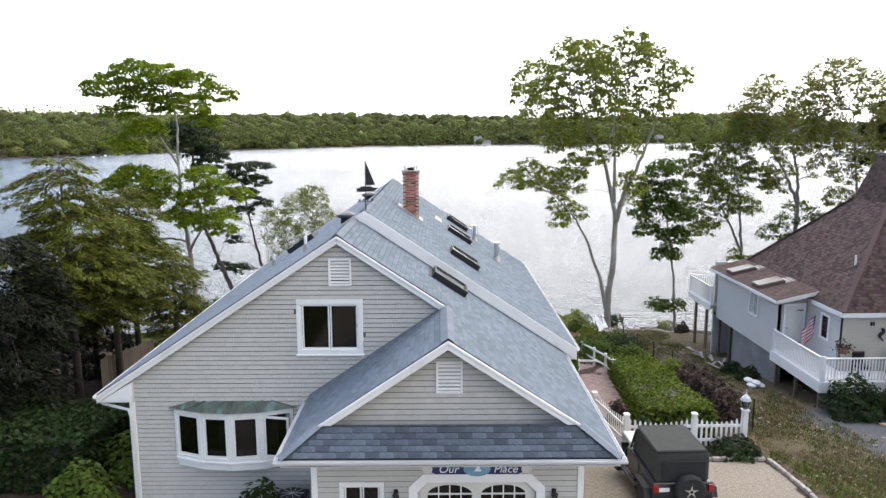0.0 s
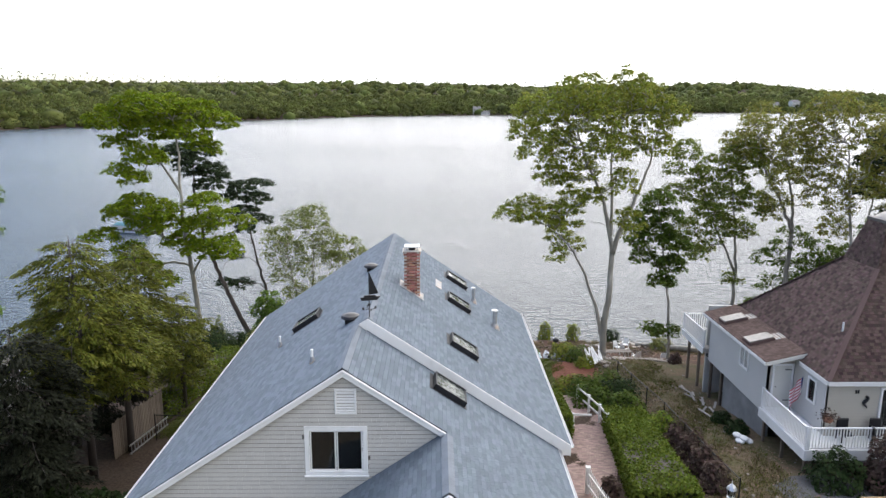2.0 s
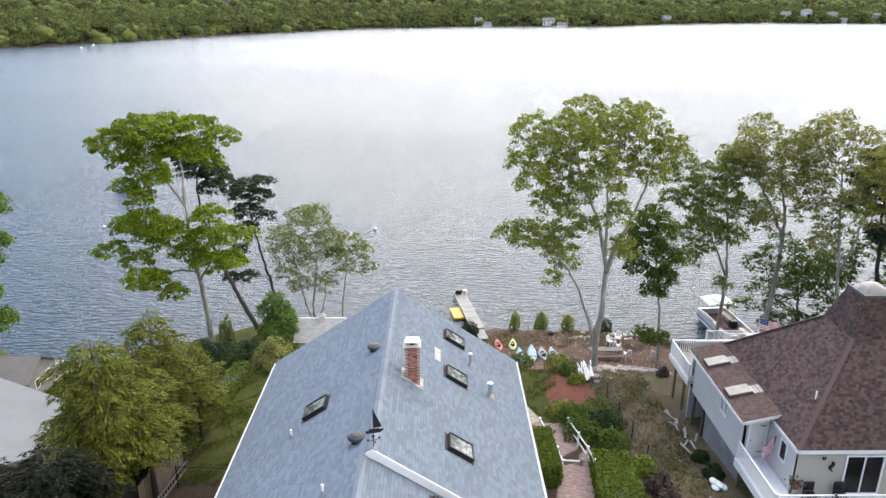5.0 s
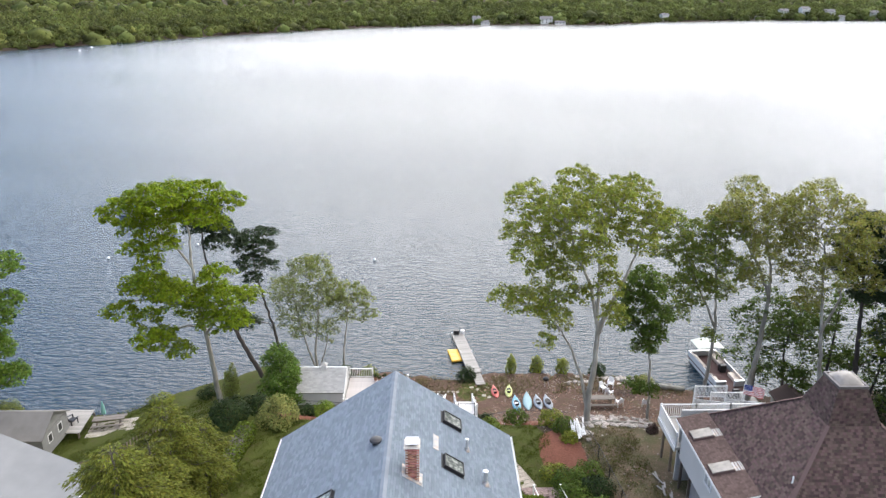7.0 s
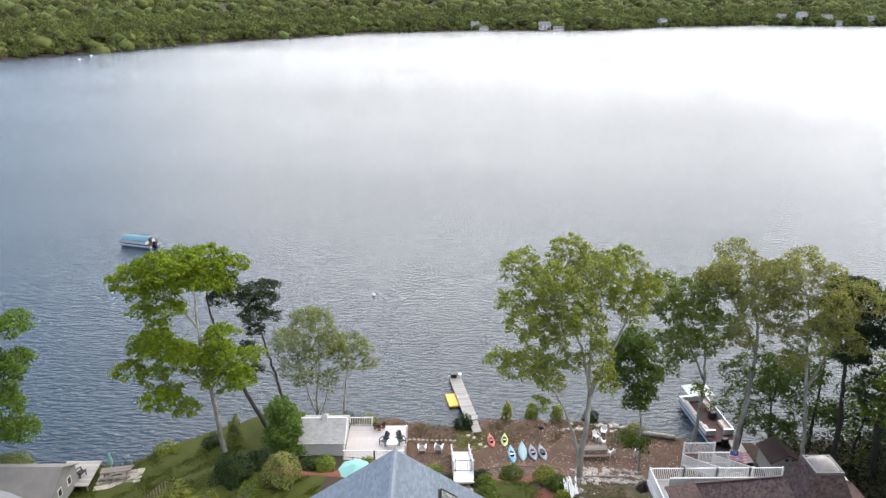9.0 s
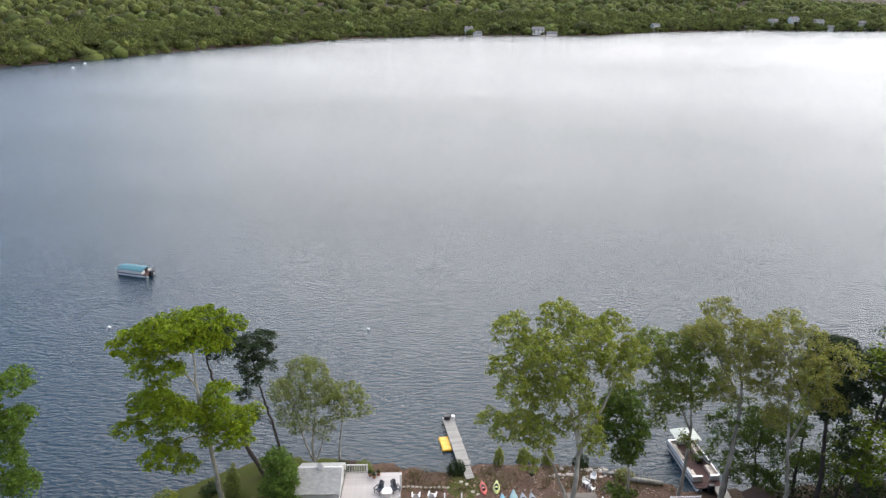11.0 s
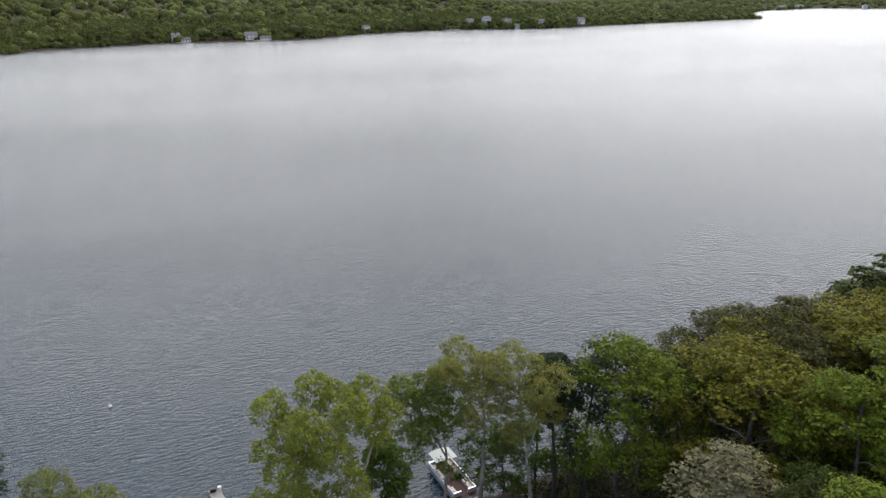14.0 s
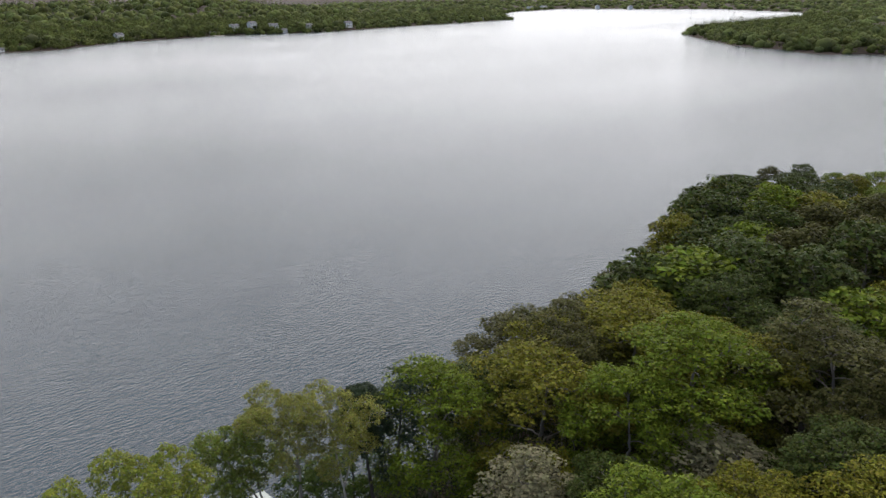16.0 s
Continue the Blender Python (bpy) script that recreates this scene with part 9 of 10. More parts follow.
def parasol(x, y, opened, label):
    u = thing("parasol", Matrix.Translation((x, y, ground_at(x, y))), label, "umbrella")
    Geo().tube([(0, 0, 0), (0, 0, 2.3 if opened else 1.75)], [0.022, 0.02], 8).ob("pole", M_WHITE, u)
    Geo().lathe([(0.24, 0), (0.24, 0.05), (0.05, 0.09)], sides=16).ob("foot", M_CONCRETE, u)
    if opened:
        v, f = [(0, 0, 2.4)], []
        for k in range(8):
            a = k * math.pi / 4
            v.append((1.25 * math.cos(a), 1.25 * math.sin(a), 1.95))
        for k in range(8):
            f.append((0, 1 + k, 1 + (k + 1) % 8))
        g = Geo().add(v, f).add([(p[0] * 0.98, p[1] * 0.98, p[2] - 0.02) for p in v], [t[::-1] for t in f])
        g.ob("canopy", M_AQUA, u, "aqua canvas canopy")
        for k in range(8):
            Geo().beam((0, 0, 2.36), Vector(v[1 + k]) - UP * 0.02, 0.012, 0.012).ob("rib", M_WHITE, u)
    else:
        Geo().lathe([(0.05, 0.5), (0.19, 0.6), (0.16, 1.1), (0.08, 1.6), (0.01, 1.8)], sides=10).ob("canopy", M_AQUA, u, "folded green canopy")


parasol(-6.0, 44.6, True, "open aqua garden parasol behind the house")
parasol(-28.3, 52.6, False, "folded green parasol beside the lake")

down = thing("beach_stairs", Matrix(), "white stairs with solid curved rails to the beach", "stairs")
for k in range(13):
    z = -3.35 - 0.235 * k
    y = 47.3 + 0.50 * k
    Geo().box((1.5, y, z - 0.04), (2.9, y + 0.52, z)).ob("tread", M_SHED, down)
    Geo().box((1.5, y, z - 0.235), (2.9, y + 0.03, z - 0.04)).ob("riser", M_WHITE, down)
for x in (1.42, 2.98):
    for k in range(3):
        y0 = 47.3 + 2.16 * k
        z0 = -3.35 - 1.02 * k
        pts2 = [(y0, z0 - 0.2), (y0 + 2.16, z0 - 1.22), (y0 + 2.16, z0 - 0.1)] + [(y0 + 2.16 * (1 - s), z0 - 0.1 + 1.05 * s ** 1.8) for s in (0.25, 0.5, 0.75, 1.0)]
        Geo().prism([(x - 0.03, yy, zz) for yy, zz in pts2], (0.06, 0, 0)).ob("side_panel", M_WHITE, down, "solid white scalloped side panel")
    for y, z in ((47.3, -3.35), (49.46, -4.37), (51.62, -5.39), (53.78, -6.41)):
        Geo().box((x - 0.06, y - 0.06, z - 0.6), (x + 0.06, y + 0.06, z + 1.05)).ob("newel", M_WHITE, down, bevel=0.01)
Geo().box((1.4, 45.9, -3.42), (3.0, 47.3, -3.30)).ob("landing", M_SHED, down)
wg = thing("wire_gate", Matrix(), "black framed garden gate at the stair head", "gate")
for x in (1.55, 2.8):
    Geo().tube([(x, 47.2, -3.4), (x, 47.2, -2.1)], [0.03, 0.03], 8).ob("post", M_BLACK, wg)
for z in (-3.2, -2.25):
    Geo().beam((1.55, 47.2, z), (2.8, 47.2, z), 0.03, 0.03).ob("rail", M_BLACK, wg)
for k in range(1, 9):
    Geo().beam((1.55 + 0.139 * k, 47.2, -3.2), (1.55 + 0.139 * k, 47.2, -2.25), 0.012, 0.012).ob("bar", M_BLACK, wg)

# ---- dock, raft and boats ----
dock = thing("dock", Matrix.Translation((3.75, 58.3, -6.55)) @ Matrix.Rotation(math.atan2(1.75, 10), 4, "Z"), "grey weathered plank dock reaching into the lake", "dock")
g = Geo().box((-0.62, 0, -0.04), (0.62, 0.185, 0))
plank_me = mesh_of("plank", g.v, g.f)
plank_me.materials.append(M_WOOD)
for k in range(38):
    if k < 10:
        put("plank", plank_me, None, dock, m=Matrix.Translation((0.1, 0.2 * k - 0.8, -0.1)) @ Matrix.Diagonal((0.68, 1, 1, 1)))
    else:
        put("plank", plank_me, None, dock, m=Matrix.Translation((0, 0.2 * k - 0.8, 0)))
for k in range(14):
    put("plank", plank_me, None, dock, m=Matrix.Translation((0, 6.8 + 0.2 * k, 0)))
for x in (-0.58, 0.58):
    Geo().box((x - 0.04, 1.2, -0.2), (x + 0.04, 9.6, -0.04)).ob("stringer", M_FENCE_WOOD, dock)
    for y in (1.4, 5.2, 9.4):
        Geo().tube([(x, y, -2.5), (x, y, 0.25)], [0.05, 0.05], 8).ob("pile", M_STEEL, dock)
seat = thing("dock_box", Matrix.Translation((2.0, 67.6, -6.55)), "dark bench box at the dock's end", "box")
Geo().box((-0.3, -0.2, 0), (0.3, 0.2, 0.4)).ob("body", M_BLACK, seat, bevel=0.02)
Geo().box((-0.32, -0.22, 0.4), (0.32, 0.22, 0.45)).ob("lid", M_BLACK, seat, bevel=0.01)
cr = thing("dock_bucket", Matrix.Translation((2.65, 67.7, -6.55)), "white plastic bucket at the dock's end", "bucket")
Geo().lathe([(0.16, 0), (0.2, 0.36), (0.22, 0.38), (0.19, 0.38), (0.15, 0.03)], sides=16).ob("pail", M_WHITE, cr)
M_YELLOW = material("yellow_raft_plastic", (0.75, 0.42, 0.02), 0.45, vary=0.1, scale=4)
raft = thing("swim_raft", Matrix.Translation((1.9, 63.55, WATER)) @ Matrix.Rotation(math.atan2(1.75, 10), 4, "Z"), "yellow plastic swim raft tied at the dock", "raft")
Geo().box((-0.7, -1.2, 0.02), (0.7, 1.2, 0.22)).ob("deck", M_YELLOW, raft, bevel=0.06)
for sx in (-0.35, 0.35):
    for sy in (-0.8, 0, 0.8):
        Geo().box((sx - 0.28, sy - 0.34, 0.215), (sx + 0.28, sy + 0.34, 0.245)).ob("tread_pad", M_YELLOW, raft, bevel=0.01)
Geo().box((-0.6, -1.1, -0.2), (0.6, 1.1, 0.02)).ob("float", M_BLACK, raft)


def kayak(x, y, length, wide, turn, mat, seat_mat, label, z=None):
    k = thing("kayak", Matrix.Translation((x, y, (ground_at(x, y) if z is None else z) + 0.02)) @ Matrix.Rotation(turn, 4, "Z") @ Matrix.Rotation(0.10, 4, "X"), label, "kayak", "kayaks")
    g, n, sides = Geo(), 15, 14
    verts, faces = [], []
    for i in range(n):
        s = -1 + 2 * i / (n - 1)
        w = max(0.02, wide / 2 * (1 - abs(s) ** 2.3))
        rise = 0.12 * abs(s) ** 3
        for j in range(sides):
            a = 2 * math.pi * j / sides
            verts.append((w * math.cos(a), s * length / 2, 0.17 + rise + (0.13 if math.sin(a) > 0 else 0.17) * math.sin(a) * (1 - 0.6 * abs(s) ** 3)))
    for i in range(n - 1):
        for j in range(sides):
            a, b = i * sides + j, i * sides + (j + 1) % sides
            faces.append((a, b, b + sides, a + sides))
    faces += [tuple(range(sides)), tuple(range((n - 1) * sides, n * sides))]
    g.add(verts, faces).ob("hull", mat, k, smooth=True)
    if seat_mat:
        # flat dark disc imitates the shade inside the open hull
        Geo().prism([(wide * 0.30 * math.cos(a), 0.05 + 0.42 * math.sin(a), 0.285) for a in np.linspace(0, 2 * math.pi, 18, endpoint=False)], (0, 0, 0.03)).ob("cockpit", M_DARK, k)
        Geo().prism([(wide * 0.33 * math.cos(a), 0.05 + 0.46 * math.sin(a), 0.275) for a in np.linspace(0, 2 * math.pi, 18, endpoint=False)], (0, 0, 0.025)).ob("coaming", seat_mat, k)
        Geo().box((-wide * 0.2, -0.32, 0.29), (wide * 0.2, -0.25, 0.5)).ob("seat_back", M_BLACK, k, bevel=0.02)
        Geo().box((-wide * 0.2, -0.25, 0.305), (wide * 0.2, 0.1, 0.33)).ob("seat", seat_mat, k, bevel=0.01)
    return k


plastic = lambda n, c: material(n, c, 0.4, vary=0.08, scale=3)
M_KRED, M_KYEL, M_KBLU = plastic("coral_kayak_plastic", (0.48, 0.08, 0.06)), plastic("lime_kayak_plastic", (0.42, 0.45, 0.14)), plastic("sky_blue_kayak_plastic", (0.10, 0.30, 0.40))
M_KTEAL, M_KGREY = plastic("pale_teal_kayak_plastic", (0.17, 0.29, 0.31)), plastic("grey_kayak_plastic", (0.2, 0.23, 0.26))
kayak(5.1, 55.6, 1.85, 0.66, 0.1, M_KRED, M_KRED, "coral red kayak lying on the bank")
kayak(6.35, 55.7, 1.85, 0.66, -0.1, M_KYEL, M_KYEL, "lime yellow kayak lying on the bank")
kayak(6.75, 53.1, 2.3, 0.74, 0.05, M_KBLU, M_WHITE, "sky blue kayak lying on the bank")
kayak(7.75, 53.6, 2.6, 0.8, -0.05, M_KTEAL, None, "pale teal overturned kayak on the bank")
kayak(8.65, 53.4, 2.1, 0.76, 0.08, M_KGREY, M_KGREY, "grey kayak lying on the bank")
kayak(9.5, 53.4, 2.1, 0.76, 0.12, M_KGREY, M_BLACK, "grey kayak lying on the bank")

M_HULLW = material("white_boat_enamel", (0.5, 0.51, 0.5), 0.3, vary=0.06, scale=2)
M_VINYL = material("cream_boat_vinyl", (0.5, 0.42, 0.34), 0.5, vary=0.1, scale=3)
M_MAROON = material("maroon_boat_carpet", (0.07, 0.035, 0.03), 0.9, vary=0.2, scale=5)


def pontoon(x, y, turn, length, wide, top_mat, label, cover):
    b = thing("pontoon_boat", Matrix.Translation((x, y, WATER)) @ Matrix.Rotation(turn, 4, "Z"), label, "boat", "pontoon boats")
    h, w = length / 2, wide / 2
    for s in (-1, 1):
        Geo().tube([(s * w * 0.72, -h, 0.12), (s * w * 0.72, h * 0.8, 0.12), (s * w * 0.72, h * 1.02, 0.34)], [0.3, 0.3, 0.05], 14).ob("float", M_STEEL, b, "aluminium float tube")
    Geo().box((-w, -h, 0.42), (w, h * 0.95, 0.52)).ob("deck", M_MAROON, b, "dark carpeted deck", 0.01)
    for a, c in (((-w, -h * 0.75), (-w + 0.05, h * 0.9)), ((w - 0.05, -h * 0.75), (w, h * 0.9)), ((-w + 0.05, h * 0.85), (w - 0.05, h * 0.9)), ((-w + 0.05, -h * 0.75), (-0.4, -h * 0.70)), ((0.4, -h * 0.75), (w - 0.05, -h * 0.70))):
        Geo().box((*a, 0.56), (*c, 1.08)).ob("fence_panel", M_HULLW, b, "white side panel", 0.01)
        Geo().box((a[0] - 0.01, a[1] - 0.01, 1.08), (c[0] + 0.01, c[1] + 0.01, 1.12)).ob("rail", M_STEEL, b)
    for sx, y0, y1 in ((-1, 0.1, 0.8), (1, 0.25, 0.8), (1, -0.65, -0.2), (-1, -0.65, -0.35)):
        x0 = sx * (w - 0.36)
        Geo().box((x0 - 0.28, h * y0, 0.52), (x0 + 0.28, h * y1, 0.88)).ob("bench", M_VINYL, b, "cream vinyl bench", 0.04)
        Geo().box((sx * (w - 0.12) - 0.06, h * y0, 0.88), (sx * (w - 0.12) + 0.06, h * y1, 1.2)).ob("bench_back", M_VINYL, b, bevel=0.03)
    Geo().box((0.3, -0.2, 0.52), (0.9, 0.35, 1.25)).ob("console", M_BLACK, b, bevel=0.04)
    Geo().box((-0.3, -h - 0.35, 0.1), (0.3, -h + 0.05, 0.95)).ob("outboard", M_BLACK, b, bevel=0.06)
    top_y0, top_y1 = (h * 0.34, h * 0.92) if not cover else (-h * 0.8, h * 0.85)
    n = 6
    g = Geo()
    prof = [(-w * 0.95 + 2 * w * 0.95 * k / n, 2.25 + 0.18 * math.sin(math.pi * k / n)) if not cover else (-w * 1.02 + 2 * w * 1.02 * k / n, 1.15 + 0.35 * math.sin(math.pi * k / n)) for k in range(n + 1)]
    ring = [(px, top_y0, pz) for px, pz in prof] + [(px, top_y0, pz - 0.04) for px, pz in prof[::-1]]
    g.prism(ring, (0, top_y1 - top_y0, 0)).ob("canopy", top_mat, b, "canvas canopy")
    if not cover:
        for sx in (-1, 1):
            for yy in (top_y0 + 0.15, top_y1 - 0.15):
                Geo().tube([(sx * w * 0.95, yy, 1.1), (sx * w * 0.95, yy, 2.25)], [0.018] * 2, 6).ob("canopy_pole", M_STEEL, b)
    else:
        Geo().tube([(w * 0.4, -h * 0.2, 1.4), (w * 0.5, -h * 0.5, 2.1), (-w * 0.3, -h * 0.5, 2.15)], [0.03] * 3, 6).ob("folded_bimini", top_mat, b)
    return b


M_CANVAS = material("pale_green_canvas", (0.44, 0.46, 0.40), 0.8, vary=0.06, scale=2)
M_TEALC = material("teal_boat_cover", (0.05, 0.15, 0.18), 0.7, vary=0.15, scale=2)
pontoon(26.3, 59.3, 0.08, 7.4, 2.7, M_CANVAS, "white pontoon boat with pale canopy at the bank", False)
pontoon(-49.2, 112.6, radians(72), 6.0, 2.4, M_TEALC, "moored pontoon boat under a teal cover", True)
gang = thing("gangway", Matrix(), "grey plank gangway to the pontoon boat", "gangway")
for k in range(12):
    Geo().box((26.9, 52.4 + 0.28 * k, -6.5), (28.0, 52.66 + 0.28 * k, -6.45)).ob("plank", M_WOOD, gang)
for x in (27.0, 27.9):
    Geo().box((x - 0.05, 52.3, -6.75), (x + 0.05, 55.8, -6.5)).ob("stringer", M_FENCE_WOOD, gang)
M_BUOY = material("white_buoy_plastic", (0.75, 0.75, 0.73), 0.4)
for i, (x, y) in enumerate(((-34.5, 97.5), (-8.5, 91.0), (66, 330), (-45, 92), (-232, 500), (-226, 470))):
    s = 1.0 if i not in (4, 5) else 3.2
    bu = thing("mooring_buoy", Matrix.Translation((x, y, WATER)) @ Matrix.Scale(s, 4), "small white mooring buoy on the lake", "buoy", "buoys")
    Geo().dome((0, 0, 0.05), (0.22, 0.22, 0.22), 8, 12).ob("float", M_BUOY, bu, smooth=True)
    Geo().tube([(0, 0, 0.2), (0, 0, 0.36)], [0.03, 0.02], 6).ob("eye", M_STEEL, bu)

# ---- beach furniture, stones and timber ----
def plastic_chair(x, y, turn):
    c = thing("garden_chair", Matrix.Translation((x, y, ground_at(x, y))) @ Matrix.Rotation(turn, 4, "Z"), "white plastic garden chair on the bank", "chair", "plastic chairs")
    Geo().box((-0.24, -0.24, 0.41), (0.24, 0.24, 0.45)).ob("seat", M_WHITE, c, bevel=0.015)
    Geo().prism([(-0.24, 0.22, 0.45), (0.24, 0.22, 0.45), (0.2, 0.34, 0.88), (-0.2, 0.34, 0.88)], (0, 0.025, 0)).ob("backrest", M_WHITE, c)
    for s in (-1, 1):
        Geo().box((s * 0.26 - 0.03, -0.24, 0.62), (s * 0.26 + 0.03, 0.28, 0.65)).ob("arm", M_WHITE, c)
        for y2 in (-0.22, 0.24):
            Geo().box((s * 0.25 - 0.025, y2 - 0.025, 0), (s * 0.25 + 0.025, y2 + 0.025, 0.62)).ob("leg", M_WHITE, c)


for x, y, t in ((14.9, 56.2, 0.6), (15.8, 57.1, -0.4), (15.2, 55.2, 2.2), (15.6, 53.2, 3.4), (17.9, 53.2, 2.6)):
    plastic_chair(x, y, t)


def picnic(x, y, turn, label, length=2.3):
    t = thing("picnic_table", Matrix.Translation((x, y, ground_at(x, y))) @ Matrix.Rotation(turn, 4, "Z"), label, "table", "picnic tables")
    for k in range(5):
        Geo().box((-length / 2, -0.36 + 0.147 * k, 0.72), (length / 2, -0.36 + 0.147 * k + 0.138, 0.76)).ob("table_board", M_TABLE_WOOD, t)
    for s in (-1, 1):
        for k in range(2):
            Geo().box((-length / 2, s * 0.72 - 0.14 + 0.145 * k, 0.42), (length / 2, s * 0.72 - 0.005 + 0.145 * k, 0.46)).ob("bench_board", M_TABLE_WOOD, t)
        Geo().box((s * length * 0.36 - 0.02, -0.85, 0.36), (s * length * 0.36 + 0.02, 0.85, 0.42)).ob("brace", M_FENCE_WOOD, t)
        for q in (-1, 1):
            Geo().beam((s * length * 0.36, q * 0.75, 0), (s * length * 0.36, q * 0.22, 0.72), 0.04, 0.09).ob("leg", M_FENCE_WOOD, t)


picnic(13.9, 53.4, 0.02, "weathered wooden picnic table on the bank", 2.7)
picnic(-27.3, 51.4, 0.18, "weathered picnic table on the neighbour's lawn", 2.5)


def stone_mesh(seed):
    rr = np.random.default_rng(seed)
    bm = bmesh.new()
    bmesh.ops.create_icosphere(bm, subdivisions=1, radius=1)
    for v in bm.verts:
        v.co *= float(rr.uniform(0.75, 1.15))
        v.co.z *= 0.65
    me = bpy.data.meshes.new("stone")
    bm.to_mesh(me)
    bm.free()
    me.materials.append(M_STONE)
    return me


stones = [stone_mesh(s) for s in range(5)]
rocks = thing("rock_wall", Matrix(), "tumbled field stone terrace wall on the bank", "wall")
r = random.Random(12)
for k in range(260):
    if k < 70:
        x, y = 11.2 + 5.6 * r.random(), 46.2 + r.gauss(0, 0.3)
    elif k < 130:
        x, y = 11.6 + 5.4 * r.random(), 48.6 + r.gauss(0, 0.6)
    elif k > 210:
        x, y = 11.4 + 5.6 * r.random(), 50.2 + r.gauss(0, 0.22)
    elif k < 160:
        x, y = 10.6 + r.gauss(0, 0.5), 45.2 + r.gauss(0, 0.9)
    else:
        x, y = 12 + 8 * r.random(), 58.4 + r.gauss(0, 0.5)
    s = r.uniform(0.09, 0.26)
    put("stone", stones[k % 5], None, rocks, m=Matrix.Translation((x, y, ground_at(x, y) + s * 0.25)) @ Matrix.Rotation(r.random() * 6.28, 4, "Z") @ Matrix.Diagonal((s * r.uniform(1, 1.6), s, s * r.uniform(0.7, 1.1), 1)))
edge = thing("stone_edging", Matrix(), "row of pale flat stones along the beach", "edging")
M_PALE_STONE = material("pale_flat_stone", (0.36, 0.32, 0.26), 0.9, vary=0.2, scale=3, random_value=0.15)
me_pale = stone_mesh(9)
me_pale.materials.clear()
me_pale.materials.append(M_PALE_STONE)
for k in range(11):
    x = -2.4 + 0.42 * k
    put("stone", me_pale, None, edge, m=Matrix.Translation((x, 56.3 + 0.06 * math.sin(k), ground_at(x, 56.3) + 0.04)) @ Matrix.Rotation(k, 4, "Z") @ Matrix.Diagonal((0.22, 0.17, 0.1, 1)))
for k in range(4):
    x, y = 3.9 + 0.5 * k, 57.2 - 0.9 * k + 0.4 * (k % 2)
    put("stone", me_pale, None, edge, m=Matrix.Translation((x - 0.8, y, ground_at(x - 0.8, y) + 0.03)) @ Matrix.Rotation(k, 4, "Z") @ Matrix.Diagonal((0.26, 0.2, 0.08, 1)))
loose = thing("loose_stones", Matrix(), "scattered stones on the rough yard", "stones", kind="stuff")
lg = Geo()
for k in range(420):
    x, y = (r.uniform(10.8, 16.5), r.uniform(16, 47)) if k < 200 else (r.uniform(3, 19), r.uniform(49, 60))
    s = r.uniform(0.02, 0.09)
    src = stones[k % 5]
    m = Matrix.Translation((x, y, ground_at(x, y) + s * 0.2)) @ Matrix.Rotation(r.random() * 6.28, 4, "Z") @ Matrix.Scale(s, 4)
    lg.add([m @ v.co for v in src.vertices], [tuple(p.vertices) for p in src.polygons])
put("stone_scatter", mesh_of("stone_scatter", lg.v, lg.f), M_STONE, loose)
stack = thing("picket_stack", Matrix(), "pile of old white fence pickets by the oak", "lumber")
for k in range(16):
    a = Vector((9.6 + 0.06 * k, 43.4 + r.gauss(0, 0.1), ground_at(9.9, 43.4) + 0.05 + 0.03 * k))
    Geo().beam(a, a + Vector((r.uniform(-0.3, 0.3), 1.5, r.uniform(0.1, 0.75))), 0.09, 0.03).ob("picket", M_WHITE, stack)
logs = thing("log_pile", Matrix(), "grey driftwood logs on the bank", "logs")
for p, q, rad in (((12.0, 47.6), (15.6, 47.9), 0.09), ((18.8, 57.3), (22.4, 56.6), 0.26), ((17.0, 58.4), (19.2, 58.0), 0.15), ((11.4, 47.0), (13.4, 46.4), 0.08)):
    a, b = Vector((*p, ground_at(*p) + rad)), Vector((*q, ground_at(*q) + rad))
    Geo().tube([a, a.lerp(b, 0.5) + UP * 0.03, b], [rad, rad * 0.92, rad * 0.75], 10).ob("log", M_BARK, logs, smooth=True)
grill = thing("barbecue_grill", Matrix.Translation((9.9, 57.3, ground_at(9.9, 57.3))), "black kettle barbecue on three legs", "grill")
Geo().dome((0, 0, 0.72), (0.28, 0.28, 0.22), 8, 16).ob("kettle", M_BLACK, grill, smooth=True)
Geo().tube([(0, 0, 0.95), (0, 0, 1.0)], [0.05, 0.04], 8).ob("lid_knob", M_BLACK, grill)
for k in range(3):
    a = k * 2.09
    Geo().tube([(0.15 * math.cos(a), 0.15 * math.sin(a), 0.6), (0.3 * math.cos(a), 0.3 * math.sin(a), 0)], [0.014] * 2, 6).ob("leg", M_STEEL, grill)
fire = thing("brush_pile", Matrix.Translation((16.6, 55.6, ground_at(16.6, 55.6))), "low heap of brown cut brush", "brush")
bg = Geo()
for k in range(90):
    a = Vector((r.gauss(0, 0.6), r.gauss(0, 0.5), r.uniform(0, 0.35)))
    bg.beam(a, a + Vector((r.gauss(0, 0.5), r.gauss(0, 0.4), r.gauss(0, 0.12))), 0.015, 0.015)
tagged(bg.ob("twigs", M_DARK_BARK, fire), kind="stuff")
lum = thing("lumber_stack", Matrix(), "stack of fresh yellow boards on the grey gravel", "lumber")
for k in range(7):
    Geo().box((15.9, 23.7 + 0.16 * (k % 4), ground_at(17, 24) + 0.06 + 0.06 * (k // 4)), (20.5, 23.84 + 0.16 * (k % 4), ground_at(17, 24) + 0.11 + 0.06 * (k // 4))).ob("board", M_LUMBER, lum)
sacks = thing("sack_pile", Matrix.Translation((14.15, 30.6, ground_at(14.15, 30.6))), "pile of white plastic sacks at the foundation", "sacks")
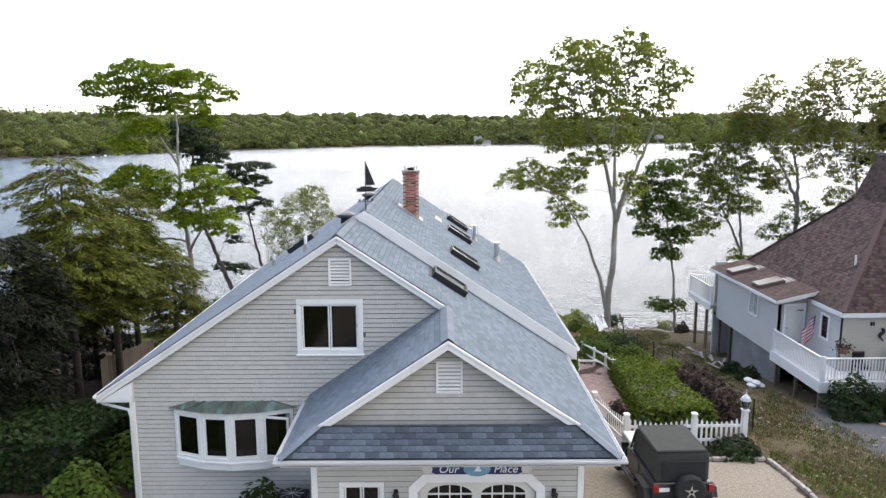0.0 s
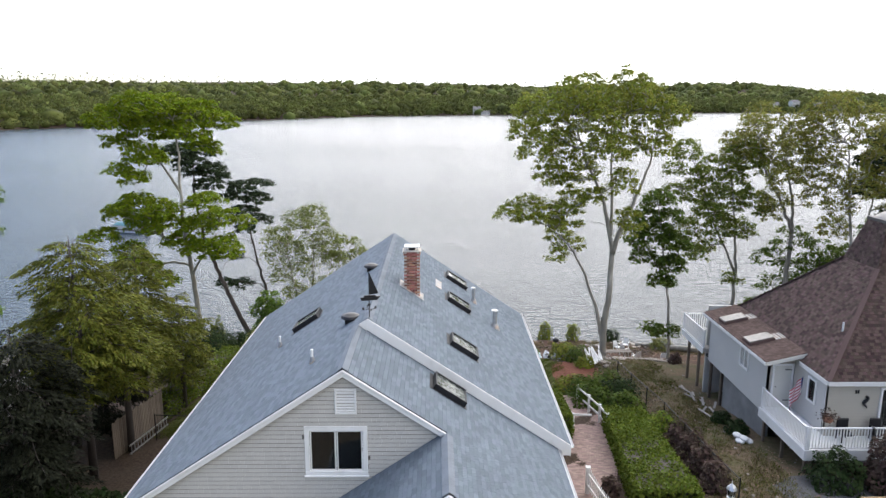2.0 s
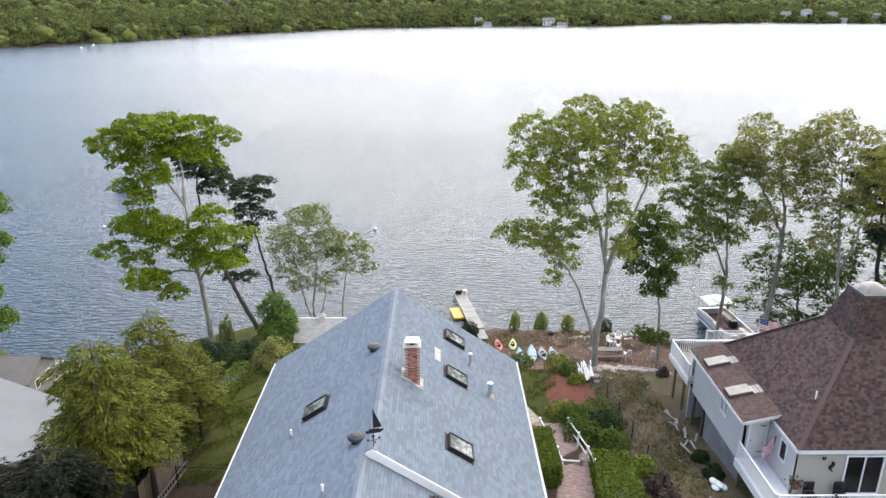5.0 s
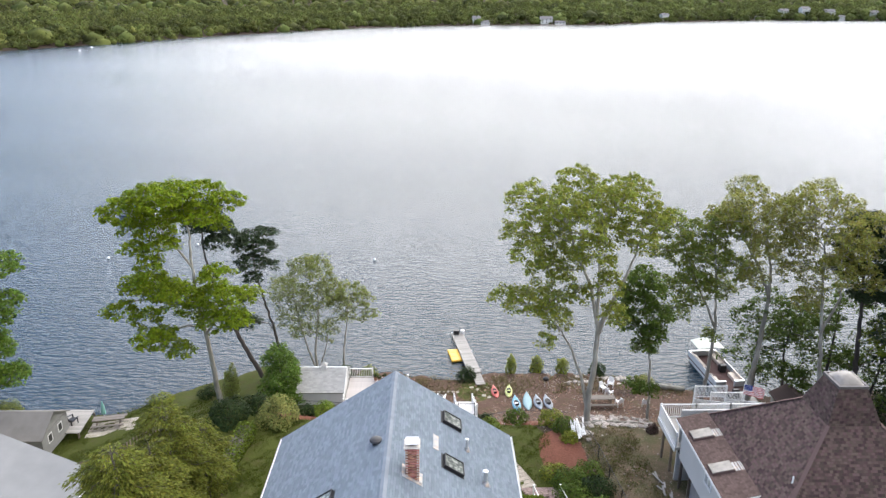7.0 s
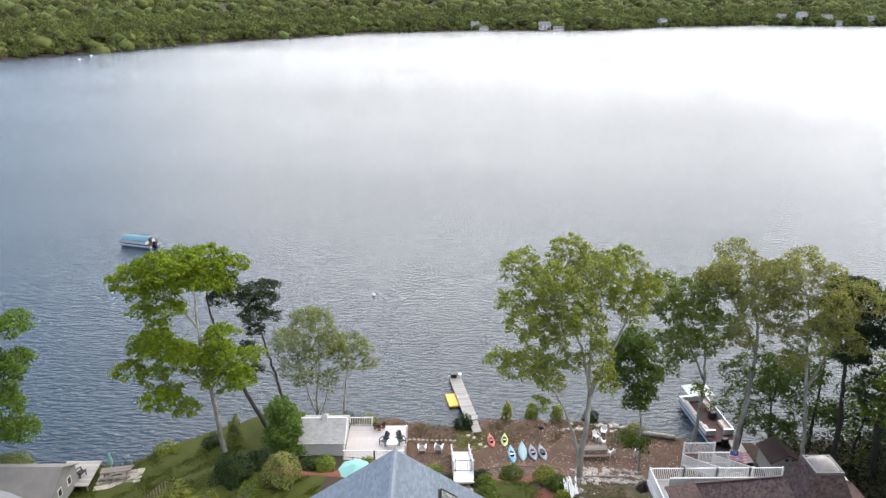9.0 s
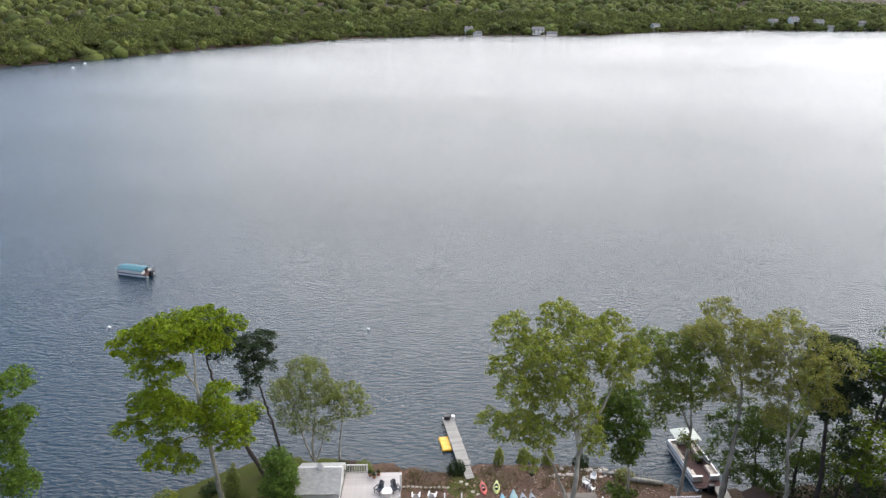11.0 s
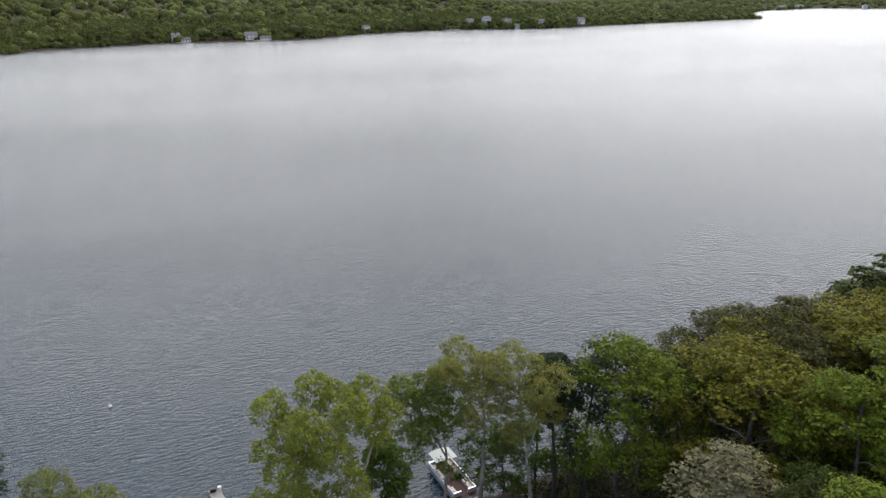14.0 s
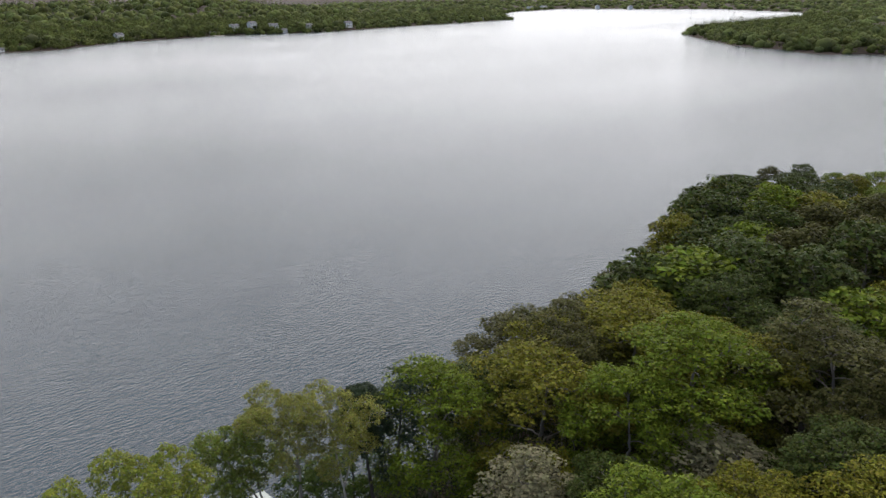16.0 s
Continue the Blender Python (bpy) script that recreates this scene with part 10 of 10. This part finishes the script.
for k in range(5):
    Geo().dome((0.2 * (k % 3) - 0.2, 0.34 * (k // 3) - 0.2, 0.09 + 0.13 * (k % 2)), (0.2, 0.27, 0.1), 6, 10).ob("sack", M_WHITE, sacks)
junk = thing("scrap_boards", Matrix(), "loose grey boards below the neighbour's deck", "lumber")
for k in range(12):
    a = Vector((14.2 + r.gauss(0, 0.25), 33.4 + 0.45 * k, 0))
    a.z = ground_at(a.x, a.y) + 0.06 + 0.02 * (k % 3)
    Geo().beam(a, a + Vector((r.uniform(-0.4, 0.5), r.uniform(0.5, 1.1), 0.0)), 0.12, 0.03).ob("board", M_WOOD, junk)
basket = thing("hanging_basket", Matrix.Translation((15.75, 27.1, 0.02)), "pink flower basket on a black crook", "basket")
Geo().tube([(0, 0, 0), (0, 0, 1.5), (0.05, 0, 1.62), (0.18, 0, 1.64), (0.24, 0, 1.5)], [0.012] * 5, 6).ob("crook", M_BLACK, basket)
Geo().dome((0.24, 0, 1.12), (0.2, 0.2, 0.16), 5, 12).ob("bowl", M_POT, basket)
leafy_box(rng.normal(size=(260, 3)) * np.array([0.17, 0.17, 0.1]) + np.array([0.24, 0, 1.25]), 0.05, 320, L_RED, basket)
for x in (16.6, 18.0):
    ch = thing("porch_chair", Matrix.Translation((x + 0.35, 27.4, 0.02)), "dark wicker porch chair", "chair", "porch chairs")
    Geo().box((-0.26, -0.26, 0.3), (0.26, 0.26, 0.42)).ob("seat", M_BLACK, ch, bevel=0.03)
    Geo().box((-0.26, 0.2, 0.42), (0.26, 0.28, 0.92)).ob("backrest", M_BLACK, ch, bevel=0.04)
    for sx in (-0.22, 0.22):
        for sy in (-0.22, 0.22):
            Geo().box((sx - 0.02, sy - 0.02, 0), (sx + 0.02, sy + 0.02, 0.3)).ob("leg", M_BLACK, ch)
orn = thing("wall_ornament", Matrix.Translation((17.95, 27.84, 1.55)), "black iron seahorse ornament on the wall", "ornament")
Geo().tube([(0.08 * math.sin(k * 0.9), 0, 0.28 - 0.06 * k) for k in range(10)], [0.05, 0.07, 0.06, 0.07, 0.08, 0.07, 0.05, 0.04, 0.03, 0.015], 8).ob("figure", M_BLACK, orn)
fix = thing("wall_number", Matrix.Translation((17.55, 27.85, 1.95)), "two small dark bars on the wall", "plaque")
for k in range(2):
    Geo().box((-0.09 + 0.1 * k, -0.01, 0), (-0.02 + 0.1 * k, 0.01, 0.16)).ob("bar", M_BLACK, fix)

# ---- sheds and house on the other sides ----
tool = thing("tool_shed", Matrix(), "small cream shed with dark brown roof under the trees", "shed")
QX0, QX1, QY0, QY1, QG, QE, QR = 28.2, 30.6, 49.9, 52.4, -6.4, -4.6, -3.9
clapboards(tool, "cream clapboard wall", (QX0, QY0), (QX1, QY0), QG, QE, M_CREAM_SIDING)
clapboards(tool, "cream clapboard wall", (QX0, QY1), (QX0, QY0 + 0.1), QG, QE, M_CREAM_SIDING)
Geo().box((QX1 - 0.1, QY0 + 0.1, QG), (QX1, QY1, QE)).ob("wall", M_CREAM_SIDING, tool)
Geo().box((QX0, QY1 - 0.1, QG), (QX1 - 0.1, QY1, QE)).ob("wall", M_CREAM_SIDING, tool)
mx = (QX0 + QX1) / 2
Geo().prism([(QX0, QY0 + 0.02, QE), (QX1, QY0 + 0.02, QE), (mx, QY0 + 0.02, QR - 0.08)], (0, 0.08, 0)).ob("gable", M_CREAM_SIDING, tool)
Geo().prism([(mx + 0.16 * math.cos(a), QY0 - 0.01, QE + 0.18 + 0.16 * math.sin(a)) for a in np.linspace(0, 2 * math.pi, 8, endpoint=False)], (0, 0.02, 0)).ob("round_vent", M_DARK, tool)
for a in (QX0 - 0.2, QX1 + 0.2):
    Geo().prism([(a, QY0 - 0.2, QE - 0.1), (a, QY1 + 0.2, QE - 0.1), (mx, QY1 + 0.2, QR), (mx, QY0 - 0.2, QR)], (0, 0, 0.07)).ob("roof", M_BROWN_ROOF, tool, "dark brown shingled roof")

M_OLD_ROOF = material("old_grey_shingle", (0.19, 0.178, 0.16), 0.92, vary=0.15, scale=1.0, bump=0.5, bump_scale=60, spec=0.2)
M_OLD_BOARD = material("old_grey_board", (0.23, 0.225, 0.21), 0.9, vary=0.15, scale=2, bump=0.3, bump_scale=40)
boat_house = thing("lake_cottage", Matrix(), "grey weathered boat shed with low gable roof", "shed")
HX0, HX1, HY0, HY1, HG, HE, HR = -36.0, -29.9, 46.2, 50.0, -6.3, -4.5, -3.35
clapboards(boat_house, "grey weathered wall", (HX0, HY0), (HX1, HY0), HG, HE, M_OLD_BOARD)
clapboards(boat_house, "grey weathered wall", (HX1, HY0 + 0.1), (HX1, HY1), HG, HE, M_OLD_BOARD)
Geo().box((HX0, HY1 - 0.1, HG), (HX1, HY1, HE)).ob("wall", M_OLD_BOARD, boat_house)
hm = (HY0 + HY1) / 2
Geo().prism([(HX1 - 0.04, HY0, HE), (HX1 - 0.04, HY1, HE), (HX1 - 0.04, hm, HR - 0.06)], (-0.06, 0, 0)).ob("gable", M_OLD_BOARD, boat_house)
for a in (HY0 - 0.25, HY1 + 0.25):
    Geo().prism([(HX0, a, HE - 0.1), (HX1 + 0.2, a, HE - 0.1), (HX1 + 0.2, hm, HR), (HX0, hm, HR)], (0, 0, 0.07)).ob("roof", M_OLD_ROOF, boat_house, "grey shingled roof")
for y in (47.0, 48.5):
    Geo().box((HX1 - 0.02, y, -5.5), (HX1 + 0.03, y + 0.6, -4.75)).ob("window_frame", M_WHITE, boat_house)
    Geo().box((HX1 + 0.03, y + 0.07, -5.43), (HX1 + 0.036, y + 0.53, -4.82)).ob("window_pane", M_DARK, boat_house)
lake_deck = thing("plank_platform", Matrix(), "pale plank platform beside the boat shed", "deck")
for k in range(17):
    Geo().box((-32.0, 49.2 + 0.2 * k, -6.05), (-28.7 - 0.02 * k, 49.39 + 0.2 * k, -6.0)).ob("plank", M_WOOD, lake_deck)
for x in (-31.8, -30.2, -28.9):
    for y in (49.4, 52.2):
        Geo().box((x - 0.06, y - 0.06, -7.4), (x + 0.06, y + 0.06, -6.05)).ob("leg", M_FENCE_WOOD, lake_deck)
adirondack(-29.9, 50.6, -6.0, 2.6, M_BLACK, "dark lounge chair on the plank platform", "platform chairs")
patio = thing("paver_patio", Matrix(), "square of pale pavers under the picnic table", "patio", kind="structure")
g = Geo().box((-0.29, -0.29, -0.05), (0.29, 0.29, 0.03))
pav = mesh_of("paver", g.v, g.f)
pav.materials.append(M_PALE_STONE)
for i in range(6):
    for j in range(4):
        m = Matrix.Rotation(0.18, 4, "Z") @ Vector((-1.6 + 0.62 * i, -1.2 + 0.62 * j, 0))
        put("paver", pav, None, patio, m=Matrix.Translation((-26.9 + m.x, 51.2 + m.y, ground_at(-26.9 + m.x, 51.2 + m.y) + 0.01)) @ Matrix.Rotation(0.18, 4, "Z"))

grey_house = thing("grey_house", Matrix(), "neighbouring house with a plain pale grey roof", "house")
ring = [Vector(p) for p in ((-40.0, 46.0, -2.0), (-31.0, 43.3, -1.9), (-22.2, 39.2, -2.1), (-22.8, 30.5, -2.6), (-40.0, 30.5, -2.6))]
Geo().prism(ring, (0, 0, -0.15)).ob("roof", M_GREY_ROOF, grey_house, "plain pale grey roof slope")
for (xa, ya), (xb, yb) in zip([(-39.5, 45.2), (-31.0, 42.6), (-22.9, 38.8), (-23.4, 31.2)], [(-31.0, 42.6), (-22.9, 38.8), (-23.4, 31.2), (-39.5, 31.2)]):
    Geo().beam((xa, ya, -3.7), (xb, yb, -3.7), 0.15, 2.5).ob("wall", M_SHED, grey_house, "grey boarded wall")
Geo().beam((-22.1, 39.3, -2.2), (-22.7, 30.4, -2.7), 0.05, 0.16).ob("fascia", M_WHITE, grey_house)
side_fence = thing("timber_screen", Matrix(), "grey timber screen fence beyond the cypress", "fence")
for k in range(14):
    x, y = -21.2 + 0.1 * k, 40.2 + 0.28 * k
    put("board", board_me, None, side_fence, m=Matrix.Translation((x, y, ground_at(x, y) - 0.1)) @ Matrix.Rotation(1.2, 4, "Z"))

# ---- houses among the far trees ----
M_FAR_WALL = material("far_pale_wall", (0.6, 0.6, 0.58), 0.8, vary=0.06, scale=0.3)
M_FAR_ROOF = material("far_grey_roof", (0.16, 0.15, 0.15), 0.9, vary=0.1, scale=0.5)


def far_house(x, y, w, d, h, turn, lift):
    z = WATER + lift
    f = thing("far_house", Matrix.Translation((x, y, z)) @ Matrix.Rotation(turn, 4, "Z"), "pale house among the trees on the far shore", "house", "far houses")
    Geo().box((-w / 2, -d / 2, -2), (w / 2, d / 2, h)).ob("wall", M_FAR_WALL, f)
    for s in (-1, 1):
        Geo().prism([(-w / 2 - 0.4, s * (d / 2 + 0.4), h - 0.2), (w / 2 + 0.4, s * (d / 2 + 0.4), h - 0.2), (w / 2 + 0.4, 0, h + d * 0.32), (-w / 2 - 0.4, 0, h + d * 0.32)], (0, 0, 0.25)).ob("roof", M_FAR_ROOF, f)
    for x0 in (-w / 2, w / 2):
        Geo().prism([(x0 * 0.99, -d / 2, h), (x0 * 0.99, d / 2, h), (x0 * 0.99, 0, h + d * 0.32)], (0.05 if x0 < 0 else -0.05, 0, 0)).ob("gable", M_FAR_WALL, f)
    for k in range(3):
        xx = -w / 2 + w * (k + 0.5) / 3
        for zz in ([1.0, 3.8] if h > 5 else [1.0]):
            Geo().box((xx - 0.55, -d / 2 - 0.05, zz), (xx + 0.55, -d / 2, zz + 1.4)).ob("window", M_DARK, f)


NEAR_HOUSES = ((48, 877, 9, 8, 6, 0.1, 1.5), (58, 868, 10, 5, 3, 0.0, 0.6), (130, 878, 14, 9, 5.5, 0.1, 1.2), (146, 872, 12, 5, 2.6, 0.0, 0.5), (300, 978, 10, 8, 5, 0.3, 3), (452, 1036, 16, 5, 3, 0.2, 0.6), (485, 1040, 12, 9, 6, 0.1, 6), (512, 1036, 12, 9, 6, 0.2, 9), (545, 1032, 14, 9, 6.5, -0.1, 5), (556, 1020, 9, 6, 4, 0.0, 1), (605, 1030, 12, 9, 6, 0.1, 4), (690, 1046, 12, 9, 6, 0.0, 5))
BAY_HOUSES = ((1120, 1180, 18, 8, 4, 0.2, 1), (2060, 1900, 30, 14, 8, 0.2, 2), (2180, 1940, 34, 14, 8, 0.2, 2), (2330, 1800, 30, 14, 8, 0.8, 3), (2400, 1700, 30, 14, 8, 0.8, 2))
for x, y, w, d, h, t, l in NEAR_HOUSES + BAY_HOUSES:
    far_house(x, y, w, d, h, t, l)
beach = thing("far_beach", Matrix(), "narrow sandy landing on the far shore", "beach", kind="structure")
for x, y, w in ((53, 866, 12), (140, 868, 18), (452, 1022, 16)):
    Geo().box((x - w / 2, y - 3, WATER - 0.4), (x + w / 2, y + 6, WATER + 0.5)).ob("sand", M_PATH, beach, bevel=0.3)


# ---- undergrowth of the shore wood ----
def undergrowth(box, count, seed, high=1.0):
    r = np.random.default_rng(seed)
    x, y = r.uniform(box[0], box[1], count), r.uniform(box[2], box[3], count)
    d = shore_distance(x, y)
    keep = (d > 0.8) & ~((x < 34) & (y < 47)) & ~((x > 27.5) & (x < 31.5) & (y > 48.5) & (y < 53))
    x, y = x[keep], y[keep]
    tall = r.uniform(0.3, 2.2, len(x)) * high
    mid = np.stack([x, y, height(x, y) + tall * 0.5], 1)
    pts = np.repeat(mid, 22, 0) + r.normal(size=(len(x) * 22, 3)) * np.stack([np.repeat(tall, 22) * 0.35] * 2 + [np.repeat(tall, 22) * 0.25], 1)
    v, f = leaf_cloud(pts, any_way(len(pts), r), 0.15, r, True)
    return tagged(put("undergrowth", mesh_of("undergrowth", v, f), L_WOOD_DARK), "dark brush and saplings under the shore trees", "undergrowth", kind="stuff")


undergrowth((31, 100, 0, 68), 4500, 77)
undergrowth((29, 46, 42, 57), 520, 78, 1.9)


def litter(label, box, count, material_, seed, size=0.06):
    """Fallen leaves, chips and twigs lying on the soil."""
    r = np.random.default_rng(seed)
    x, y = r.uniform(box[0], box[1], count), r.uniform(box[2], box[3], count)
    keep = wave(x, y, 0.8, seed) > r.uniform(-1.6, 1.0, count)
    x, y = x[keep], y[keep]
    at = np.stack([x, y, height(x, y) + 0.03], 1)
    a = r.normal(size=at.shape) * np.array([1, 1, 0.15]) * size * r.uniform(0.5, 1.6, len(x))[:, None]
    b = r.normal(size=at.shape) * np.array([1, 1, 0.15]) * size * 0.7
    v = np.stack([at - a, at + a - b, at + a + b], 1).reshape(-1, 3)
    return tagged(put("leaf_litter", mesh_of("leaf_litter", v, np.arange(len(v)).reshape(-1, 3)), material_), label, "litter", kind="stuff")


M_LITTER = material("dead_leaf_litter", (0.20, 0.125, 0.085), 0.9, random_value=0.5, random_hue=0.025, island=True, spec=0.2)
M_CHIP = material("grey_wood_chip", (0.33, 0.29, 0.24), 0.9, random_value=0.5, random_hue=0.02, island=True, spec=0.2)
litter("brown dead leaves scattered over the bank", (-3, 25, 47, 60), 16000, M_LITTER, 11)
litter("pale chips and twigs scattered over the bank", (4, 25, 45, 60), 3500, M_CHIP, 12, 0.05)
litter("brown dead leaves scattered over the side yard", (10, 15, 13, 46), 14000, M_LITTER, 13, 0.026)
litter("pale chips and gravel scattered over the side yard", (10, 15, 13, 46), 3500, M_CHIP, 14, 0.018)
